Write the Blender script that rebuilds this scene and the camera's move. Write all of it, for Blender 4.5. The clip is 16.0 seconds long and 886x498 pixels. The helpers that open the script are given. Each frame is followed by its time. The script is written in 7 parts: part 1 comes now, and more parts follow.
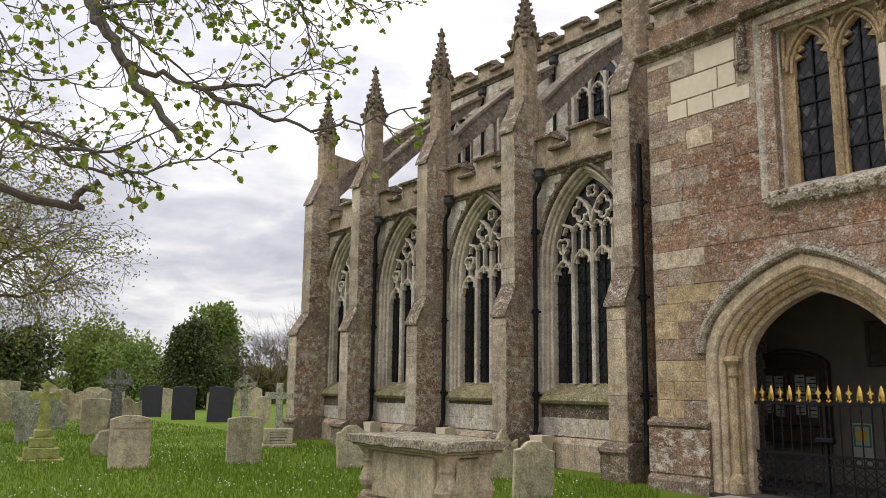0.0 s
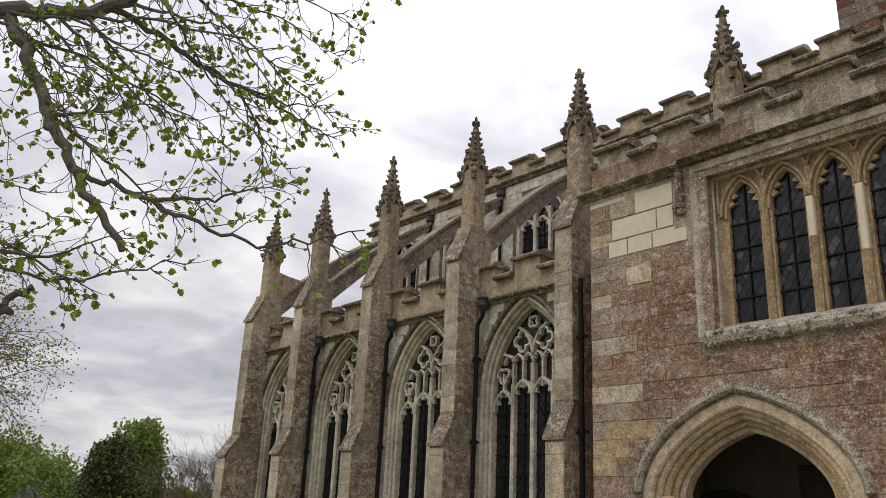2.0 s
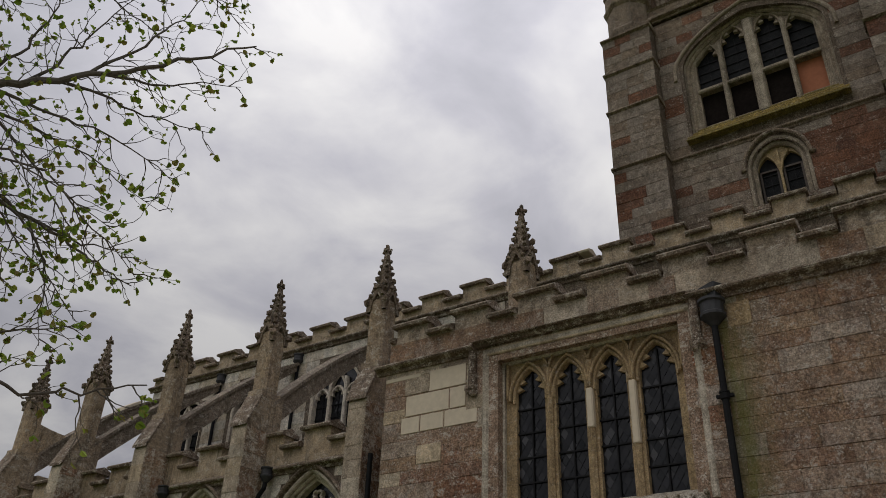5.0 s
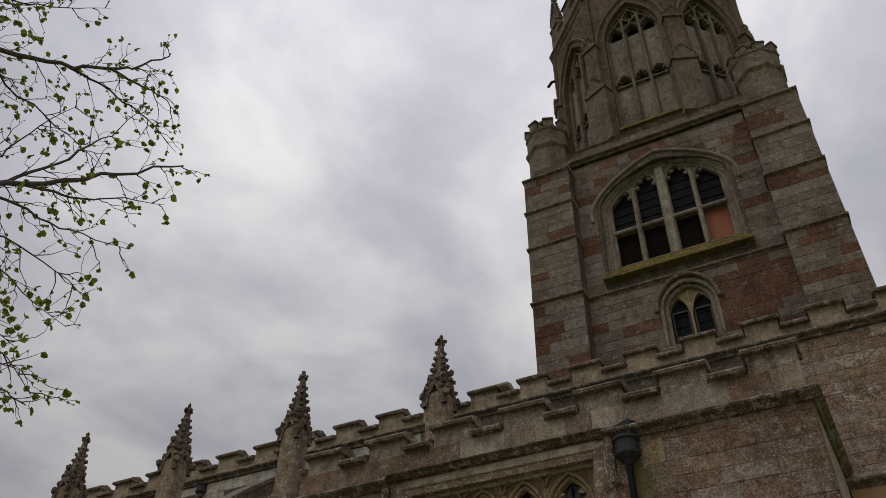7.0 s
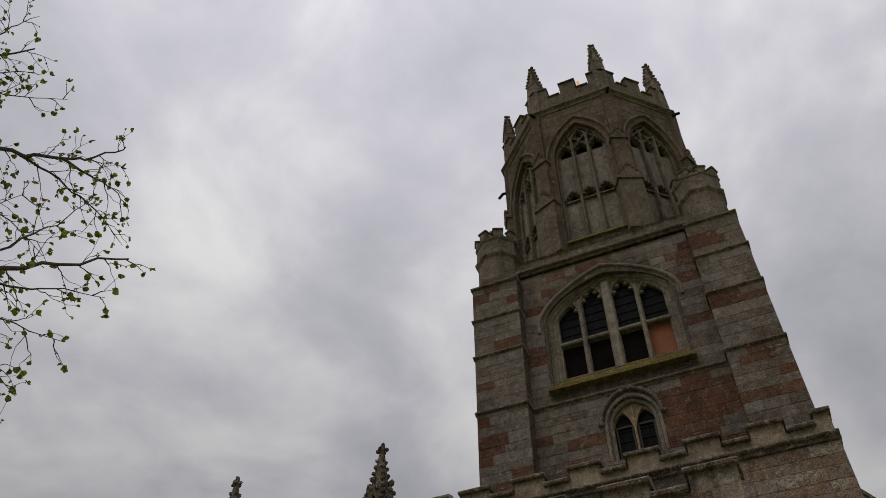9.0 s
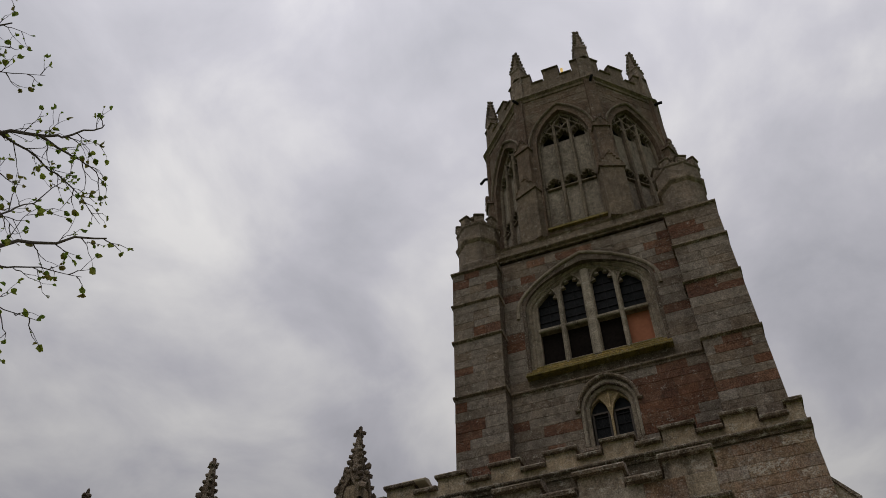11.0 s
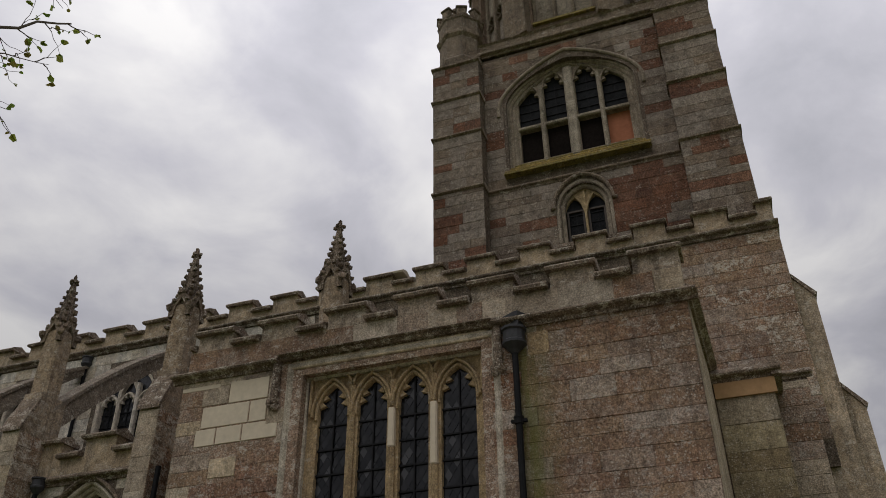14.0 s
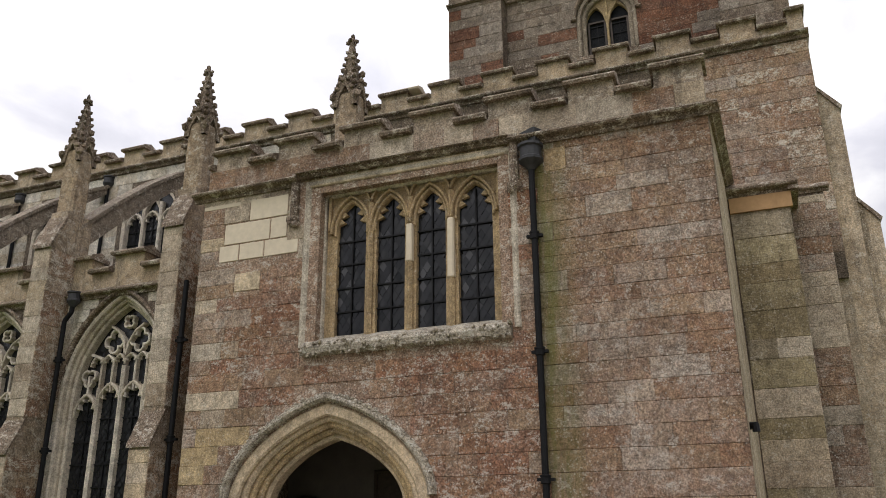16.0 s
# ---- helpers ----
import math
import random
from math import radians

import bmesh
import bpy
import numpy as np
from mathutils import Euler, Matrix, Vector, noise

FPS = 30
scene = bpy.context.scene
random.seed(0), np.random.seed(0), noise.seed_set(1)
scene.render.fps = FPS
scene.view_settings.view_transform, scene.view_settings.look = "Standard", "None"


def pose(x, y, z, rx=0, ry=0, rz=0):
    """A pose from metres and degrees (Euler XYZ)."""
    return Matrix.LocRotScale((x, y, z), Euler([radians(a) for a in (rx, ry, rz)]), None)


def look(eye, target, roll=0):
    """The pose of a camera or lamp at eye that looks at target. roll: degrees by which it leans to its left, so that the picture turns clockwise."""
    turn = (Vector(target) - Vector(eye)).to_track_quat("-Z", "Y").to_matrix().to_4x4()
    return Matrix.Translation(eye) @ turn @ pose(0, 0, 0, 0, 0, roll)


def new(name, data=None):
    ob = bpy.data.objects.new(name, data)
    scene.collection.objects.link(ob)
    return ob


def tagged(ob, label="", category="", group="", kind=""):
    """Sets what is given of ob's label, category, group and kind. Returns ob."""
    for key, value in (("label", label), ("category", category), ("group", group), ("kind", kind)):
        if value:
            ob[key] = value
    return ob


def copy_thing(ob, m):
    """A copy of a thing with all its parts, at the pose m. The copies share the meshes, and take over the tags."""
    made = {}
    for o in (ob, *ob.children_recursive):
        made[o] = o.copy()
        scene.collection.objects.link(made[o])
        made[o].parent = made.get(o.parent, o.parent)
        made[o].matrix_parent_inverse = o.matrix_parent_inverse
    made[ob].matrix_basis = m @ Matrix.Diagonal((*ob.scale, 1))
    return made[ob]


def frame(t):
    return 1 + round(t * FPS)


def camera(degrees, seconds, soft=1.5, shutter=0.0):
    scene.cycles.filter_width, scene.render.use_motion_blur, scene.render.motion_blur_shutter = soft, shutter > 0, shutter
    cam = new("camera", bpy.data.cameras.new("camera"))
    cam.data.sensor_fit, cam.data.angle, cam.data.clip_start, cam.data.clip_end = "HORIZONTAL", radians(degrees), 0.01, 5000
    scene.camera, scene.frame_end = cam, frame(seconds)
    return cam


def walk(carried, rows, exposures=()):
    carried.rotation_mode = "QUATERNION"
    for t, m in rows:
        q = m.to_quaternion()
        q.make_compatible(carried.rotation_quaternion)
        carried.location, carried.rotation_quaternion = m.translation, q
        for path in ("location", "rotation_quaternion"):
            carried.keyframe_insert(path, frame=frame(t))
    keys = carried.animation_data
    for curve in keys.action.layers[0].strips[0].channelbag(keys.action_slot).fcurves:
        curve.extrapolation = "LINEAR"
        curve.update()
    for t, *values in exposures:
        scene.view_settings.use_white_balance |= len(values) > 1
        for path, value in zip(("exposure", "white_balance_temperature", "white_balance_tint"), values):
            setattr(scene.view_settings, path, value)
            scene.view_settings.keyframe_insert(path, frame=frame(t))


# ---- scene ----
cam = camera(57.0, 16.0, soft=0.8)
EYE = (0.0, 0.0, 1.6)
# seconds, then the turn in degrees about x, y and z
TURNS = [
    (0.0, 99.50, -0.65, -36.61),
    (0.5, 101.21, -0.94, -37.19),
    (1.0, 103.28, -1.33, -37.89),
    (1.5, 105.45, -1.84, -39.08),
    (2.0, 108.38, -2.55, -41.15),
    (2.5, 111.25, -2.62, -43.36),
    (3.0, 114.02, -2.72, -45.80),
    (3.5, 116.10, -2.85, -48.29),
    (4.0, 117.87, -2.56, -51.46),
    (4.2, 118.38, -2.34, -52.59),
    (6.3, 125.96, -1.06, -60.59),
    (6.5, 127.22, -0.90, -60.92),
    (7.0, 129.99, -0.77, -62.03),
    (7.5, 132.18, -0.55, -62.99),
    (8.0, 134.47, -0.30, -63.95),
    (8.5, 136.36, -0.17, -64.97),
    (9.0, 137.43, -0.01, -66.30),
    (9.2, 137.67, 0.11, -66.76),
    (11.3, 135.80, 0.40, -68.09),
    (11.5, 135.16, 0.44, -68.03),
    (12.0, 133.36, 0.33, -68.25),
    (12.5, 131.09, 0.33, -68.54),
    (13.0, 128.31, 0.47, -68.81),
    (13.5, 124.98, 0.53, -69.22),
    (14.0, 122.17, 0.48, -69.68),
    (14.5, 119.87, 0.42, -69.89),
    (15.0, 117.22, 0.20, -69.73),
    (15.5, 113.92, 0.09, -69.21),
    (16.0, 109.40, 0.37, -68.46),
]
# seconds, stops
EXPO = [(0.0, 0.7), (1.5, 0.57), (2.5, 0.2), (3.5, -0.25), (4.2, -0.45), (6.5, -0.74), (9.0, -0.99), (11.5, -1.0), (12.5, -0.92), (13.2, -0.8), (14.5, -0.36), (15.2, 0.02), (16.0, 0.5)]
walk(cam, [(t, pose(*EYE, rx, ry, rz)) for t, rx, ry, rz in TURNS], exposures=EXPO)


# ---- daylight: an overcast spring sky ----
def make_world():
    w = bpy.data.worlds.new("overcast_sky")
    scene.world = w
    w.use_nodes = True
    nt = w.node_tree
    nt.nodes.clear()
    out = nt.nodes.new("ShaderNodeOutputWorld")
    back = nt.nodes.new("ShaderNodeBackground")
    sky = nt.nodes.new("ShaderNodeTexSky")
    sky.sky_type, sky.sun_disc = "NISHITA", False
    sky.sun_elevation, sky.sun_rotation = radians(51), radians(294)
    dim = nt.nodes.new("ShaderNodeMix")
    dim.data_type, dim.blend_type = "RGBA", "MULTIPLY"
    dim.inputs[0].default_value = 1.0
    dim.inputs[7].default_value = (0.09, 0.09, 0.09, 1)
    nt.links.new(sky.outputs[0], dim.inputs[6])
    tc = nt.nodes.new("ShaderNodeTexCoord")
    sep = nt.nodes.new("ShaderNodeSeparateXYZ")
    nt.links.new(tc.outputs["Generated"], sep.inputs[0])
    # clouds lie on a flat layer: the way is divided by its rise
    rise = nt.nodes.new("ShaderNodeMath")
    rise.operation = "ADD"
    rise.inputs[1].default_value = 0.22
    nt.links.new(sep.outputs[2], rise.inputs[0])
    low = nt.nodes.new("ShaderNodeMath")
    low.operation = "MAXIMUM"
    low.inputs[1].default_value = 0.12
    nt.links.new(rise.outputs[0], low.inputs[0])
    div = nt.nodes.new("ShaderNodeVectorMath")
    div.operation = "DIVIDE"
    comb = nt.nodes.new("ShaderNodeCombineXYZ")
    for i in range(3):
        nt.links.new(low.outputs[0], comb.inputs[i])
    nt.links.new(tc.outputs["Generated"], div.inputs[0])
    nt.links.new(comb.outputs[0], div.inputs[1])

    def cloud(scale, detail, rough, seed):
        m = nt.nodes.new("ShaderNodeMapping")
        m.inputs[1].default_value = (seed, seed * 1.7, 0)
        m.inputs[3].default_value = (1, 1, 0.15)
        n = nt.nodes.new("ShaderNodeTexNoise")
        n.inputs["Scale"].default_value = scale
        n.inputs["Detail"].default_value = detail
        n.inputs["Roughness"].default_value = rough
        n.inputs["Distortion"].default_value = 0.35
        nt.links.new(div.outputs[0], m.inputs[0])
        nt.links.new(m.outputs[0], n.inputs["Vector"])
        return n

    big, fine = cloud(1.5, 4, 0.5, 3.1), cloud(3.6, 6, 0.55, 8.4)
    mixn = nt.nodes.new("ShaderNodeMix")
    mixn.inputs[0].default_value = 0.4
    nt.links.new(big.outputs[0], mixn.inputs[2])
    nt.links.new(fine.outputs[0], mixn.inputs[3])
    ramp = nt.nodes.new("ShaderNodeValToRGB")
    r = ramp.color_ramp
    r.elements[0].position, r.elements[0].color = 0.36, (0.50, 0.505, 0.56, 1)
    r.elements[1].position, r.elements[1].color = 0.6, (1.06, 1.04, 1.04, 1)
    e = r.elements.new(0.485)
    e.color = (0.73, 0.72, 0.785, 1)
    nt.links.new(mixn.outputs[0], ramp.inputs[0])
    # an overcast sky grows brighter towards the zenith
    high = nt.nodes.new("ShaderNodeMapRange")
    high.inputs["To Min"].default_value, high.inputs["To Max"].default_value = 0.66, 2.75
    curve = nt.nodes.new("ShaderNodeMath")
    curve.operation = "POWER"
    curve.inputs[1].default_value = 2.0
    nt.links.new(sep.outputs[2], curve.inputs[0])
    nt.links.new(curve.outputs[0], high.inputs["Value"])
    tall = nt.nodes.new("ShaderNodeMix")
    tall.data_type, tall.blend_type = "RGBA", "MULTIPLY"
    tall.inputs[0].default_value = 1.0
    nt.links.new(ramp.outputs[0], tall.inputs[6])
    nt.links.new(high.outputs[0], tall.inputs[7])
    both = nt.nodes.new("ShaderNodeMix")
    both.data_type = "RGBA"
    both.inputs[0].default_value = 0.93
    nt.links.new(dim.outputs[2], both.inputs[6])
    nt.links.new(tall.outputs[2], both.inputs[7])
    nt.links.new(both.outputs[2], back.inputs[0])
    back.inputs[1].default_value = 0.85
    nt.links.new(back.outputs[0], out.inputs[0])


make_world()
sun_data = bpy.data.lights.new("sun", "SUN")
sun_data.energy, sun_data.angle, sun_data.color = 0.55, radians(25), (1.0, 0.95, 0.88)
sun = new("sun", sun_data)
sun.matrix_world = look((0, 0, 60), (44, -20, 0))


# ---- materials ----
def nodes_of(name):
    m = bpy.data.materials.new(name)
    m.use_nodes = True
    return m, m.node_tree, m.node_tree.nodes["Principled BSDF"]


def noise_node(nt, vec, scale, detail=4.0, rough=0.55):
    n = nt.nodes.new("ShaderNodeTexNoise")
    n.inputs["Scale"].default_value, n.inputs["Detail"].default_value, n.inputs["Roughness"].default_value = scale, detail, rough
    nt.links.new(vec, n.inputs["Vector"])
    return n.outputs[0]


def ramp_node(nt, fac, stops):
    r = nt.nodes.new("ShaderNodeValToRGB")
    while len(r.color_ramp.elements) < len(stops):
        r.color_ramp.elements.new(0.5)
    for e, (p, c) in zip(r.color_ramp.elements, stops):
        e.position, e.color = p, (*c, 1) if len(c) == 3 else c
    nt.links.new(fac, r.inputs[0])
    return r.outputs[0]


def mix_node(nt, fac, a, b, blend="MIX"):
    m = nt.nodes.new("ShaderNodeMix")
    m.data_type, m.blend_type = "RGBA", blend
    for sock, v in ((m.inputs[0], fac), (m.inputs[6], a), (m.inputs[7], b)):
        if isinstance(v, (int, float)):
            sock.default_value = v
        elif isinstance(v, tuple):
            sock.default_value = (*v, 1)
        else:
            nt.links.new(v, sock)
    return m.outputs[2]


def g(v):
    return (v, v, v)


def stone(name, shades, lichen=0.35, stain=0.35, moss=0.0, island=True, bump=0.6, spots=(0.60, 0.545, 0.46), piece=0.7, dark=(0.055, 0.046, 0.038), algae=None, grit=0.8):
    """Weathered stone: a shade by piece, broad stains, crisp grain, round lichen specks and crusts, and dark runs. algae: a stretch of y that is grown over green."""
    m, nt, bs = nodes_of(name)
    geo = nt.nodes.new("ShaderNodeNewGeometry")
    pos = geo.outputs["Position"]
    if island:
        rnd = geo.outputs["Random Per Island"]
    else:
        rnd = nt.nodes.new("ShaderNodeObjectInfo").outputs["Random"]
    n = len(shades)
    by_piece = ramp_node(nt, rnd, [((i + 0.5) / n, c) for i, c in enumerate(shades)])
    blotch = noise_node(nt, pos, 1.3, 7, 0.7)
    by_place = ramp_node(nt, blotch, [(0.36 + 0.28 * i / max(1, n - 1), c) for i, c in enumerate(shades)])
    col = mix_node(nt, piece, by_place, by_piece)
    broad = noise_node(nt, pos, 0.7, 4, 0.6)
    col = mix_node(nt, 1.0, col, ramp_node(nt, broad, [(0.32, (0.72, 0.70, 0.68)), (0.5, g(1.0)), (0.68, (1.2, 1.19, 1.17))]), "MULTIPLY")
    mid = noise_node(nt, pos, 6, 8, 0.78)
    col = mix_node(nt, 0.75, col, ramp_node(nt, mid, [(0.34, g(0.45)), (0.5, g(1.0)), (0.66, g(1.4))]), "MULTIPLY")
    grain = noise_node(nt, pos, 34, 5, 0.8)
    col = mix_node(nt, grit, col, ramp_node(nt, grain, [(0.38, g(0.28)), (0.5, g(1.05)), (0.61, g(2.0))]), "MULTIPLY")
    # rain streaks, long in z
    mp = nt.nodes.new("ShaderNodeMapping")
    mp.inputs[3].default_value = (2.6, 2.6, 0.2)
    nt.links.new(pos, mp.inputs[0])
    streak = ramp_node(nt, noise_node(nt, mp.outputs[0], 1.7, 8, 0.75), [(0.5, g(0.0)), (0.66, g(min(0.8, stain * 1.3)))])
    col = mix_node(nt, streak, col, dark)
    # dark growth and pale crusts: ragged patches that break up into specks at their edges
    wide = nt.nodes.new("ShaderNodeMapping")
    wide.inputs[1].default_value = (7.3, 1.9, 4.4)
    wide.inputs[3].default_value = (1.0, 0.8, 1.25)
    nt.links.new(pos, wide.inputs[0])
    growth = ramp_node(nt, noise_node(nt, pos, 5.0, 8, 0.9), [(0.555, g(0.0)), (0.585, g(0.6 * grit))])
    col = mix_node(nt, growth, col, (dark[0] * 1.3, dark[1] * 1.2, dark[2] * 1.1))
    edge = 0.60 - 0.13 * lichen
    crust = ramp_node(nt, noise_node(nt, wide.outputs[0], 5.5, 7, 0.95), [(edge, g(0.0)), (edge + 0.025, g(min(0.95, 0.45 + lichen)))])
    col = mix_node(nt, crust, col, spots)
    dots = nt.nodes.new("ShaderNodeTexVoronoi")
    dots.inputs["Scale"].default_value = 19
    nt.links.new(pos, dots.inputs["Vector"])
    size = nt.nodes.new("ShaderNodeMath")
    size.operation = "DIVIDE"
    hue = nt.nodes.new("ShaderNodeSeparateColor")
    nt.links.new(dots.outputs["Color"], hue.inputs[0])
    nt.links.new(dots.outputs["Distance"], size.inputs[0])
    nt.links.new(hue.outputs[0], size.inputs[1])
    round_spot = ramp_node(nt, size.outputs[0], [(0.24, g(min(0.9, 0.3 + lichen))), (0.33, g(0.0))])
    spread = ramp_node(nt, noise_node(nt, pos, 0.9, 5, 0.7), [(0.4, g(0.15)), (0.6, g(1.0))])
    col = mix_node(nt, mix_node(nt, 1.0, round_spot, spread, "MULTIPLY"), col, tuple(min(0.72, c * 1.12) for c in spots))
    if moss:
        up = nt.nodes.new("ShaderNodeSeparateXYZ")
        nt.links.new(geo.outputs["Normal"], up.inputs[0])
        top = ramp_node(nt, up.outputs[2], [(0.3, g(0.0)), (0.6, g(moss))])
        mossy = ramp_node(nt, noise_node(nt, pos, 5, 5, 0.7), [(0.38, g(0.0)), (0.52, g(1.0))])
        col = mix_node(nt, mix_node(nt, 1.0, top, mossy, "MULTIPLY"), col, (0.12, 0.095, 0.045))
    if algae:
        along = nt.nodes.new("ShaderNodeSeparateXYZ")
        nt.links.new(pos, along.inputs[0])
        reach = nt.nodes.new("ShaderNodeMapRange")
        for k, v in zip((1, 2, 3, 4), (algae[0], algae[1], 0.0, 1.0)):
            reach.inputs[k].default_value = v
        nt.links.new(along.outputs[1], reach.inputs[0])
        wet = ramp_node(nt, noise_node(nt, mp.outputs[0], 3.0, 7, 0.75), [(0.34, g(0.15)), (0.6, g(0.75))])
        band = ramp_node(nt, reach.outputs[0], [(0.0, g(0.0)), (0.7, g(1.0)), (0.96, g(0.9)), (1.0, g(0.0))])
        col = mix_node(nt, mix_node(nt, 1.0, band, wet, "MULTIPLY"), col, (0.13, 0.135, 0.035))
    nt.links.new(col, bs.inputs["Base Color"])
    bs.inputs["Roughness"].default_value = 0.93
    bs.inputs["Specular IOR Level"].default_value = 0.2
    bp = nt.nodes.new("ShaderNodeBump")
    bp.inputs["Strength"].default_value, bp.inputs["Distance"].default_value = min(1.0, bump * 1.6), 0.05
    h = mix_node(nt, 0.5, grain, mid)
    nt.links.new(h, bp.inputs["Height"])
    nt.links.new(bp.outputs[0], bs.inputs["Normal"])
    return m


def plain(name, color, rough=0.6, metal=0.0, vary=0.25, scale=12.0, bump=0.15, spec=0.4):
    m, nt, bs = nodes_of(name)
    geo = nt.nodes.new("ShaderNodeNewGeometry")
    n1 = noise_node(nt, geo.outputs["Position"], scale, 5, 0.6)
    n2 = noise_node(nt, geo.outputs["Position"], scale * 0.13, 3, 0.5)
    col = mix_node(nt, 1.0, color, ramp_node(nt, n1, [(0.3, g(1 - vary)), (0.7, g(1 + vary))]), "MULTIPLY")
    col = mix_node(nt, 1.0, col, ramp_node(nt, n2, [(0.3, g(1 - vary * 0.7)), (0.7, g(1 + vary * 0.7))]), "MULTIPLY")
    nt.links.new(col, bs.inputs["Base Color"])
    bs.inputs["Roughness"].default_value, bs.inputs["Metallic"].default_value = rough, metal
    bs.inputs["Specular IOR Level"].default_value = spec
    if bump:
        bp = nt.nodes.new("ShaderNodeBump")
        bp.inputs["Strength"].default_value, bp.inputs["Distance"].default_value = bump, 0.01
        nt.links.new(n1, bp.inputs["Height"])
        nt.links.new(bp.outputs[0], bs.inputs["Normal"])
    return m


GREY, BUFF, PALE, RED, BROWN = (0.33, 0.275, 0.215), (0.38, 0.285, 0.185), (0.52, 0.45, 0.36), (0.215, 0.10, 0.056), (0.24, 0.15, 0.09)
M_WALL = stone("aisle_limestone", [GREY, BUFF, PALE, GREY, BUFF], 0.3, 0.45, grit=0.5)
M_BUTT = stone("buttress_limestone", [GREY, (0.25, 0.20, 0.15), BUFF, (0.21, 0.15, 0.11), GREY], 0.35, 0.5, grit=0.6)
M_DRESS = stone("dressed_limestone", [(0.56, 0.50, 0.42), (0.50, 0.43, 0.34), (0.62, 0.57, 0.50)], 0.25, 0.22, bump=0.4, grit=0.35)
M_CARVED = stone("lichened_carved_stone", [(0.17, 0.13, 0.096), (0.215, 0.165, 0.12), (0.13, 0.094, 0.07)], 0.3, 0.5)
M_COPING = stone("mossy_coping_stone", [(0.17, 0.128, 0.095), (0.23, 0.175, 0.13)], 0.45, 0.5, moss=0.22)
M_CRUST = stone("white_crusted_stone", [(0.27, 0.235, 0.18), (0.34, 0.30, 0.24), (0.20, 0.165, 0.11)], 0.5, 0.3, spots=(0.56, 0.53, 0.46))
M_PORCH_DRESS = stone("porch_buff_dressed_stone", [(0.45, 0.35, 0.235), (0.50, 0.41, 0.29), (0.40, 0.30, 0.195)], 0.15, 0.2, bump=0.4, grit=0.35)
M_FRAME = stone("porch_grey_dressed_stone", [(0.42, 0.37, 0.295), (0.48, 0.43, 0.355), (0.37, 0.315, 0.245)], 0.35, 0.3, bump=0.4, grit=0.5)
M_PORCH = stone("porch_core_stone", [BROWN, RED, GREY], 0.4, 0.3)
M_PORCH_BLOCK = stone("porch_ironstone_block", [RED, BROWN, (0.24, 0.13, 0.085), (0.20, 0.12, 0.085), (0.28, 0.21, 0.15)], 0.42, 0.25, island=False, piece=0.4, spots=(0.52, 0.475, 0.41))
M_PORCH_GREY = stone("porch_grey_block", [(0.24, 0.155, 0.105), (0.33, 0.275, 0.225), (0.20, 0.12, 0.08), (0.30, 0.215, 0.14), (0.23, 0.13, 0.08), (0.39, 0.34, 0.285)], 0.3, 0.22, island=False, piece=0.5, algae=(2.2, 2.85), grit=0.65, spots=(0.52, 0.475, 0.41))
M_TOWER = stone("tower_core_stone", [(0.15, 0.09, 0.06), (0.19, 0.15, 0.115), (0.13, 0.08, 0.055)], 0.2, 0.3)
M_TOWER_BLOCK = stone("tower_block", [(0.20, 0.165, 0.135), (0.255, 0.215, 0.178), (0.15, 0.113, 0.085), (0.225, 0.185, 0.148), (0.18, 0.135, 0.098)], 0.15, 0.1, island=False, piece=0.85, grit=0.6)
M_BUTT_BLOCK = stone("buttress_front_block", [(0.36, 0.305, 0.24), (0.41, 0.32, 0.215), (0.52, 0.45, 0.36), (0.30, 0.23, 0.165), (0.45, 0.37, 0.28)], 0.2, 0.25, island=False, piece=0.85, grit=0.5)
# red-brown stone with lichen, its colour also darkened to suit a shaded face
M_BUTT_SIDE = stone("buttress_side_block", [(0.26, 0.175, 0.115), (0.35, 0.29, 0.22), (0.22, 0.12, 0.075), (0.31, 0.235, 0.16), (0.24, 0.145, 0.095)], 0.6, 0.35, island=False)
M_WALL_BLOCK = stone("aisle_wall_block", [(0.50, 0.46, 0.40), (0.62, 0.58, 0.52), (0.44, 0.36, 0.26), (0.58, 0.54, 0.47)], 0.35, 0.3, island=False, grit=0.45)
M_FLYER = stone("dark_lichened_stone", [(0.17, 0.135, 0.10), (0.205, 0.165, 0.125), (0.135, 0.10, 0.073)], 0.35, 0.35)
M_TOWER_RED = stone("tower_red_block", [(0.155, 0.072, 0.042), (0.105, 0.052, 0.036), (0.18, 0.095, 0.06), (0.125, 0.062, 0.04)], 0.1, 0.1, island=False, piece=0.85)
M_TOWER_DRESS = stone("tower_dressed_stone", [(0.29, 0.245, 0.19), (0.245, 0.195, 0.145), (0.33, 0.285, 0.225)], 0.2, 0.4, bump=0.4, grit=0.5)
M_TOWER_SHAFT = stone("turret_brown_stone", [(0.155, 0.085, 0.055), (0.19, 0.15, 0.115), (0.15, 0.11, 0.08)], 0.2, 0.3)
M_MORTAR = stone("brown_lime_mortar", [(0.25, 0.16, 0.11), (0.28, 0.20, 0.145)], 0.45, 0.25)
M_MORTAR_GREY = stone("grey_lime_mortar", [(0.15, 0.12, 0.09), (0.12, 0.09, 0.068)], 0.2, 0.3)
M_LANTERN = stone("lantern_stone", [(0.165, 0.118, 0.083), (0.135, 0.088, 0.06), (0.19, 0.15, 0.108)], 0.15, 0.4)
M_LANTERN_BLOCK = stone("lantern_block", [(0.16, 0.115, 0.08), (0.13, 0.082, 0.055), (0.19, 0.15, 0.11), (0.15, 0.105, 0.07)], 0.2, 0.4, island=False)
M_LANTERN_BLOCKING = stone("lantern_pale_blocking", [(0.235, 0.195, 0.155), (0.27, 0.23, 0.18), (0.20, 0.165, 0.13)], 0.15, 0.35)
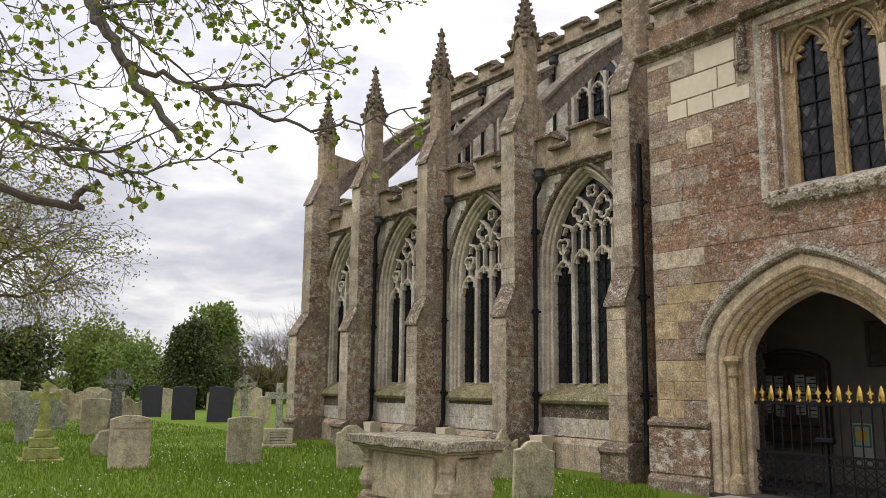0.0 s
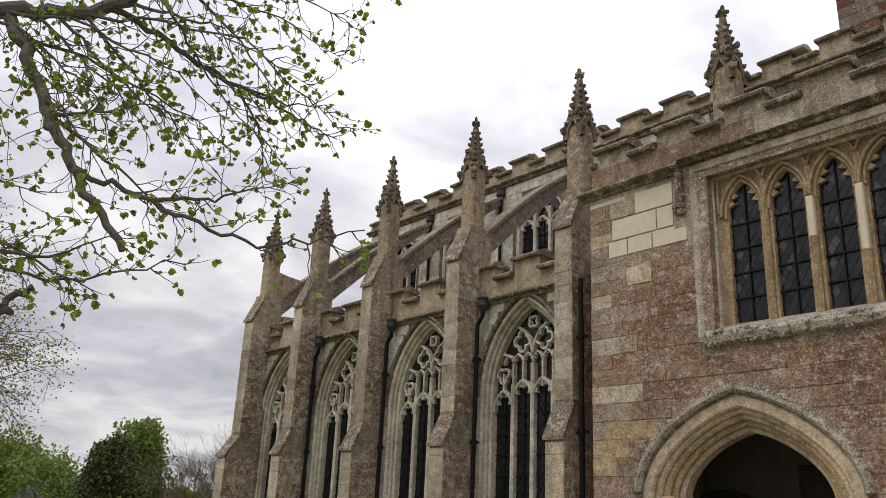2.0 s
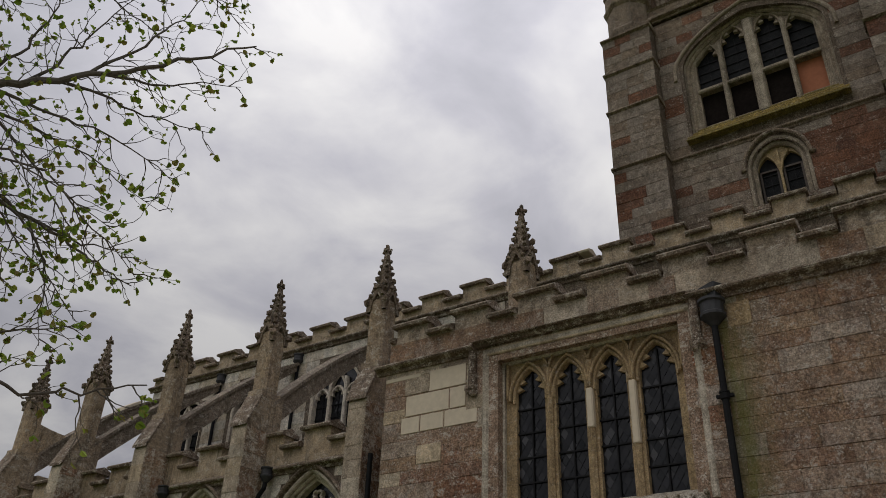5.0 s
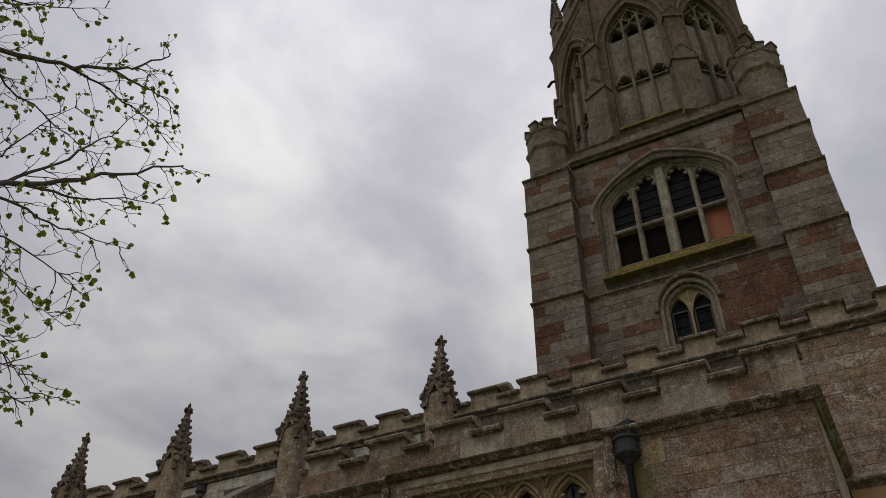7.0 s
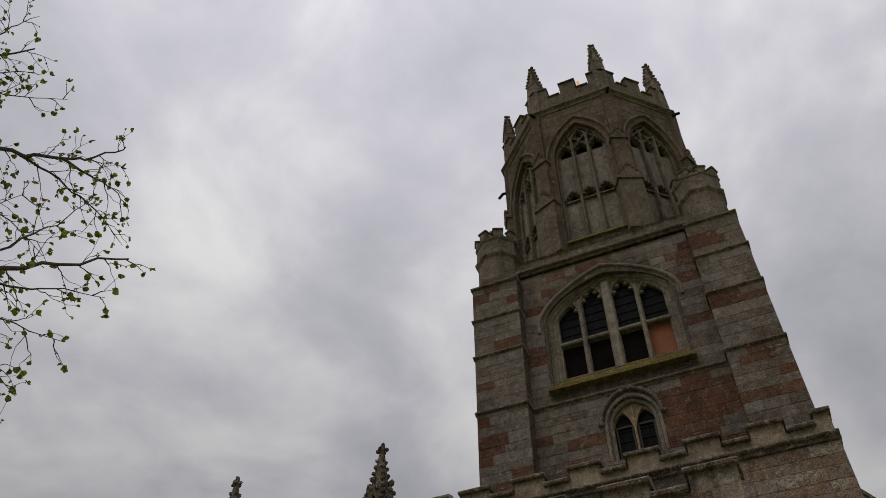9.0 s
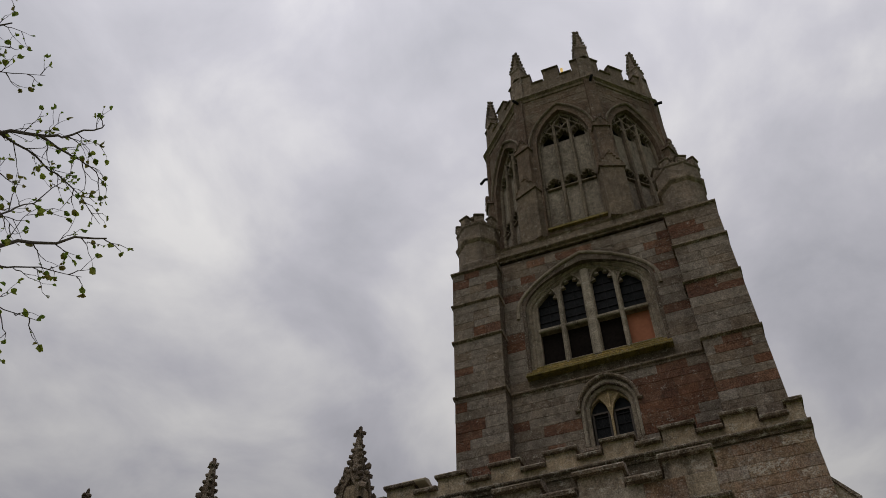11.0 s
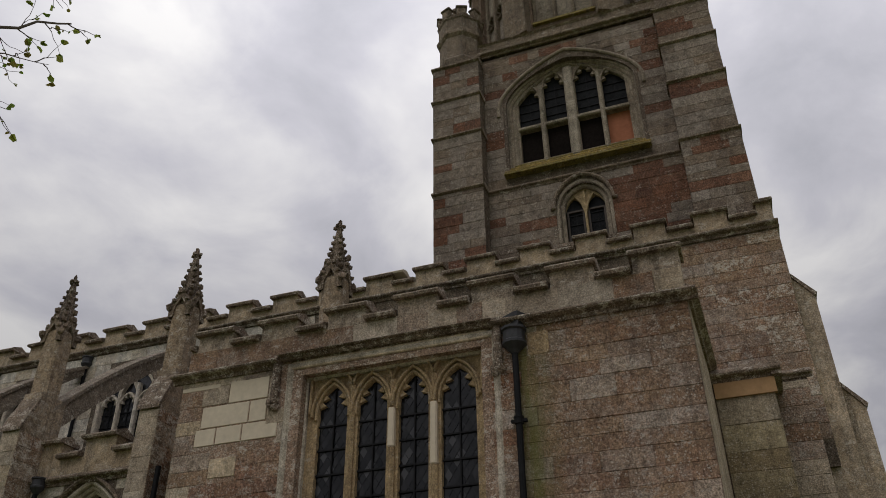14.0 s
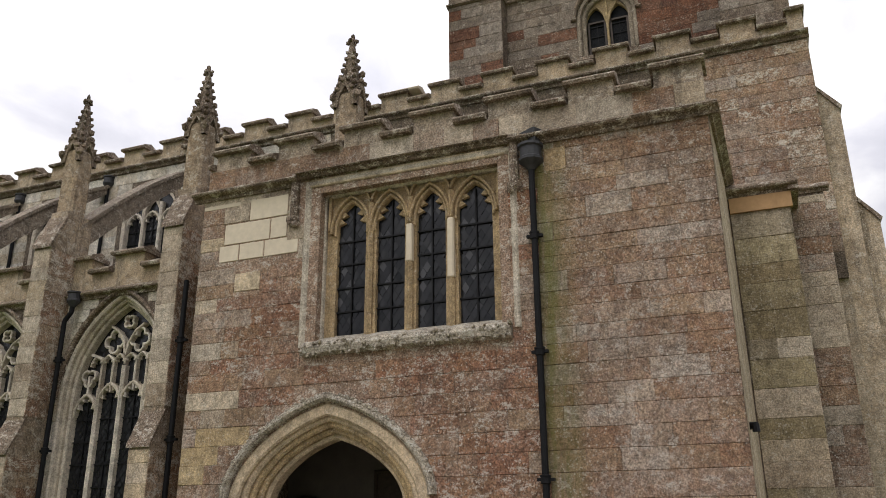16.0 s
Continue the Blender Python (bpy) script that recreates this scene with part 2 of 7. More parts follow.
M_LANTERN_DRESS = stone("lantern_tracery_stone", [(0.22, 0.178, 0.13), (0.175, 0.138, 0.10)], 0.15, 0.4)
M_MOSS = stone("moss_grown_stone", [(0.28, 0.19, 0.05), (0.13, 0.115, 0.04), (0.30, 0.21, 0.06)], 0.1, 0.3, moss=0.3)
M_SILL = stone("green_mossy_sill_stone", [(0.20, 0.185, 0.09), (0.27, 0.24, 0.13), (0.15, 0.135, 0.07)], 0.35, 0.3, moss=0.3)
M_LID = stone("lichen_crusted_slab", [(0.22, 0.195, 0.135), (0.27, 0.24, 0.17), (0.16, 0.14, 0.095)], 0.35, 0.3, dark=(0.06, 0.055, 0.035))
M_DARKPANEL = plain("dark_louvre_board", (0.013, 0.01, 0.009), 0.95, vary=0.3, spec=0.05)
M_OCHRE = plain("orange_buff_ashlar", (0.40, 0.25, 0.13), 0.9, vary=0.12, scale=9, spec=0.2)
# for the unseen sheet that bounces warm light up at the church
M_GRAVEL = plain("path_gravel", (0.27, 0.225, 0.175), 0.95, vary=0.4, scale=60)
# limewash darkened in colour to stand for the shade inside the porch
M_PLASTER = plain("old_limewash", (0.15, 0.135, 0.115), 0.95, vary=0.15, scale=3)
M_NEW = plain("new_cream_ashlar", (0.58, 0.50, 0.385), 0.9, vary=0.08, scale=9, spec=0.2)
M_YELLOW = stone("ochre_limestone", [(0.40, 0.295, 0.165), (0.45, 0.355, 0.22), (0.35, 0.25, 0.14)], 0.15, 0.2, island=False, grit=0.45)
M_IRON = plain("black_painted_iron", (0.008, 0.008, 0.009), 0.6, 0.0, 0.3, 20, spec=0.15)
M_LEAD = plain("dull_lead", (0.10, 0.10, 0.11), 0.55, 0.3, 0.3, 8)
M_LEAD_DARK = plain("weathered_dark_lead", (0.035, 0.035, 0.038), 0.6, 0.2, 0.35, 9)
M_GOLD = plain("gilded_metal", (0.75, 0.50, 0.12), 0.32, 1.0, 0.1, 30, 0.05)
# near-black that paints the porch's shade onto its ceiling and floor
M_PORCH_SHADE = plain("dark_interior_plaster", (0.045, 0.04, 0.035), 0.95, vary=0.2, scale=3)
M_WOODDARK = plain("dark_oak", (0.05, 0.035, 0.025), 0.6, vary=0.3, scale=14)
# white paper, greyed as if it hung in shade
M_PAPER = plain("notice_paper", (0.36, 0.36, 0.35), 0.8, vary=0.05)
M_LEAF_FRAME = plain("green_print", (0.05, 0.16, 0.07), 0.8, vary=0.05)
M_POSTER_YELLOW = plain("yellow_print", (0.55, 0.38, 0.04), 0.8, vary=0.05)
M_OLIVE = stone("olive_stained_limestone", [(0.29, 0.235, 0.14), (0.34, 0.285, 0.18), (0.24, 0.185, 0.105), (0.31, 0.26, 0.19)], 0.2, 0.3, island=False, piece=0.8, grit=0.4)
M_ORANGE = plain("orange_terracotta_board", (0.33, 0.12, 0.06), 0.85, vary=0.12)


def glass_leaded(name, rough, spec):
    m, nt, bs = nodes_of(name)
    geo = nt.nodes.new("ShaderNodeNewGeometry")
    n = noise_node(nt, geo.outputs["Position"], 7, 3, 0.5)
    nt.links.new(ramp_node(nt, n, [(0.3, (0.006, 0.007, 0.008)), (0.7, (0.022, 0.023, 0.026))]), bs.inputs["Base Color"])
    bs.inputs["Roughness"].default_value = rough
    bs.inputs["Specular IOR Level"].default_value = spec
    bp = nt.nodes.new("ShaderNodeBump")
    bp.inputs["Strength"].default_value, bp.inputs["Distance"].default_value = 0.7, 0.02
    nt.links.new(noise_node(nt, geo.outputs["Position"], 9, 2, 0.5), bp.inputs["Height"])
    nt.links.new(bp.outputs[0], bs.inputs["Normal"])
    return m


def pane_mat():
    """Small quarries of old glass, each a little lighter or darker and set at its own tilt."""
    m, nt, bs = nodes_of("glass_quarry")
    geo = nt.nodes.new("ShaderNodeNewGeometry")
    nt.links.new(ramp_node(nt, geo.outputs["Random Per Island"], [(0.0, (0.006, 0.007, 0.008)), (0.8, (0.015, 0.015, 0.017)), (1.0, (0.06, 0.06, 0.065))]), bs.inputs["Base Color"])
    bs.inputs["Roughness"].default_value = 0.1
    bs.inputs["Specular IOR Level"].default_value = 0.32
    return m


M_PANE = pane_mat()
M_GLASS_UP = glass_leaded("dull_leaded_glass", 0.4, 0.03)
M_GLASS = glass_leaded("old_leaded_glass", 0.16, 0.45)


def grass_mat():
    m, nt, bs = nodes_of("churchyard_grass")
    geo = nt.nodes.new("ShaderNodeNewGeometry")
    p = geo.outputs["Position"]
    a = ramp_node(nt, noise_node(nt, p, 0.5, 5, 0.6), [(0.3, (0.085, 0.14, 0.010)), (0.55, (0.115, 0.175, 0.016)), (0.75, (0.155, 0.2, 0.026))])
    b = ramp_node(nt, noise_node(nt, p, 28, 5, 0.7), [(0.25, g(0.45)), (0.5, g(1.0)), (0.75, g(1.5))])
    nt.links.new(mix_node(nt, 0.5, a, b, "MULTIPLY"), bs.inputs["Base Color"])
    bs.inputs["Roughness"].default_value = 0.9
    bs.inputs["Specular IOR Level"].default_value = 0.15
    bp = nt.nodes.new("ShaderNodeBump")
    bp.inputs["Strength"].default_value, bp.inputs["Distance"].default_value = 0.8, 0.05
    nt.links.new(noise_node(nt, p, 40, 4, 0.7), bp.inputs["Height"])
    nt.links.new(bp.outputs[0], bs.inputs["Normal"])
    return m


M_GRASS = grass_mat()


def leafy(name, shades, bark=False, trans=0.25):
    m, nt, bs = nodes_of(name)
    geo = nt.nodes.new("ShaderNodeNewGeometry")
    n = len(shades)
    col = ramp_node(nt, geo.outputs["Random Per Island"], [((i + 0.5) / n, c) for i, c in enumerate(shades)])
    col = mix_node(nt, 0.5, col, ramp_node(nt, noise_node(nt, geo.outputs["Position"], 25 if not bark else 45, 4), [(0.3, g(0.6)), (0.7, g(1.4))]), "MULTIPLY")
    nt.links.new(col, bs.inputs["Base Color"])
    bs.inputs["Roughness"].default_value = 0.6 if not bark else 0.95
    bs.inputs["Specular IOR Level"].default_value = 0.25
    if not bark and trans:
        tr = nt.nodes.new("ShaderNodeBsdfTranslucent")
        nt.links.new(col, tr.inputs[0])
        mx = nt.nodes.new("ShaderNodeMixShader")
        mx.inputs[0].default_value = trans
        out = nt.nodes["Material Output"]
        nt.links.new(bs.outputs[0], mx.inputs[1])
        nt.links.new(tr.outputs[0], mx.inputs[2])
        nt.links.new(mx.outputs[0], out.inputs[0])
    return m


M_BARK = leafy("lime_bark", [(0.088, 0.076, 0.06), (0.118, 0.103, 0.084)], True)
M_TWIG = leafy("brown_twig_bark", [(0.09, 0.068, 0.045), (0.125, 0.095, 0.065)], True)
M_LIMELEAF = leafy("young_lime_leaf", [(0.15, 0.24, 0.025), (0.21, 0.30, 0.035), (0.29, 0.36, 0.05), (0.22, 0.19, 0.04)], False, 0.38)
M_LEAF_BRONZE = leafy("fresh_yellow_green_leaf", [(0.20, 0.22, 0.04), (0.26, 0.25, 0.05), (0.15, 0.18, 0.035), (0.20, 0.15, 0.045)], False, 0.35)
M_LEAF_GREEN = leafy("hawthorn_leaf", [(0.15, 0.21, 0.045), (0.22, 0.28, 0.07), (0.11, 0.15, 0.035), (0.20, 0.24, 0.06)], False, 0.45)
M_LEAF_WILLOW = leafy("willow_leaf", [(0.20, 0.29, 0.07), (0.26, 0.33, 0.09), (0.14, 0.2, 0.05)], False, 0.4)
M_LEAF_YEW = leafy("yew_needles", [(0.035, 0.05, 0.016), (0.065, 0.085, 0.026), (0.12, 0.135, 0.045)], False, 0.15)


# ---- mesh tools ----
def part(name, bm, material, parent=None, label="", smooth=False):
    """Links a bmesh as one mesh object, under parent where one is given."""
    me = bpy.data.meshes.new(name)
    bmesh.ops.recalc_face_normals(bm, faces=bm.faces)
    if smooth:
        for f in bm.faces:
            f.smooth = True
    bm.to_mesh(me)
    bm.free()
    me.materials.append(material)
    ob = new(name, me)
    if parent is not None:
        ob.parent = parent
    if label:
        ob["label"] = label
    return ob


def empty(name, x=0.0, y=0.0, z=0.0, rz=0.0):
    ob = new(name)
    ob.matrix_world = pose(x, y, z, 0, 0, rz)
    return ob


def B():
    return bmesh.new()


def box(bm, x0, x1, y0, y1, z0, z1, ch=0.0, m=None):
    """A box, with its edges cut off by ch where given."""
    vs = []
    if ch <= 0:
        vs = [bm.verts.new((x, y, z)) for x in (x0, x1) for y in (y0, y1) for z in (z0, z1)]
        for f in ((0, 1, 3, 2), (4, 6, 7, 5), (0, 4, 5, 1), (2, 3, 7, 6), (0, 2, 6, 4), (1, 5, 7, 3)):
            bm.faces.new([vs[i] for i in f])
    else:
        tmp = bmesh.ops.create_cube(bm, size=1.0)["verts"]
        for v in tmp:
            v.co = Vector((x0 + (v.co.x + 0.5) * (x1 - x0), y0 + (v.co.y + 0.5) * (y1 - y0), z0 + (v.co.z + 0.5) * (z1 - z0)))
        es = list({e for v in tmp for e in v.link_edges})
        vs = list({v for f in bmesh.ops.bevel(bm, geom=es, offset=ch, segments=1, affect="EDGES")["faces"] for v in f.verts})
    if m is not None:
        bmesh.ops.transform(bm, matrix=m, verts=vs)
    return vs


def prism(bm, pts, y0, y1):
    """The polygon pts in (x, z), drawn out from y0 to y1."""
    a = [bm.verts.new((x, y0, z)) for x, z in pts]
    b = [bm.verts.new((x, y1, z)) for x, z in pts]
    n = len(pts)
    bm.faces.new(a)
    bm.faces.new(b[::-1])
    for i in range(n):
        bm.faces.new((a[i], b[i], b[(i + 1) % n], a[(i + 1) % n]))
    return a + b


def prism_x(bm, pts, x0, x1):
    """The polygon pts in (y, z), drawn out from x0 to x1."""
    a = [bm.verts.new((x0, y, z)) for y, z in pts]
    b = [bm.verts.new((x1, y, z)) for y, z in pts]
    n = len(pts)
    bm.faces.new(a)
    bm.faces.new(b[::-1])
    for i in range(n):
        bm.faces.new((a[i], b[i], b[(i + 1) % n], a[(i + 1) % n]))
    return a + b


def slab(bm, outer, holes, x0, x1):
    """A wall in the y-z plane from x0 to x1, with holes right through it."""
    front = []
    for loop in [outer, *holes]:
        vs = [bm.verts.new((x0, y, z)) for y, z in loop]
        front.append(vs)
    edges = []
    for vs in front:
        for i in range(len(vs)):
            edges.append(bm.edges.new((vs[i], vs[(i + 1) % len(vs)])))
    faces = [f for f in bmesh.ops.triangle_fill(bm, edges=edges, use_beauty=True, use_dissolve=False)["geom"] if isinstance(f, bmesh.types.BMFace)]
    back = {}
    for vs in front:
        for v in vs:
            back[v] = bm.verts.new((x1, v.co.y, v.co.z))
    for f in faces:
        bm.faces.new([back[v] for v in reversed(f.verts)])
    for vs in front:
        for i in range(len(vs)):
            a, b = vs[i], vs[(i + 1) % len(vs)]
            bm.faces.new((a, b, back[b], back[a]))


def arch(cy, half, z0, spring, apex, n=10, fl=0.0):
    """A pointed opening's outline in (y, z), from one foot over the top to the other. fl flattens the upper part (a four-centred arch)."""
    rise = apex - spring
    r = (half * half + rise * rise) / (2 * half)
    pts = [(cy - half, z0)] if z0 < spring - 1e-6 else []
    end = math.atan2(rise, r - half)
    side = []
    for i in range(n + 1):
        a = end * i / n
        y, z = -half + r - r * math.cos(a), spring + r * math.sin(a)
        if fl:
            k = i / n
            line = spring + rise * (1 - (1 - k) ** 2.4)
            z = z * (1 - fl) + line * fl
        side.append((y, z))
    pts += [(cy + y, z) for y, z in side]
    pts += [(cy - y, z) for y, z in reversed(side[:-1])]
    if z0 < spring - 1e-6:
        pts.append((cy + half, z0))
    return pts


def arch4(cy, half, z0, spring, apex, n=12, a=0.72):
    """The same for a depressed, four-centred arch."""
    side = []
    for i in range(n + 1):
        s = math.cos(math.pi / 2 * i / n)
        side.append((-half * s, spring + (apex - spring) * (a * math.sqrt(max(0.0, 1 - s * s)) + (1 - a) * (1 - s))))
    pts = [(cy - half, z0)] if z0 < spring - 1e-6 else []
    pts += [(cy + y, z) for y, z in side] + [(cy - y, z) for y, z in reversed(side[:-1])]
    if z0 < spring - 1e-6:
        pts.append((cy + half, z0))
    return pts


def ribbon(bm, pts, w, x0, x1, closed=False, ch=0.0):
    """A bar of width w along the polyline pts in (y, z), from depth x0 (front) to x1; ch cuts its front edges."""
    n = len(pts)
    P = [Vector(p) for p in pts]
    rings = []
    for i in range(n):
        a = P[(i - 1) % n] if (closed or i) else None
        b = P[(i + 1) % n] if (closed or i < n - 1) else None
        d1 = (P[i] - a).normalized() if a is not None and (P[i] - a).length > 1e-9 else None
        d2 = (b - P[i]).normalized() if b is not None and (b - P[i]).length > 1e-9 else None
        d1, d2 = d1 or d2, d2 or d1
        nrm = Vector((-d1.y - d2.y, d1.x + d2.x))
        nrm = nrm.normalized() if nrm.length > 1e-6 else Vector((-d1.y, d1.x))
        k = 1 / max(0.45, abs(nrm.dot(Vector((-d1.y, d1.x)))))
        o = nrm * w / 2 * k
        prof = [(-1, x1), (-1, x0 + ch), (-(1 - min(0.9, 2 * ch / w)), x0), (1 - min(0.9, 2 * ch / w), x0), (1, x0 + ch), (1, x1)] if ch else [(-1, x1), (-1, x0), (1, x0), (1, x1)]
        rings.append([bm.verts.new((x, P[i].x + o.x * s, P[i].y + o.y * s)) for s, x in prof])
    m = len(rings[0])
    for i in range(n if closed else n - 1):
        p, q = rings[i], rings[(i + 1) % n]
        for j in range(m):
            bm.faces.new((p[j], q[j], q[(j + 1) % m], p[(j + 1) % m]))
    if not closed:
        bm.faces.new(rings[0])
        bm.faces.new(rings[-1][::-1])


def tube(bm, pts, radii, sides=8, cap=True):
    """A round bar through pts."""
    rings = []
    n = len(pts)
    P = [Vector(p) for p in pts]
    ref = None
    for i in range(n):
        d = (P[min(i + 1, n - 1)] - P[max(i - 1, 0)])
        d = d.normalized() if d.length > 1e-9 else Vector((0, 0, 1))
        if ref is None:
            ref = d.orthogonal().normalized()
        u = (ref - d * ref.dot(d))
        u = u.normalized() if u.length > 1e-6 else d.orthogonal().normalized()
        ref = u
        v = d.cross(u)
        r = radii[i] if isinstance(radii, (list, tuple)) else radii
        rings.append([bm.verts.new(P[i] + (u * math.cos(2 * math.pi * k / sides) + v * math.sin(2 * math.pi * k / sides)) * r) for k in range(sides)])
    for i in range(n - 1):
        for k in range(sides):
            bm.faces.new((rings[i][k], rings[i][(k + 1) % sides], rings[i + 1][(k + 1) % sides], rings[i + 1][k]))
    if cap and sides > 2:
        bm.faces.new(rings[0][::-1])
        bm.faces.new(rings[-1])


def lathe(bm, prof, cx=0.0, cy=0.0, sides=8, turn=0.0, sx=1.0, sy=1.0):
    """The outline prof of (radius, z), turned about the upright axis at cx, cy."""
    rings = []
    for r, z in prof:
        rings.append([bm.verts.new((cx + sx * r * math.cos(turn + 2 * math.pi * k / sides), cy + sy * r * math.sin(turn + 2 * math.pi * k / sides), z)) for k in range(sides)])
    for i in range(len(rings) - 1):
        for k in range(sides):
            bm.faces.new((rings[i][k], rings[i][(k + 1) % sides], rings[i + 1][(k + 1) % sides], rings[i + 1][k]))
    bm.faces.new(rings[0][::-1])
    bm.faces.new(rings[-1])


def blob(bm, x, y, z, r, rng, sz=1.0):
    """A small rough lump, as carved leafwork."""
    vs = bmesh.ops.create_icosphere(bm, subdivisions=1, radius=r)["verts"]
    for v in vs:
        v.co = v.co * rng.uniform(0.7, 1.25)
        v.co.z *= sz
        v.co += Vector((x, y, z))


# ---- ground ----
def make_ground():
    bm = B()
    size = [-900, -300, -120, -60, -40] + [-30 + i for i in range(0, 76)] + [60, 90, 140, 250, 500, 900]
    grid = []
    for x in size:
        row = []
        for y in size:
            z = 0.05 * noise.noise(Vector((x * 0.25, y * 0.25, 0))) + 0.03 * noise.noise(Vector((x, y, 3)))
            if x > 10.5:
                z = min(z, 0.0)
            row.append(bm.verts.new((x, y, z)))
        grid.append(row)
    for i in range(len(size) - 1):
        for j in range(len(size) - 1):
            bm.faces.new((grid[i][j], grid[i + 1][j], grid[i + 1][j + 1], grid[i][j + 1]))
    tagged(part("ground", bm, M_GRASS, smooth=True), "short green churchyard grass dotted with daisies", "ground", kind="structure")


make_ground()
# out of view: pale gravel added to throw warm bounce light on the stone
bm = B()
box(bm, -30, 10.75, -9.0, 7.4, -0.2, 0.07)
tagged(part("path", bm, M_GRAVEL), "broad pale gravel sheet before the porch, unseen, added for bounce light", "path", kind="structure")

# ---- church: aisle, clerestory, porch and tower, joined as one building in parts ----
AX = 12.0          # aisle wall face
CX = 15.9          # clerestory wall face
PX = 11.0          # porch face
TX = 16.5          # tower buttress face
BAYS = [9.83, 13.02, 16.25, 19.5, 22.35]      # middles of the aisle buttresses
WINS = [11.42, 14.63, 17.87, 20.92]           # middles of the aisle windows
STRING = 6.28
church = tagged(empty("church_nave", 14, 14, 0), "long grey limestone church nave and aisle with flying buttresses", "church")


def under(ob, parent):
    ob.parent = parent
    ob.matrix_parent_inverse = parent.matrix_world.inverted()
    return ob


def cpart(name, bm, material, label="", smooth=False, parent=None):
    """A part of the church, in world places."""
    ob = part(name, bm, material, None, label, smooth)
    return under(ob, parent or church)


BLOCKS = {}


def block_mesh(length, high, material, proud=0.010, ch=0.006):
    """One squared stone, seen from -x, with worn front edges; the same mesh serves all of its size."""
    key = (round(length / 0.01), round(high / 0.005), material.name)
    if key not in BLOCKS:
        l, h = key[0] * 0.01 - 0.003, key[1] * 0.005 - 0.004
        rng = random.Random(str(key[:2]))
        bm = B()
        fr = [bm.verts.new((-proud + rng.uniform(-0.003, 0.003), sy * (l / 2 - ch * rng.uniform(0.6, 1.4)), sz * (h / 2 - ch * rng.uniform(0.6, 1.4)))) for sy, sz in ((-1, -1), (1, -1), (1, 1), (-1, 1))]
        md = [bm.verts.new((-proud + ch, sy * l / 2, sz * h / 2)) for sy, sz in ((-1, -1), (1, -1), (1, 1), (-1, 1))]
        bk = [bm.verts.new((0.04, sy * l / 2, sz * h / 2)) for sy, sz in ((-1, -1), (1, -1), (1, 1), (-1, 1))]
        bm.faces.new(fr[::-1])
        for i in range(4):
            j = (i + 1) % 4
            bm.faces.new((fr[i], fr[j], md[j], md[i]))
            bm.faces.new((md[i], md[j], bk[j], bk[i]))
        me = bpy.data.meshes.new("block")
        bmesh.ops.recalc_face_normals(bm, faces=bm.faces)
        bm.to_mesh(me)
        bm.free()
        me.materials.append(material)
        BLOCKS[key] = me
    return BLOCKS[key]


def put_block(parent, m, length, high, material):
    ob = new("block", block_mesh(length, high, material))
    ob.parent = parent
    ob.matrix_parent_inverse = parent.matrix_world.inverted()
    ob.matrix_basis = m
    return ob


def ashlar(parent, x, y0, y1, z0, z1, material, taken=None, course=0.34, mean=0.62, seed=1, turn=None):
    """Coursed squared stones over a wall face; taken(za, zb) names the stretches of y that stay free. turn: places the face elsewhere."""
    rng = random.Random(seed)
    z = z0
    while z < z1 - 0.1:
        h = min(course * rng.choice((0.82, 1.0, 1.0, 1.18)), z1 - z)
        if z1 - z - h < 0.12:
            h = z1 - z
        spans = [(y0, y1)]
        for a, b in (taken(z, z + h) if taken else ()):
            spans = [s for p, q in spans for s in ((p, min(q, a)), (max(p, b), q)) if s[1] - s[0] > 0.07]
        for a, b in spans:
            y = a
            while y < b - 0.05:
                w = mean * rng.uniform(0.6, 1.45)
                if b - y - w < mean * 0.45:
                    w = b - y
                mat = material(rng, y + w / 2, z + h / 2) if callable(material) else material
                m = pose(x + rng.uniform(-0.004, 0.003), y + w / 2, z + h / 2, rng.uniform(-0.3, 0.3), 0, 0)
                put_block(parent, turn @ m if turn is not None else m, w, h, mat)
                y += w
        z += h


def arch_taken(cy, half, z0, spring, apex):
    """The stretch that a pointed opening takes from a course."""
    def f(za, zb):
        if zb < z0 or za > apex:
            return []
        k = max(0.0, za - spring) / (apex - spring)
        w = half * math.sqrt(max(0.0, 1 - k ** 1.6))
        return [(cy - w, cy + w)]
    return f

def string_course(bm, y0, y1, z, x, h=0.2, out=0.14):
    """A moulded band: slope above, hollow below."""
    prism(bm, [(x, z), (x - out * 0.85, z - h * 0.35), (x - out, z - h * 0.5), (x - out * 0.9, z - h * 0.62), (x - out * 0.35, z - h * 0.75), (x - out * 0.25, z - h), (x, z - h)], y0, y1)


def coping(bm, y0, y1, z, x0, x1, o=0.07, h=0.09):
    """A weathered cap stone, sloped to the front and rolled at its edge."""
    prism(bm, [(x0 - o, z), (x0 - o - 0.02, z + h * 0.4), (x0 - o + 0.02, z + h * 0.8), ((x0 + x1) / 2, z + h * 1.7), (x1 + o, z + h * 0.7), (x1 + o, z)], y0, y1)


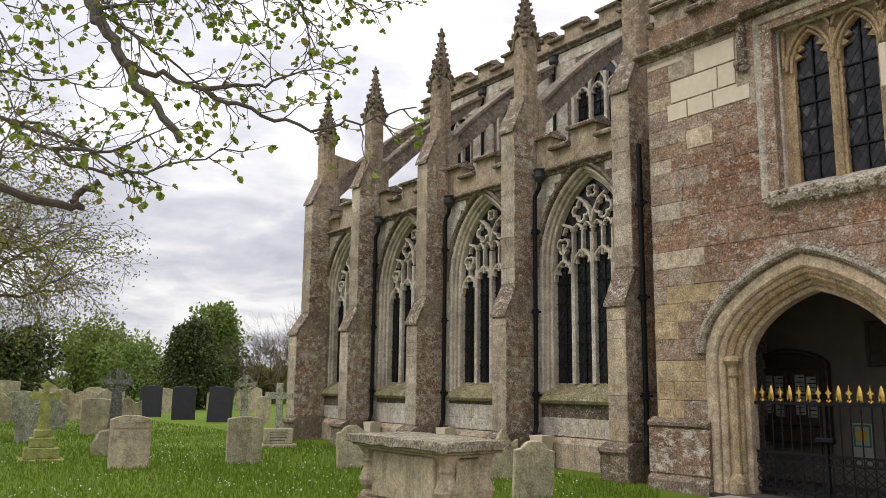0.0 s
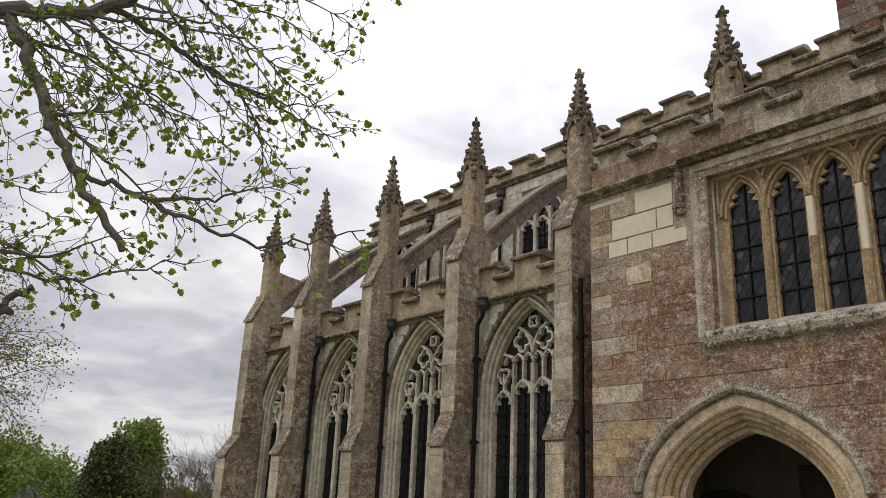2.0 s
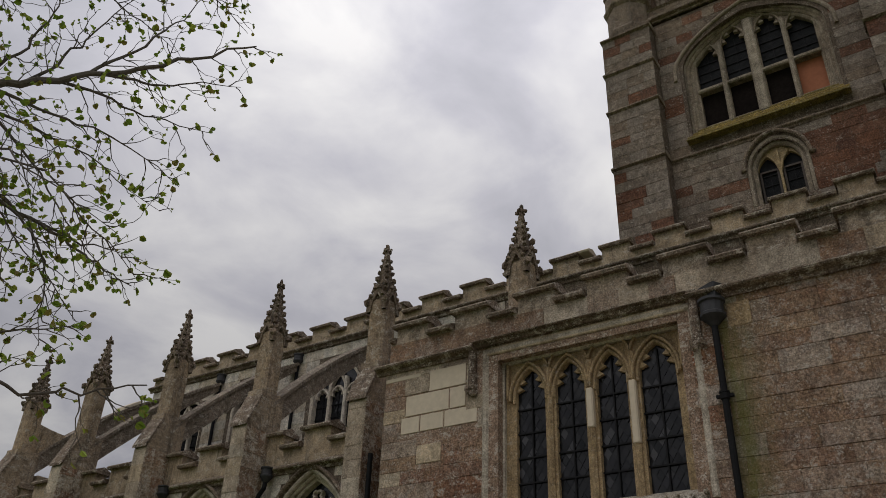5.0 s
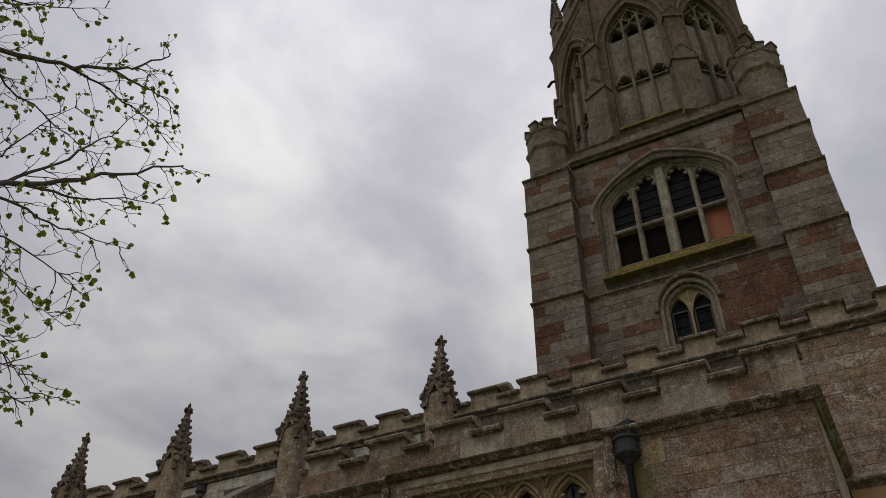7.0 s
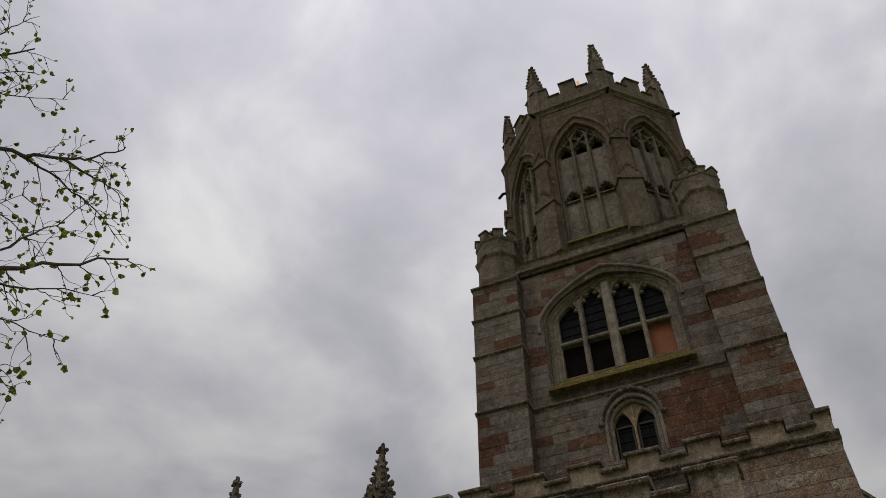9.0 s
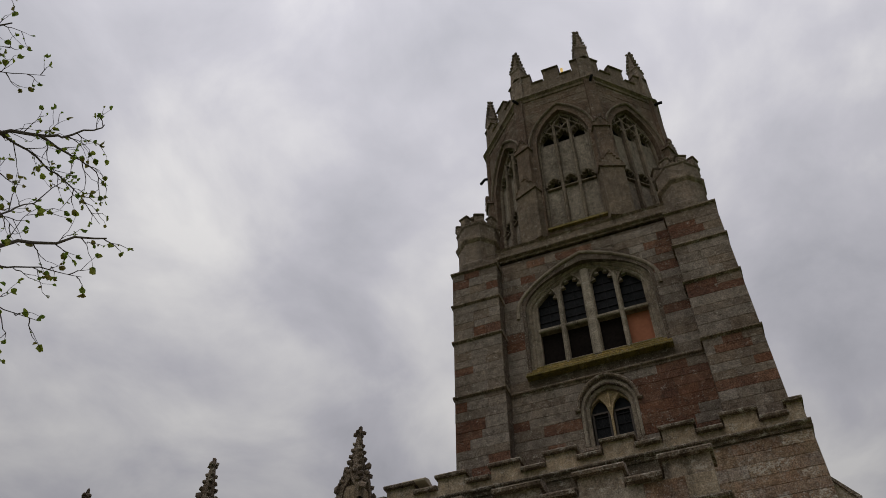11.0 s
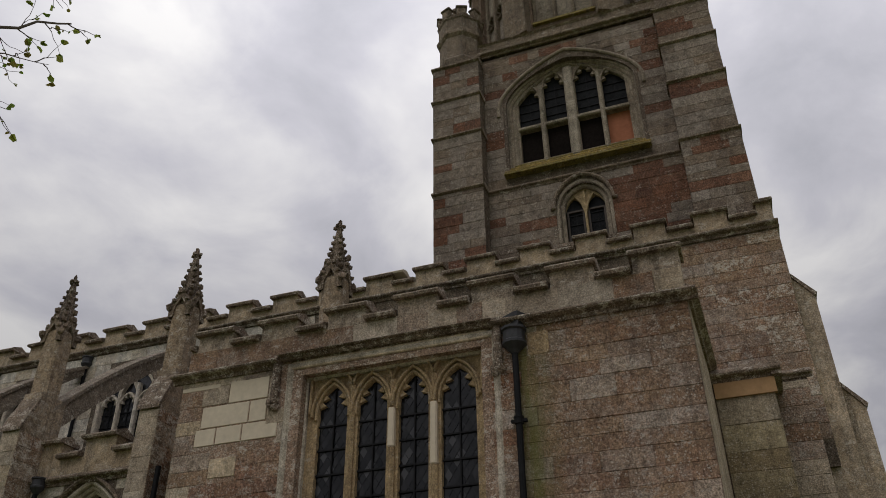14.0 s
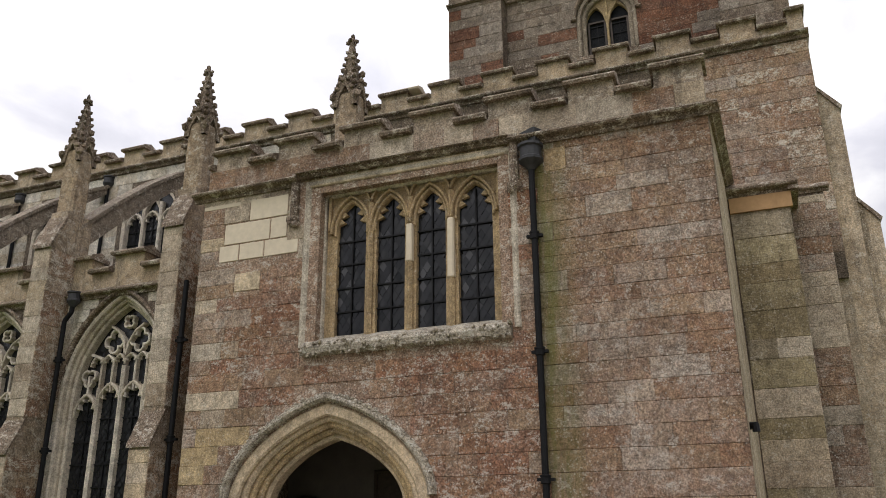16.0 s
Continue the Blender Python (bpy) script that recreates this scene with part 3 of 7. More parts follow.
def parapet(name, x, thick, y_start, y_end, z0, z_sill, z_top, merlon, gap, first=0.0, mat=None, parent=None):
    """Embattled parapet along y; each merlon and each coping stone is a piece of its own."""
    body = B()
    box(body, x, x + thick, y_start, y_end, z0, z_sill)
    wall = cpart(name, body, mat or M_WALL, parent=parent)
    y, up = y_start - first, True
    while y < y_end:
        w = merlon if up else gap
        a, b = max(y, y_start), min(y + w, y_end)
        if b - a > 0.08:
            bm = B()
            if up:
                m = B()
                box(m, x + 0.003, x + thick - 0.003, a, b, z_sill, z_top)
                cpart("merlon", m, mat or M_WALL, parent=wall)
                coping(bm, a - 0.05, b + 0.05, z_top, x, x + thick, 0.1, 0.11)
            else:
                coping(bm, a + 0.03, b - 0.03, z_sill, x, x + thick, 0.12, 0.12)
            cpart("coping_stone", bm, M_COPING, parent=wall)
        y += w
        up = not up
    return wall


def leading(bm, cy, half, z0, z1, x, step=0.13, bars=0.42):
    """Diamond lead lines and iron bars before a light."""
    for s in (1, -1):
        k = -int((z1 - z0 + 2 * half) / (step * 1.5)) - 1
        while k < int((z1 - z0 + 2 * half) / (step * 1.5)) + 2:
            # line z = z0 + k*step*1.5 + s*1.5*(y-cy)
            zc = z0 + k * step * 1.5
            ya, yb = cy - half, cy + half
            za, zb = zc + s * 1.5 * (ya - cy), zc + s * 1.5 * (yb - cy)
            pts = []
            lo, hi = 0.0, 1.0
            dz = zb - za
            for lim, sign in ((z0, 1), (z1, -1)):
                ta = (lim - za) / dz
                if (dz > 0) == (sign > 0):
                    lo = max(lo, ta)
                else:
                    hi = min(hi, ta)
            if hi - lo > 0.02:
                pts = [(ya + (yb - ya) * t, za + dz * t) for t in (lo, hi)]
                ribbon(bm, pts, 0.012, x - 0.008, x)
            k += 1
    z = z0 + bars
    while z < z1 - 0.1:
        ribbon(bm, [(cy - half, z), (cy + half, z)], 0.022, x - 0.03, x - 0.008)
        z += bars
    ribbon(bm, [(cy, z0), (cy, z1)], 0.018, x - 0.028, x - 0.01)


def quarries(bm, cy, half, z0, z1, x, rng, a=0.07, b=0.105):
    """Diamond panes, each tilted a little its own way."""
    j, z = 0, z0 + b * 0.5
    while z < z1:
        y = cy - half + (a if j % 2 else 0.0)
        while y < cy + half:
            tx, tz = rng.gauss(0, 0.03), rng.gauss(0, 0.035)
            pts = [(y - a * 0.92, z), (y, z - b * 0.92), (y + a * 0.92, z), (y, z + b * 0.92)]
            if all(cy - half - 0.05 < p < cy + half + 0.05 and z0 - 0.05 < q for p, q in pts):
                bm.faces.new([bm.verts.new((x + (p - y) * tx + (q - z) * tz, p, q)) for p, q in pts])
            y += 2 * a
        z += b
        j += 1


def cusped_head(bm, cy, half, spring, apex, w, x0, x1):
    """A small cusped light head."""
    o = arch(cy, half, spring, spring, apex, 6)
    ribbon(bm, o, w, x0, x1, ch=0.015)
    for s in (-1, 1):
        for k in (0.35, 0.75):
            i = int(k * 6)
            y, z = o[i] if s < 0 else o[-1 - i]
            ribbon(bm, [(y, z), (y - s * half * 0.3, z - (apex - spring) * 0.06), (y - s * half * 0.2, z + (apex - spring) * 0.25)], w * 0.38, x0 + 0.02, x1 - 0.02)


def foil(bm, cy, cz, r, n, w, x0, x1, turn=0.0):
    """A pierced foil: n lobes round a middle."""
    pts = []
    for i in range(n * 6):
        a = turn + 2 * math.pi * i / (n * 6)
        k = abs(math.sin(n * (a - turn) / 2))
        rr = r * (0.62 + 0.38 * k ** 0.7)
        pts.append((cy + rr * math.cos(a), cz + rr * math.sin(a)))
    ribbon(bm, pts, w, x0, x1, closed=True, ch=0.01)


def aisle_window(cy):
    """Four-light tracery window with moulded arch, hood and sloped sill."""
    win = under(empty("window", AX, cy, 1.4), church)
    z0, spring, apex = 1.66, 4.15, 5.92
    half = 1.1
    gx = AX + 0.34
    bm = B()
    prism_x(bm, arch(cy, half + 0.02, z0, spring, apex + 0.02, 10), gx, gx + 0.02)
    cpart("glass", bm, M_GLASS, "dark leaded glass", parent=win)
    bm = B()
    lw = 2 * half / 4
    for i in range(4):
        c = cy - half + lw * (i + 0.5)
        leading(bm, c, lw / 2, z0, 4.1 + (0.2 if i in (1, 2) else 0), gx)
    cpart("leading", bm, M_IRON, parent=win)
    # mullions and tracery
    x0, x1 = AX + 0.2, AX + 0.36
    bm = B()
    for i in (1, 2, 3):
        y = cy - half + lw * i
        ribbon(bm, [(y, z0), (y, 4.35 if i != 2 else 4.75)], 0.1, x0, x1, ch=0.04)
    for i in range(4):
        c = cy - half + lw * (i + 0.5)
        s = 3.82 if i in (0, 3) else 4.0
        cusped_head(bm, c, lw / 2, s, s + 0.42, 0.06, x0 + 0.02, x1)
    # narrow panels over the lights, then foils under the arch
    for s in (-1, 1):
        c = cy + s * lw
        for k in (-0.5, 0.0, 0.5):
            ribbon(bm, [(c + k * lw, 4.25), (c + k * lw, 4.92 if k * s <= 0 else 4.6)], 0.05, x0 + 0.03, x1, ch=0.012)
        for k in (0.75, 0.25, -0.25):
            cusped_head(bm, c - k * lw * s, lw * 0.25, 4.78, 4.98, 0.04, x0 + 0.03, x1)
        foil(bm, cy + s * 0.31, 5.24, 0.23, 4, 0.045, x0 + 0.03, x1, 0.78)
        foil(bm, cy + s * 0.84, 4.56, 0.17, 3, 0.045, x0 + 0.03, x1, 1.57)
        ribbon(bm, [(cy, 4.95), (cy + s * 0.06, 5.2), (cy + s * 0.2, 5.42), (cy + s * 0.4, 5.55)], 0.05, x0 + 0.01, x1, ch=0.012)
        ribbon(bm, [(cy + s * lw, 4.92), (cy + s * lw * 1.5, 5.02)], 0.05, x0 + 0.02, x1)
    foil(bm, cy, 5.62, 0.13, 4, 0.04, x0 + 0.03, x1, 0.0)
    cpart("tracery", bm, M_DRESS, "pale stone window tracery", parent=win)
    # moulded surround: three orders
    bm = B()
    for k, (o, dx, w) in enumerate(((0.03, 0.16, 0.075), (0.085, 0.08, 0.075), (0.15, -0.012, 0.085))):
        ribbon(bm, arch(cy, half + o, z0 - 0.25 + 0.02 * k, spring, apex + o * 1.25, 12), w, AX + dx, AX + 0.36, ch=0.03)
    cpart("moulded_frame", bm, M_DRESS, parent=win)
    bm = B()
    ribbon(bm, arch(cy, half + 0.235, spring - 0.02, spring, apex + 0.31, 12), 0.08, AX - 0.1, AX + 0.05, ch=0.03)
    cpart("hood_mould", bm, M_CARVED, parent=win)
    bm = B()
    prism(bm, [(AX + 0.34, 1.68), (AX - 0.12, 1.4), (AX - 0.14, 1.33), (AX - 0.1, 1.27), (AX, 1.25), (AX + 0.34, 1.25)], cy - half - 0.2, cy + half + 0.2)
    cpart("sill", bm, M_SILL, "sloped mossy stone sill", parent=win)
    return arch(cy, half + 0.16, 1.3, spring, apex + 0.2, 12)


def make_aisle():
    holes = [aisle_window(c) for c in WINS]
    bm = B()
    slab(bm, [(8.7, -0.1), (22.5, -0.1), (22.5, STRING), (8.7, STRING)], holes, AX, AX + 0.4)
    wall = cpart("aisle_wall", bm, M_MORTAR_GREY, "coursed grey and buff limestone wall")
    for i, c in enumerate(WINS):
        a, b = BAYS[i] + 0.22, BAYS[i + 1] - 0.22
        t = arch_taken(c, 1.27, 1.24, 4.15, 6.2)
        ashlar(wall, AX, a, b, 0.62, STRING - 0.2, M_WALL_BLOCK, t, 0.31, 0.5, 41 + i)
    bm = B()
    box(bm, AX + 0.4, CX, 22.1, 22.5, -0.1, 7.4)
    cpart("east_wall", bm, M_WALL)
    bm = B()
    prism(bm, [(AX - 0.12, -0.1), (AX - 0.12, 0.48), (AX - 0.02, 0.6), (AX, 0.6), (AX, -0.1)], 8.9, 22.5)
    cpart("plinth", bm, M_WALL)
    bm = B()
    string_course(bm, 8.9, 22.5, STRING + 0.02, AX, 0.22, 0.16)
    cpart("string_course", bm, M_COPING)
    for a, b in zip(BAYS[:-1], BAYS[1:]):
        parapet("parapet", AX + 0.03, 0.32, a + 0.2, b - 0.2, STRING, 6.62, 6.95, 0.72, 0.6, first=0.3)
    bm = B()
    prism(bm, [(AX + 0.35, 6.4), (CX, 7.7), (CX, 7.6), (AX + 0.35, 6.3)], 8.6, 22.3)
    cpart("aisle_roof", bm, M_LEAD, "low-pitched lead aisle roof")


def pinnacle(parent, x, y, z0, z1, r, seed):
    """Square shaft with sunk panels and gablets, and a crocketed spirelet with a finial."""
    rng = random.Random(seed)
    gz = z0 + (z1 - z0) * 0.52
    bm = B()
    box(bm, x - r, x + r, y - r, y + r, z0, gz, 0.045)
    cpart("shaft", bm, M_BUTT, parent=parent)
    for sx, sy in ((-1, 0), (1, 0), (0, -1), (0, 1)):
        bm = B()
        if sx:
            face = [(y - r * 1.12, gz - 0.3), (y - r * 0.7, gz - 0.3), (y - r * 0.55, gz - 0.08), (y, gz + 0.12), (y + r * 0.55, gz - 0.08), (y + r * 0.7, gz - 0.3), (y + r * 1.12, gz - 0.3), (y + r * 1.12, gz - 0.12), (y, gz + 0.36), (y - r * 1.12, gz - 0.12)]
            prism_x(bm, face, x + sx * r - 0.03, x + sx * r + 0.05)
        else:
            face = [(x - r * 1.12, gz - 0.3), (x - r * 0.7, gz - 0.3), (x - r * 0.55, gz - 0.08), (x, gz + 0.12), (x + r * 0.55, gz - 0.08), (x + r * 0.7, gz - 0.3), (x + r * 1.12, gz - 0.3), (x + r * 1.12, gz - 0.12), (x, gz + 0.36), (x - r * 1.12, gz - 0.12)]
            prism(bm, face, y + sy * r - 0.03, y + sy * r + 0.05)
        cpart("gablet", bm, M_CARVED, parent=parent)
    bm = B()
    lathe(bm, [(r * 1.15, gz - 0.02), (r * 0.86, gz + 0.32), (r * 0.3, z1 - 0.28), (r * 0.22, z1 - 0.2), (r * 0.22, z1 - 0.1), (r * 0.1, z1 - 0.02)], x, y, 4, math.pi / 4)
    for i in range(6):
        z = gz + 0.22 + (z1 - 0.42 - gz - 0.22) * i / 5
        rr = r * 1.05 * (1 - i / 5) + r * 0.42 * (i / 5)
        for k in range(4):
            a = math.pi / 4 + k * math.pi / 2
            blob(bm, x + rr * math.cos(a), y + rr * math.sin(a), z, 0.062 - 0.004 * i, rng, 1.1)
    for sx, sy in ((-1, 0), (1, 0), (0, -1), (0, 1)):
        for k in (0.35, 0.75):
            for s in (-1, 1):
                o = s * r * 1.12 * (1 - k)
                blob(bm, x + sx * (r + 0.03) + (o if sx == 0 else 0), y + sy * (r + 0.03) + (o if sy == 0 else 0), gz - 0.1 + 0.46 * k, 0.055, rng)
        blob(bm, x + sx * (r + 0.03), y + sy * (r + 0.03), gz + 0.42, 0.06, rng, 1.4)
    for a, b in ((-1, -1), (1, -1), (-1, 1), (1, 1)):
        blob(bm, x + a * (r + 0.03), y + b * (r + 0.03), gz - 0.1, 0.085, rng, 1.2)
    for k in range(4):
        a = k * math.pi / 2
        blob(bm, x + 0.085 * math.cos(a), y + 0.085 * math.sin(a), z1 - 0.17, 0.05, rng)
    blob(bm, x, y, z1 - 0.05, 0.05, rng, 1.5)
    cpart("spirelet", bm, M_CARVED, "crocketed lichen-dark spirelet", parent=parent)


def buttress(y, seed, last=False, w=0.43):
    """Stepped buttress with plinth, two sloped offsets, pinnacle and flying arch."""
    b = under(empty("buttress", 11.3, y, 0), church)
    y0, y1 = y - w / 2, y + w / 2
    bm = B()
    prism(bm, [(10.98, -0.1), (10.98, 0.44), (10.93, 0.5), (10.93, 0.56), (11.14, 0.66), (AX, 0.66), (AX, -0.1)], y0 - 0.1, y1 + 0.1)
    cpart("plinth", bm, M_CARVED, parent=b)
    out = 0.12 if last else 0.0
    bm = B()
    prism(bm, [(11.12 - out, 0.6), (11.12 - out, 3.05), (11.36, 3.62), (11.36, 7.1), (11.62, 7.75), (11.62, 7.95), (AX + 0.3, 7.95), (AX + 0.3, 0.6)], y0, y1)
    cpart("body", bm, M_BUTT, parent=b)
    bm = B()
    prism(bm, [(11.07 - out, 3.03), (11.07 - out, 3.09), (11.37, 3.70), (11.40, 3.64)], y0 - 0.03, y1 + 0.03)
    cpart("weathering", bm, M_COPING, parent=b)
    bm = B()
    prism(bm, [(11.3, 7.06), (11.3, 7.13), (11.63, 7.85), (11.66, 7.76)], y0 - 0.03, y1 + 0.03)
    cpart("weathering", bm, M_COPING, parent=b)
    # squared stones on the front; on the west side, redder and darkened for shade
    rng = random.Random(seed * 3)
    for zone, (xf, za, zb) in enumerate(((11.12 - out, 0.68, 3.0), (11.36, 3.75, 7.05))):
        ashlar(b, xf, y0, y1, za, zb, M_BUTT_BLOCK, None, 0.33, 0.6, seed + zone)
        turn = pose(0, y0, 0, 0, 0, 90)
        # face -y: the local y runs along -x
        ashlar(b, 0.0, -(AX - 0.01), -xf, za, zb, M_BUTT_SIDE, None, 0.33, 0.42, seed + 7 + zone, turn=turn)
    pinnacle(b, 11.9, y, 7.9, 10.82, 0.21, seed)
    bm = B()
    n = 14
    lo, hi = [], []
    for i in range(n + 1):
        k = i / n
        x = 12.0 + (CX + 0.1 - 12.0) * k
        u = x - 12.32
        hi.append((x, 7.95 + 1.01 * u - 0.065 * u * u))
        lo.append((x, 7.42 + 0.99 * u - 0.03 * u * u))
    prism(bm, lo + hi[::-1], y - 0.17, y + 0.17)
    cpart("flying_arch", bm, M_FLYER, "weathered stone flying buttress", parent=b)
    bm = B()
    prism(bm, hi + [(x, z + 0.1) for x, z in hi[::-1]], y - 0.22, y + 0.22)
    cpart("coping", bm, M_FLYER, parent=b)
    if last:
        bm = B()
        prism(bm, [(12.0, 7.6), (12.0, 8.8), (12.5, 8.72), (13.2, 8.66), (13.8, 8.85), (13.2, 8.3)], y - 0.16, y + 0.16)
        cpart("link_wall", bm, M_BUTT, parent=b)
        bm = B()
        prism(bm, [(x, z + 0.1) for x, z in hi[9:12]] + [(x, z + 0.2) for x, z in hi[9:12][::-1]], y - 0.24, y + 0.24)
        cpart("new_coping_stone", bm, M_NEW, "clean cream replacement coping", parent=b)
    return b


def clerestory_window(cy):
    win = under(empty("window", CX, cy, 8.5), church)
    z0, spring, apex, half = 8.3, 9.72, 10.42, 0.84
    gx = CX + 0.22
    bm = B()
    prism_x(bm, arch(cy, half, z0, spring, apex, 8), gx, gx + 0.02)
    cpart("glass", bm, M_GLASS, "dark leaded glass", parent=win)
    bm = B()
    lw = 2 * half / 3
    for i in range(3):
        leading(bm, cy - half + lw * (i + 0.5), lw / 2, z0, spring, gx, 0.15, 0.35)
    cpart("leading", bm, M_IRON, parent=win)
    bm = B()
    for i in range(3):
        c = cy - half + lw * (i + 0.5)
        cusped_head(bm, c, lw / 2, 9.45, 9.86, 0.06, CX + 0.1, CX + 0.24)
        if i:
            y = cy - half + lw * i
            ribbon(bm, [(y, z0), (y, 10.1)], 0.1, CX + 0.08, CX + 0.24, ch=0.03)
    for s in (-1, 1):
        ribbon(bm, [(cy + s * lw / 2, 9.88), (cy, 10.34)], 0.06, CX + 0.1, CX + 0.24)
    ribbon(bm, arch(cy, half + 0.03, z0, spring, apex + 0.04, 8), 0.12, CX + 0.02, CX + 0.24, ch=0.03)
    cpart("tracery", bm, M_DRESS, parent=win)
    bm = B()
    ribbon(bm, arch(cy, half + 0.15, spring, spring, apex + 0.2, 8), 0.09, CX - 0.09, CX + 0.05, ch=0.03)
    cpart("hood_mould", bm, M_CARVED, parent=win)
    return arch(cy, half + 0.06, z0 - 0.02, spring, apex + 0.07, 8)


def make_clerestory():
    holes = [clerestory_window(c) for c in (8.2, 11.42, 14.63, 17.87, 20.92)]
    bm = B()
    slab(bm, [(-1.7, 6.0), (22.7, 6.0), (22.7, 11.25), (-1.7, 11.25)], holes, CX, CX + 0.4)
    box(bm, CX + 0.4, 24.9, 22.3, 22.7, 0, 11.25)
    box(bm, 24.5, 24.9, -1.7, 22.3, 0, 11.25)
    wall = cpart("clerestory_wall", bm, M_MORTAR_GREY, "pale limestone clerestory wall")

    def taken(za, zb):
        return [t for c in (11.42, 14.63, 17.87, 20.92) for t in arch_taken(c, 1.02, 8.15, 9.75, 10.62)(za, zb)]

    ashlar(wall, CX, 9.2, 22.7, 7.5, 11.05, M_WALL_BLOCK, taken, 0.34, 0.6, 51)
    bm = B()
    string_course(bm, -1.75, 22.85, 11.32, CX, 0.24, 0.17)
    cpart("string_course", bm, M_COPING)
    parapet("parapet", CX + 0.02, 0.34, -1.7, 22.8, 11.25, 11.48, 11.76, 0.70, 0.62, first=0.4)
    bm = B()
    box(bm, CX + 0.3, 24.6, -1.7, 22.5, 11.2, 11.35)
    cpart("nave_roof", bm, M_LEAD, "flat lead nave roof")


make_aisle()
for i, y in enumerate(BAYS):
    buttress(y, 11 + i, i == len(BAYS) - 1, 0.43 if i < 4 else 0.5)
make_clerestory()


# ---- porch ----
DOOR_Y, WIN_Y = 6.22, 4.94
PZ = 7.42      # porch string course
porch = tagged(empty("church_porch", PX, 4.5, 0), "two-storey porch of brown ironstone patched with grey and cream blocks", "porch")


def downpipe(x, y, z1, z0=0.25, hopper=True, swan=False, foot=0.0, hs=1.0):
    """Black cast-iron rainwater pipe with collars, a hopper head and a kicked foot."""
    pipe = tagged(empty("downpipe", x, y, 0), "black cast-iron rainwater downpipe fixed to the stone wall", "downpipe", "rainwater pipes")
    bm = B()
    pts = [(x, y, z0)]
    if foot:
        pts = [(x + foot, y - 0.1, z0), (x + foot, y - 0.1, z0 + 0.3), (x, y, z0 + 0.5)]
    pts += [(x, y, z1 - (0.35 if swan else 0))]
    if swan:
        pts += [(x, y - 0.02, z1 - 0.3), (x, y - 0.14, z1 - 0.16), (x, y - 0.16, z1)]
    tube(bm, pts, 0.048, 10)
    under(part("pipe", bm, M_IRON), pipe)
    z = z1 - 1.1
    while z > z0 + 0.6:
        bm = B()
        lathe(bm, [(0.05, z - 0.06), (0.066, z - 0.05), (0.066, z + 0.03), (0.074, z + 0.035), (0.074, z + 0.06), (0.05, z + 0.065)], x, y, 10)
        box(bm, x - 0.012, x + 0.05, y - 0.12, y + 0.12, z - 0.02, z + 0.02)
        under(part("collar", bm, M_IRON), pipe)
        z -= 1.72
    if hopper:
        hy = y - (0.16 if swan else 0)
        bm = B()
        lathe(bm, [(0.05, z1 - 0.05), (0.09, z1), (0.19 * hs, z1 + 0.09 * hs), (0.19 * hs, z1 + 0.13 * hs), (0.17 * hs, z1 + 0.15 * hs), (0.17 * hs, z1 + 0.3 * hs), (0.2 * hs, z1 + 0.32 * hs), (0.2 * hs, z1 + 0.36 * hs), (0.16 * hs, z1 + 0.36 * hs)], x, hy, 12)
        head = under(part("hopper_head", bm, M_LEAD_DARK), pipe)
        if hs == 1.0:
            for o, ww, tilt in ((-0.12, 0.1, 12), (0.06, 0.14, -8)):
                bm = B()
                box(bm, -0.02, 0.02, -ww, ww, 0.0, 0.3, 0.008, pose(x + 0.02, hy + o, z1 + 0.34, 0, 0, 60 if o < 0 else -30))
                under(part("outlet_plate", bm, M_LEAD_DARK), pipe)
    return pipe


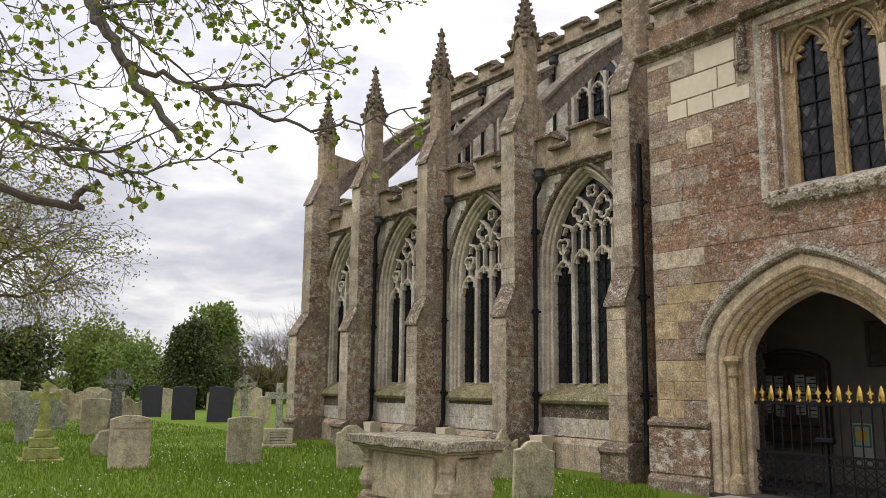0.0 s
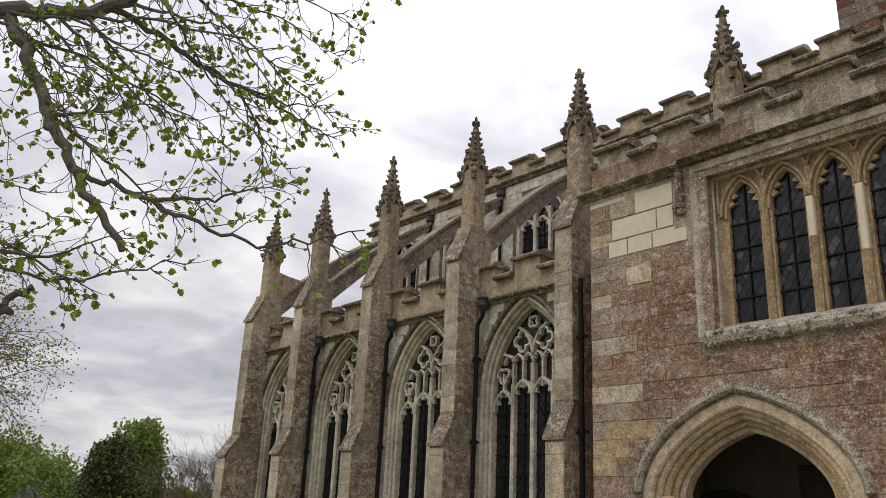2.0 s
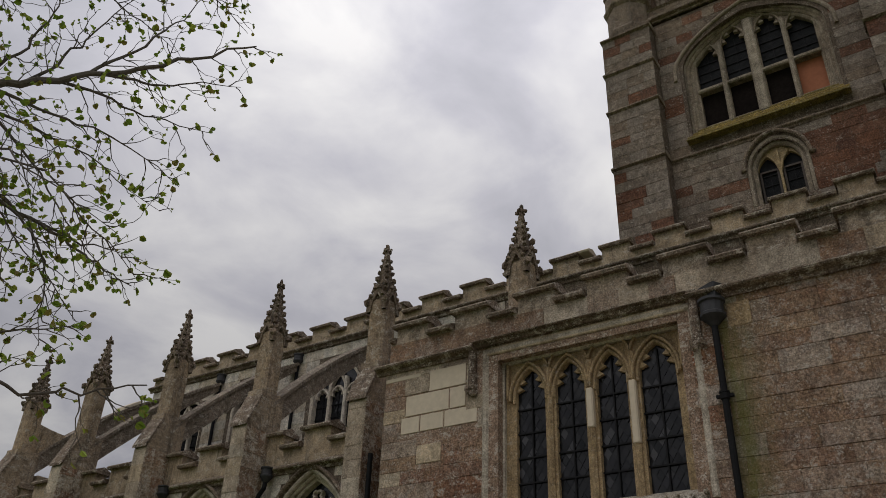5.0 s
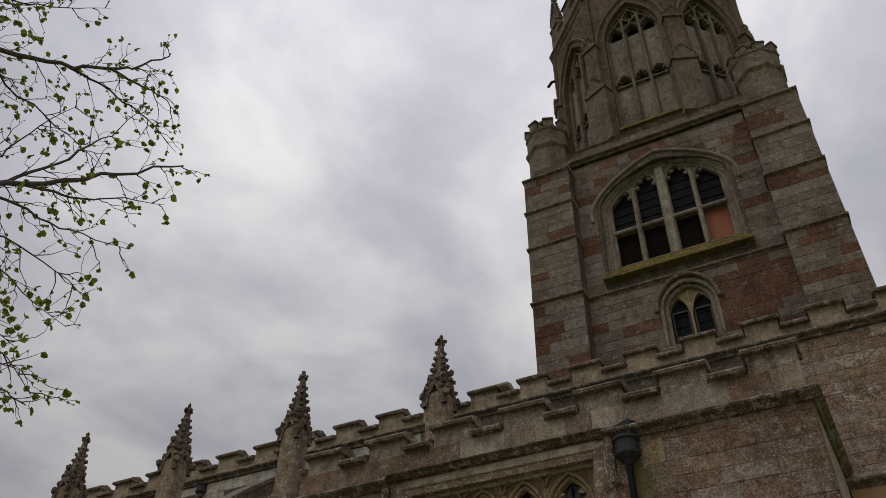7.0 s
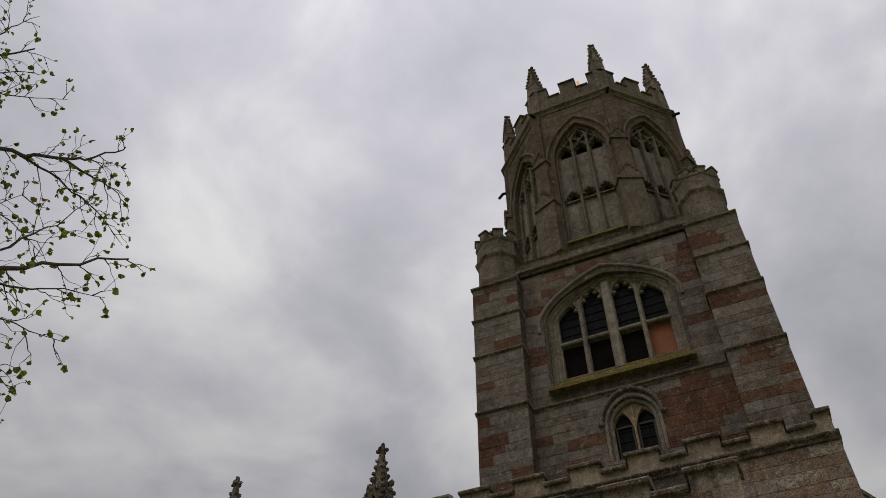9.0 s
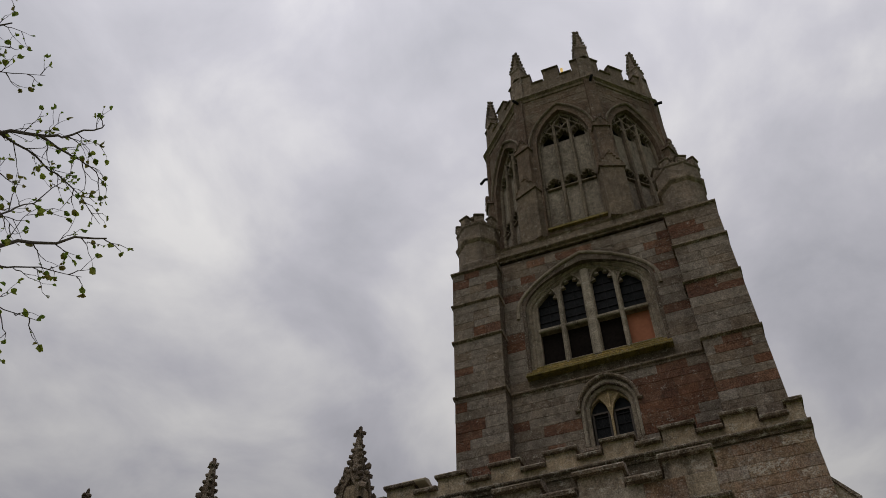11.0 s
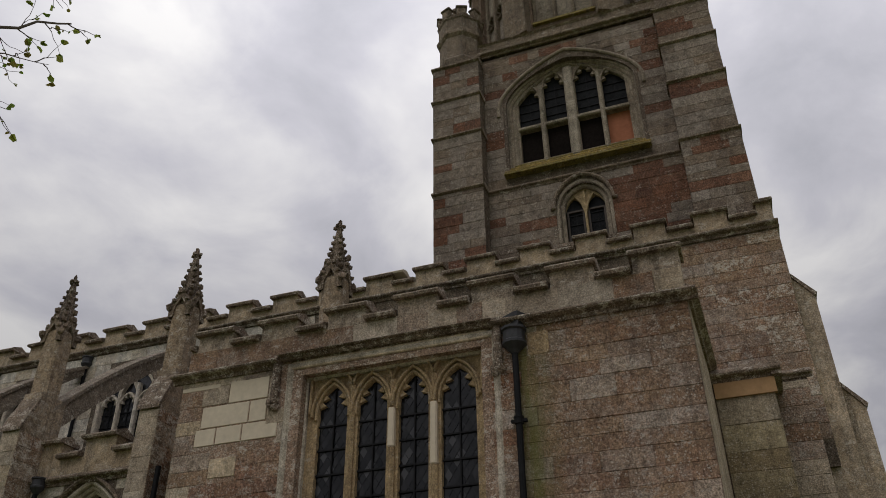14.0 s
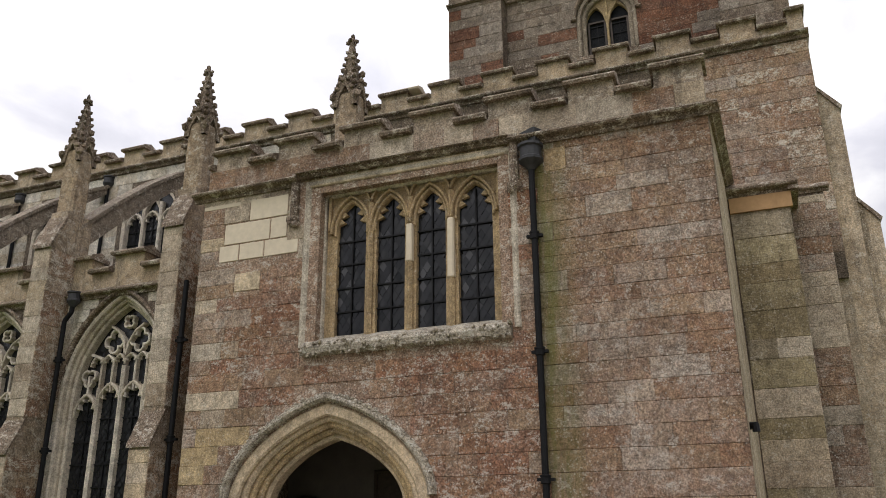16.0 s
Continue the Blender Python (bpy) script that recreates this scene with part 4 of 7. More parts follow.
def porch_window():
    win = under(empty("window", PX, WIN_Y, 4.4), porch)
    lights = [(3.58, 4.15), (4.36, 4.86), (5.06, 5.57), (5.76, 6.29)]
    gx = PX + 0.33
    z0, spring, top = 4.62, 6.42, 6.88
    for a, b in lights:
        c, half = (a + b) / 2, (b - a) / 2
        bm = B()
        prism_x(bm, arch(c, half + 0.02, z0, spring, top + 0.02, 8), gx, gx + 0.02)
        cpart("glass", bm, M_GLASS, "dark leaded glass", parent=win)
        bm = B()
        quarries(bm, c, half, z0, spring + 0.42, gx - 0.012, random.Random(int(c * 100)))
        cpart("quarry_glazing", bm, M_PANE, "small diamond panes of old glass", parent=win)
        bm = B()
        z = z0 + 0.4
        while z < spring + 0.2:
            ribbon(bm, [(c - half, z), (c + half, z)], 0.026, gx - 0.045, gx - 0.02)
            z += 0.4
        ribbon(bm, [(c, z0), (c, spring + 0.4)], 0.024, gx - 0.042, gx - 0.018)
        cpart("glazing_grille", bm, M_IRON, parent=win)
    # the plate with the light heads cut through it
    bm = B()
    slab(bm, [(3.4, 4.42), (6.5, 4.42), (6.5, 7.1), (3.4, 7.1)], [arch(c, h, z0 - 0.02, spring, top, 8) for c, h in (((a + b) / 2, (b - a) / 2) for a, b in lights)], PX + 0.24, PX + 0.36)
    for a, b in lights:
        c, half = (a + b) / 2, (b - a) / 2
        ribbon(bm, arch(c, half + 0.03, spring - 0.1, spring, top + 0.04, 8), 0.05, PX + 0.2, PX + 0.26, ch=0.015)
        for s in (-1, 1):
            for k in (0.25, 0.62):
                i = int(k * 8)
                o = arch(c, half, spring, spring, top, 8)
                y, z = o[i] if s < 0 else o[-1 - i]
                prism_x(bm, [(y, z - 0.04), (y - s * 0.11, z - 0.03 + 0.03), (y, z + 0.1)], PX + 0.25, PX + 0.33)
        ribbon(bm, arch(c, half + 0.085, spring - 0.06, spring - 0.02, top + 0.11, 10), 0.045, PX + 0.15, PX + 0.26, ch=0.015)
        ribbon(bm, [(c, top + 0.13), (c, 7.1)], 0.04, PX + 0.17, PX + 0.26, ch=0.012)
    for y in (3.46, 6.42):
        ribbon(bm, [(y, spring), (y, 7.1)], 0.05, PX + 0.16, PX + 0.26, ch=0.015)
    for (a, b), (c, d) in zip(lights[:-1], lights[1:]):
        y = (b + c) / 2
        for q in (-1, 1):
            ribbon(bm, [(y, spring + 0.42), (y + q * 0.05, spring + 0.54), (y + q * 0.14, 7.08)], 0.035, PX + 0.17, PX + 0.26)
        ribbon(bm, [(y, z0 - 0.05), (y, spring + 0.4)], 0.1, PX + 0.16, PX + 0.26, ch=0.045)
    cpart("tracery", bm, M_YELLOW, "ochre stone mullions and cusped heads", parent=win)
    for y in (4.96, 4.255):
        bm = B()
        box(bm, PX + 0.15, PX + 0.27, y - 0.056, y + 0.056, 5.35 if y < 4.5 else 5.7, 6.34, 0.02)
        cpart("new_mullion_stone", bm, M_NEW, "clean cream replacement stone", parent=win)
    # splayed jambs and head
    bm = B()
    for k, (o, dx) in enumerate(((0.0, 0.16), (0.09, 0.09), (0.2, -0.012))):
        ribbon(bm, [(3.36 - o, 4.42), (3.36 - o, 7.08 + o * 0.8), (6.54 + o, 7.08 + o * 0.8), (6.54 + o, 4.42)], 0.13, PX + dx - 0.02, PX + 0.3, ch=0.035)
    cpart("moulded_frame", bm, M_FRAME, parent=win)
    bm = B()
    box(bm, PX - 0.03, PX + 0.1, 3.28, 6.72, 7.17, 7.31, 0.015)
    cpart("lintel", bm, M_PORCH_DRESS, "plain buff lintel", parent=win)
    bm = B()
    ribbon(bm, [(6.98, 6.62), (6.98, 7.4), (3.12, 7.4), (3.12, 6.62)], 0.13, PX - 0.12, PX + 0.04, ch=0.04)
    rng = random.Random(2)
    for y in (6.98, 3.12):
        for q in range(5):
            blob(bm, PX - 0.06, y + rng.uniform(-0.07, 0.07), 6.58 + rng.uniform(-0.05, 0.06), 0.075, rng)
    cpart("label_mould", bm, M_COPING, "square hood mould with carved stops", parent=win)
    bm = B()
    prism(bm, [(PX + 0.3, 4.64), (PX - 0.08, 4.48), (PX - 0.13, 4.4), (PX - 0.1, 4.31), (PX, 4.27), (PX + 0.3, 4.27)], 3.25, 6.68)
    rng = random.Random(5)
    for k in range(170):
        blob(bm, PX - 0.1 + rng.uniform(-0.03, 0.05), rng.uniform(3.24, 6.7), rng.choice((4.29, 4.33, 4.4, 4.44)) + rng.uniform(-0.03, 0.03), rng.uniform(0.02, 0.05), rng)
    cpart("sill", bm, M_CRUST, "thick sill crusted with white lichen", parent=win)


def porch_door():
    door = under(empty("doorway", PX, DOOR_Y, 0), porch)
    bm = B()
    ribbon(bm, arch4(DOOR_Y, 1.74, 2.15, 2.15, 3.62, 14), 0.12, PX - 0.12, PX + 0.05, ch=0.04)
    rng = random.Random(8)
    for y, z in arch4(DOOR_Y, 1.76, 2.15, 2.15, 3.66, 60):
        blob(bm, PX - 0.08, y + rng.uniform(-0.03, 0.03), z + 0.02 + rng.uniform(-0.03, 0.03), rng.uniform(0.02, 0.05), rng)
    cpart("hood_mould", bm, M_CRUST, "lichen-covered pointed hood mould", parent=door)
    for half, apex, dx, w, mat in ((1.6, 3.44, 0.0, 0.2, M_PORCH_DRESS), (1.46, 3.33, 0.07, 0.12, M_PORCH_DRESS), (1.36, 3.24, 0.14, 0.12, M_YELLOW), (1.27, 3.16, 0.22, 0.12, M_YELLOW), (1.19, 3.07, 0.3, 0.1, M_PORCH_DRESS)):
        bm = B()
        ribbon(bm, arch4(DOOR_Y, half, -0.05, 2.05, apex, 14), w, PX + dx - 0.02, PX + 0.5, ch=0.03)
        cpart("arch_order", bm, mat, parent=door)
    for s in (-1, 1):
        bm = B()
        y = DOOR_Y + s * 1.3
        lathe(bm, [(0.06, 1.76), (0.09, 1.8), (0.075, 1.84), (0.075, 1.93), (0.12, 1.99), (0.15, 2.02), (0.15, 2.07), (0.1, 2.1)], PX + 0.14, y, 8, math.pi / 8)
        lathe(bm, [(0.14, 0.0), (0.14, 0.2), (0.1, 0.3), (0.062, 0.34), (0.062, 1.78)], PX + 0.14, y, 8, math.pi / 8)
        cpart("shaft_and_capital", bm, M_YELLOW, parent=door)


def porch_gate():
    """Pair of black iron gates with gilded spear and fleur finials."""
    gate = tagged(empty("iron_gate", PX + 0.42, DOOR_Y, 0), "black wrought-iron gates with gilded spearhead finials, closed", "gate")
    gx, top = PX + 0.42, 1.4
    ys = [5.15 + 0.148 * i for i in range(16)]
    for i, y in enumerate(ys):
        bm = B()
        tube(bm, [(gx, y, 0.08), (gx, y, top + 0.08)], 0.011, 6)
        bar = under(part("bar", bm, M_IRON), gate)
        bm = B()
        z = top + 0.05
        if (i % 2 == 1) == (i >= 8):
            lathe(bm, [(0.014, z - 0.04), (0.014, z + 0.0), (0.03, z + 0.03), (0.043, z + 0.075), (0.04, z + 0.11), (0.025, z + 0.17), (0.004, z + 0.215)], gx, y, 10, 0, 0.45, 1.0)
            prism_x(bm, [(y - 0.04, z + 0.08), (y - 0.042, z - 0.015), (y - 0.018, z + 0.02), (y + 0.018, z + 0.02), (y + 0.042, z - 0.015), (y + 0.04, z + 0.08)], gx - 0.008, gx + 0.008)
        else:
            lathe(bm, [(0.014, z - 0.04), (0.02, z - 0.02), (0.014, z), (0.014, z + 0.03), (0.02, z + 0.05), (0.016, z + 0.12), (0.005, z + 0.18), (0.003, z + 0.22)], gx, y, 8, 0, 0.7, 1.0)
            prism_x(bm, [(y, z + 0.2), (y - 0.014, z + 0.14), (y - 0.05, z + 0.105), (y - 0.016, z + 0.08), (y, z + 0.03), (y + 0.016, z + 0.08), (y + 0.05, z + 0.105), (y + 0.014, z + 0.14)], gx - 0.007, gx + 0.007)
            for s in (-1, 1):
                vs = bmesh.ops.create_icosphere(bm, subdivisions=1, radius=0.018)["verts"]
                bmesh.ops.translate(bm, vec=(gx, y + s * 0.024, z - 0.002), verts=vs)
        under(part("finial", bm, M_GOLD, None, "gilded finial"), gate)
    for z, h in ((top, 0.045), (0.68, 0.035), (0.56, 0.025), (0.14, 0.05)):
        bm = B()
        box(bm, gx - 0.014, gx + 0.014, ys[0] - 0.03, ys[-1] + 0.03, z - h / 2, z + h / 2)
        under(part("rail", bm, M_IRON), gate)
    bm = B()
    for i in range(15):
        a, b = ys[i], ys[i + 1]
        ribbon(bm, [((a + b) / 2 + 0.05 * math.cos(t * math.pi / 5), 0.62 + 0.045 * math.sin(t * math.pi / 5)) for t in range(10)], 0.01, gx - 0.008, gx + 0.008, closed=True)
        for k in range(3):
            z = 0.17 + 0.125 * k
            ribbon(bm, [(a, z), (b, z + 0.125)], 0.012, gx - 0.012, gx - 0.001)
            ribbon(bm, [(b, z), (a, z + 0.125)], 0.012, gx + 0.001, gx + 0.012)
    under(part("lattice_panel", bm, M_IRON), gate)
    for y in (ys[0] - 0.05, ys[7] + 0.07, ys[-1] + 0.05):
        bm = B()
        box(bm, gx - 0.03, gx + 0.03, y - 0.02, y + 0.02, -0.03, top + 0.03)
        under(part("stile", bm, M_IRON), gate)
    bm = B()
    box(bm, gx - 0.09, gx + 0.03, ys[7] - 0.06, ys[7] + 0.2, 0.86, 0.93, 0.015)
    under(part("latch", bm, M_IRON), gate)


def make_porch():
    door_hole = arch4(DOOR_Y, 1.55, -0.05, 2.05, 3.4, 12)
    win_hole = [(3.4, 4.45), (6.5, 4.45), (6.5, 7.05), (3.4, 7.05)]
    bm = B()
    slab(bm, [(0.25, -0.1), (8.87, -0.1), (8.87, PZ), (0.25, PZ)], [door_hole, win_hole], PX, PX + 0.5)
    front = cpart("front_wall", bm, M_MORTAR, parent=porch)
    bm = B()
    box(bm, PX + 0.5, 13.6, 8.45, 8.87, -0.1, PZ)
    cpart("east_wall", bm, M_PORCH, parent=porch)
    bm = B()
    vs = [bm.verts.new(p) for p in ((PX + 0.0, 0.245, -0.1), (14.0, 0.18, -0.1), (14.0, 0.6, -0.1), (PX + 0.5, 0.6, -0.1), (PX + 0.5, 0.249, -0.1))]
    us = [bm.verts.new((v.co.x, v.co.y, PZ)) for v in vs]
    bm.faces.new(vs)
    bm.faces.new(us[::-1])
    for i in range(5):
        bm.faces.new((vs[i], us[i], us[(i + 1) % 5], vs[(i + 1) % 5]))
    cpart("west_wall", bm, M_WALL, parent=porch)
    # ceiling, inner wall and floor carry the porch's shade in their colours
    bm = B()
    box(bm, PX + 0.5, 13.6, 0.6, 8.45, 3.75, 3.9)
    cpart("ceiling", bm, M_PORCH_SHADE, parent=porch)
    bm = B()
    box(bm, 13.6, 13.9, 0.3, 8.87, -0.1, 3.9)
    cpart("inner_wall", bm, M_PLASTER, "limewashed inner wall, shade put into its colour", parent=porch)
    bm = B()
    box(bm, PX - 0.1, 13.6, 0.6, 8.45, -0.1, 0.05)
    cpart("floor", bm, M_PORCH_SHADE, "worn stone floor darkened by painted shade", parent=porch)
    for a, b, h in ((6.92, 9.05, 0.24), (0.1, 3.18, 0.24), (3.18, 6.92, 0.12)):
        bm = B()
        string_course(bm, a, b, PZ + 0.05, PX, h, 0.19)
        cpart("string_course", bm, M_COPING, parent=porch)
    bm = B()
    vs = []
    prism_pts = [(0, 0), (-0.13, -0.07), (-0.15, -0.1), (-0.05, -0.15), (-0.04, -0.2), (0, -0.2)]
    a = [bm.verts.new((PX - 0.1, 0.24 + o, PZ + 0.05 + z)) for o, z in prism_pts]
    b = [bm.verts.new((14.0, 0.18 + o, PZ + 0.05 + z)) for o, z in prism_pts]
    bm.faces.new(a)
    bm.faces.new(b[::-1])
    for i in range(6):
        bm.faces.new((a[i], b[i], b[(i + 1) % 6], a[(i + 1) % 6]))
    cpart("string_return", bm, M_COPING, parent=porch)
    for a, b in ((7.84, 9.0), (0.1, 4.6)):
        bm = B()
        prism(bm, [(PX - 0.15, -0.1), (PX - 0.15, 0.16), (PX - 0.08, 0.24), (PX - 0.08, 0.98), (PX - 0.12, 1.01), (PX - 0.12, 1.06), (PX + 0.03, 1.14), (PX + 0.03, -0.1)], a, b)
        base = cpart("plinth", bm, M_CARVED, parent=porch)
        ashlar(base, PX - 0.08, a, b, 0.26, 0.97, M_BUTT_SIDE, None, 0.35, 0.5, 93)
    par = parapet("parapet", PX + 0.04, 0.36, 0.25, 8.85, PZ, 7.86, 8.14, 0.70, 0.595, mat=M_BUTT, parent=porch)
    ashlar(par, PX + 0.04, 0.25, 8.85, PZ + 0.06, 7.84, lambda r, y, z: M_BUTT_BLOCK if r.random() < 0.5 else M_PORCH_GREY, None, 0.38, 0.6, 94)
    bm = B()
    box(bm, PX + 0.3, CX, 0.5, 8.5, 7.3, 7.4)
    cpart("porch_roof", bm, M_LEAD, parent=porch)
    porch_window()
    porch_door()

    # squared stones of the front, with the patches that stand out
    new_patch = [(7.13, 7.89, 6.76, 7.14), (7.47, 8.38, 6.37, 6.74), (7.13, 7.45, 6.37, 6.74), (6.9, 7.55, 6.06, 6.35), (7.57, 8.05, 6.06, 6.35), (8.07, 8.46, 6.06, 6.35), (8.1, 8.86, 7.07, 7.15), (7.6, 8.1, 5.5, 5.82), (2.33, 2.66, 6.76, 7.14)]

    def taken(za, zb):
        out = [(p[0] - 0.01, p[1] + 0.01) for p in new_patch if p[2] < (za + zb) / 2 < p[3] or (za + zb) / 2 - 0.1 < p[2] < (za + zb) / 2 or (za + zb) / 2 < p[3] < (za + zb) / 2 + 0.1]
        if zb > 4.36:
            out.append((3.1, 7.0) if zb > 6.55 else (3.25, 6.75))
        if za < 3.6:
            k = max(0.0, za - 2.05) / 1.6
            out.append((DOOR_Y - 1.68 * math.sqrt(max(0, 1 - k * k)), DOOR_Y + 1.68 * math.sqrt(max(0, 1 - k * k))))
        return out

    def which(rng, y, z):
        if y > 7.8 and z < 3.2:
            return M_YELLOW if rng.random() < 0.75 else M_PORCH_GREY
        if y < 3.0:
            return M_PORCH_GREY
        if y > 6.5 and z > 5.9:
            return M_BUTT_BLOCK if rng.random() < 0.55 else M_PORCH_GREY
        if y > 8.3 or z < 2.0:
            return M_PORCH_GREY if rng.random() < 0.6 else M_BUTT_BLOCK
        return M_PORCH_BLOCK if rng.random() < 0.86 else M_PORCH_GREY

    ashlar(front, PX, 0.25, 8.87, 1.12, PZ - 0.12, which, taken, 0.29, 0.56, 5)
    for i, (a, b, c, d) in enumerate(new_patch):
        put_block(front, pose(PX - 0.004, (a + b) / 2, (c + d) / 2), b - a, d - c, M_NEW if i < 7 else (M_PORCH_DRESS if i == 7 else M_YELLOW))


make_porch()
porch_gate()


def sheet(y, z, w, h, x, bars, parent=None):
    """A paper sheet with bars for its writing."""
    bm = B()
    box(bm, x - 0.004, x, y - w / 2, y + w / 2, z - h / 2, z + h / 2)
    paper = part("paper", bm, M_PAPER, None, "white printed sheet, dimmed in colour for shade")
    if parent is not None:
        under(paper, parent)
    for k in range(bars):
        bm = B()
        zz = z + h * (0.36 - 0.72 * k / max(1, bars - 1))
        box(bm, x - 0.007, x - 0.0045, y - w * 0.38, y + w * (0.38 if k % 3 else 0.15), zz - 0.008, zz + 0.008)
        under(part("text_bar", bm, M_IRON), paper)
    return paper


def make_notice_board():
    """Oak notice board with an arched head and two glazed doors over a deep bottom rail."""
    board = tagged(empty("notice_board", 13.5, 8.0, 0), "dark oak notice board with arched head, papers behind its doors", "notice board")
    bm = B()
    prism_x(bm, arch4(8.0, 0.66, 0.78, 2.02, 2.24, 10), 13.5, 13.594)
    under(part("backing", bm, M_WOODDARK), board)
    for y0, y1 in ((7.42, 7.98), (8.02, 8.58)):
        c = (y0 + y1) / 2
        bm = B()
        ribbon(bm, [(y0 + 0.04, 1.02), (y0 + 0.04, 1.92), (y1 - 0.04, 1.92), (y1 - 0.04, 1.02)], 0.07, 13.44, 13.5, closed=True, ch=0.012)
        door = under(part("door", bm, M_WOODDARK), board)
        rng = random.Random(int(c * 10))
        for k, (dy, dz) in enumerate(((-0.11, 0.2), (0.11, 0.22), (-0.1, -0.18), (0.12, -0.14))):
            sheet(c + dy, 1.47 + dz, 0.17 + 0.03 * rng.random(), 0.28 + 0.06 * rng.random(), 13.498, 4, door)
    bm = B()
    ribbon(bm, arch4(8.0, 0.68, 0.78, 2.02, 2.27, 10), 0.08, 13.43, 13.55, ch=0.02)
    under(part("frame", bm, M_WOODDARK), board)
    bm = B()
    box(bm, 13.38, 13.55, 7.3, 8.7, 0.7, 0.96, 0.02)
    under(part("bottom_rail", bm, M_WOODDARK), board)


make_notice_board()
poster = tagged(empty("poster", 13.6, 6.8, 0.9), "white paper poster with a yellow round device on the wall", "poster")
under(sheet(6.84, 0.74, 0.32, 0.66, 13.598, 0), poster)
bm = B()
ribbon(bm, [(6.71, 0.7), (6.71, 1.03), (6.97, 1.03), (6.97, 0.7)], 0.03, 13.588, 13.593, closed=True)
under(part("border", bm, M_LEAF_FRAME, None, "green printed border"), poster)
bm = B()
prism_x(bm, [(6.84 + 0.1 * math.cos(t), 0.87 + 0.1 * math.sin(t)) for t in (math.pi * i / 10 for i in range(20))], 13.588, 13.593)
under(part("device", bm, M_POSTER_YELLOW, None, "yellow printed disc"), poster)
picture = tagged(empty("wall_board", 13.6, 6.2, 2.3), "dark framed board hung on the porch wall", "wall board")
bm = B()
box(bm, 13.55, 13.598, 5.75, 6.62, 2.02, 2.68, 0.01)
under(part("panel", bm, M_WOODDARK), picture)
bm = B()
ribbon(bm, [(5.75, 2.02), (5.75, 2.68), (6.62, 2.68), (6.62, 2.02)], 0.07, 13.52, 13.57, closed=True, ch=0.015)
under(part("frame", bm, M_WOODDARK), picture)
downpipe(PX - 0.09, 2.84, 6.84, 0.15)
downpipe(11.45, 9.48, 6.0, 0.3, hopper=False, foot=-0.14)
for b in BAYS[1:4]:
    downpipe(11.82, b - 0.36, 5.97, 0.3, swan=True, foot=-0.16, hs=0.7)
    downpipe(CX - 0.07, b - 0.14, 10.75, 7.75, hs=0.8)
bm = B()
tube(bm, [(AX - 0.5, 0.24, 2.93), (AX - 0.62, 0.16, 2.92), (AX - 0.62, 0.16, 2.84)], 0.05, 8)
tagged(part("spout", bm, M_IRON), "short black overflow pipe on the porch corner", "pipe")


# ---- tower ----
tower = tagged(empty("church_tower", 20.4, 2.36, 0), "square church tower with octagonal lantern in banded grey and red stone", "tower")
TW = TX + 0.45     # tower wall face between its buttresses
TY0, TY1 = -1.55, 6.27
LEVELS = (14.42, 16.3, 17.65, 18.95)


def tpart(name, bm, material, label="", parent=None):
    return cpart(name, bm, material, label, parent=parent or tower)


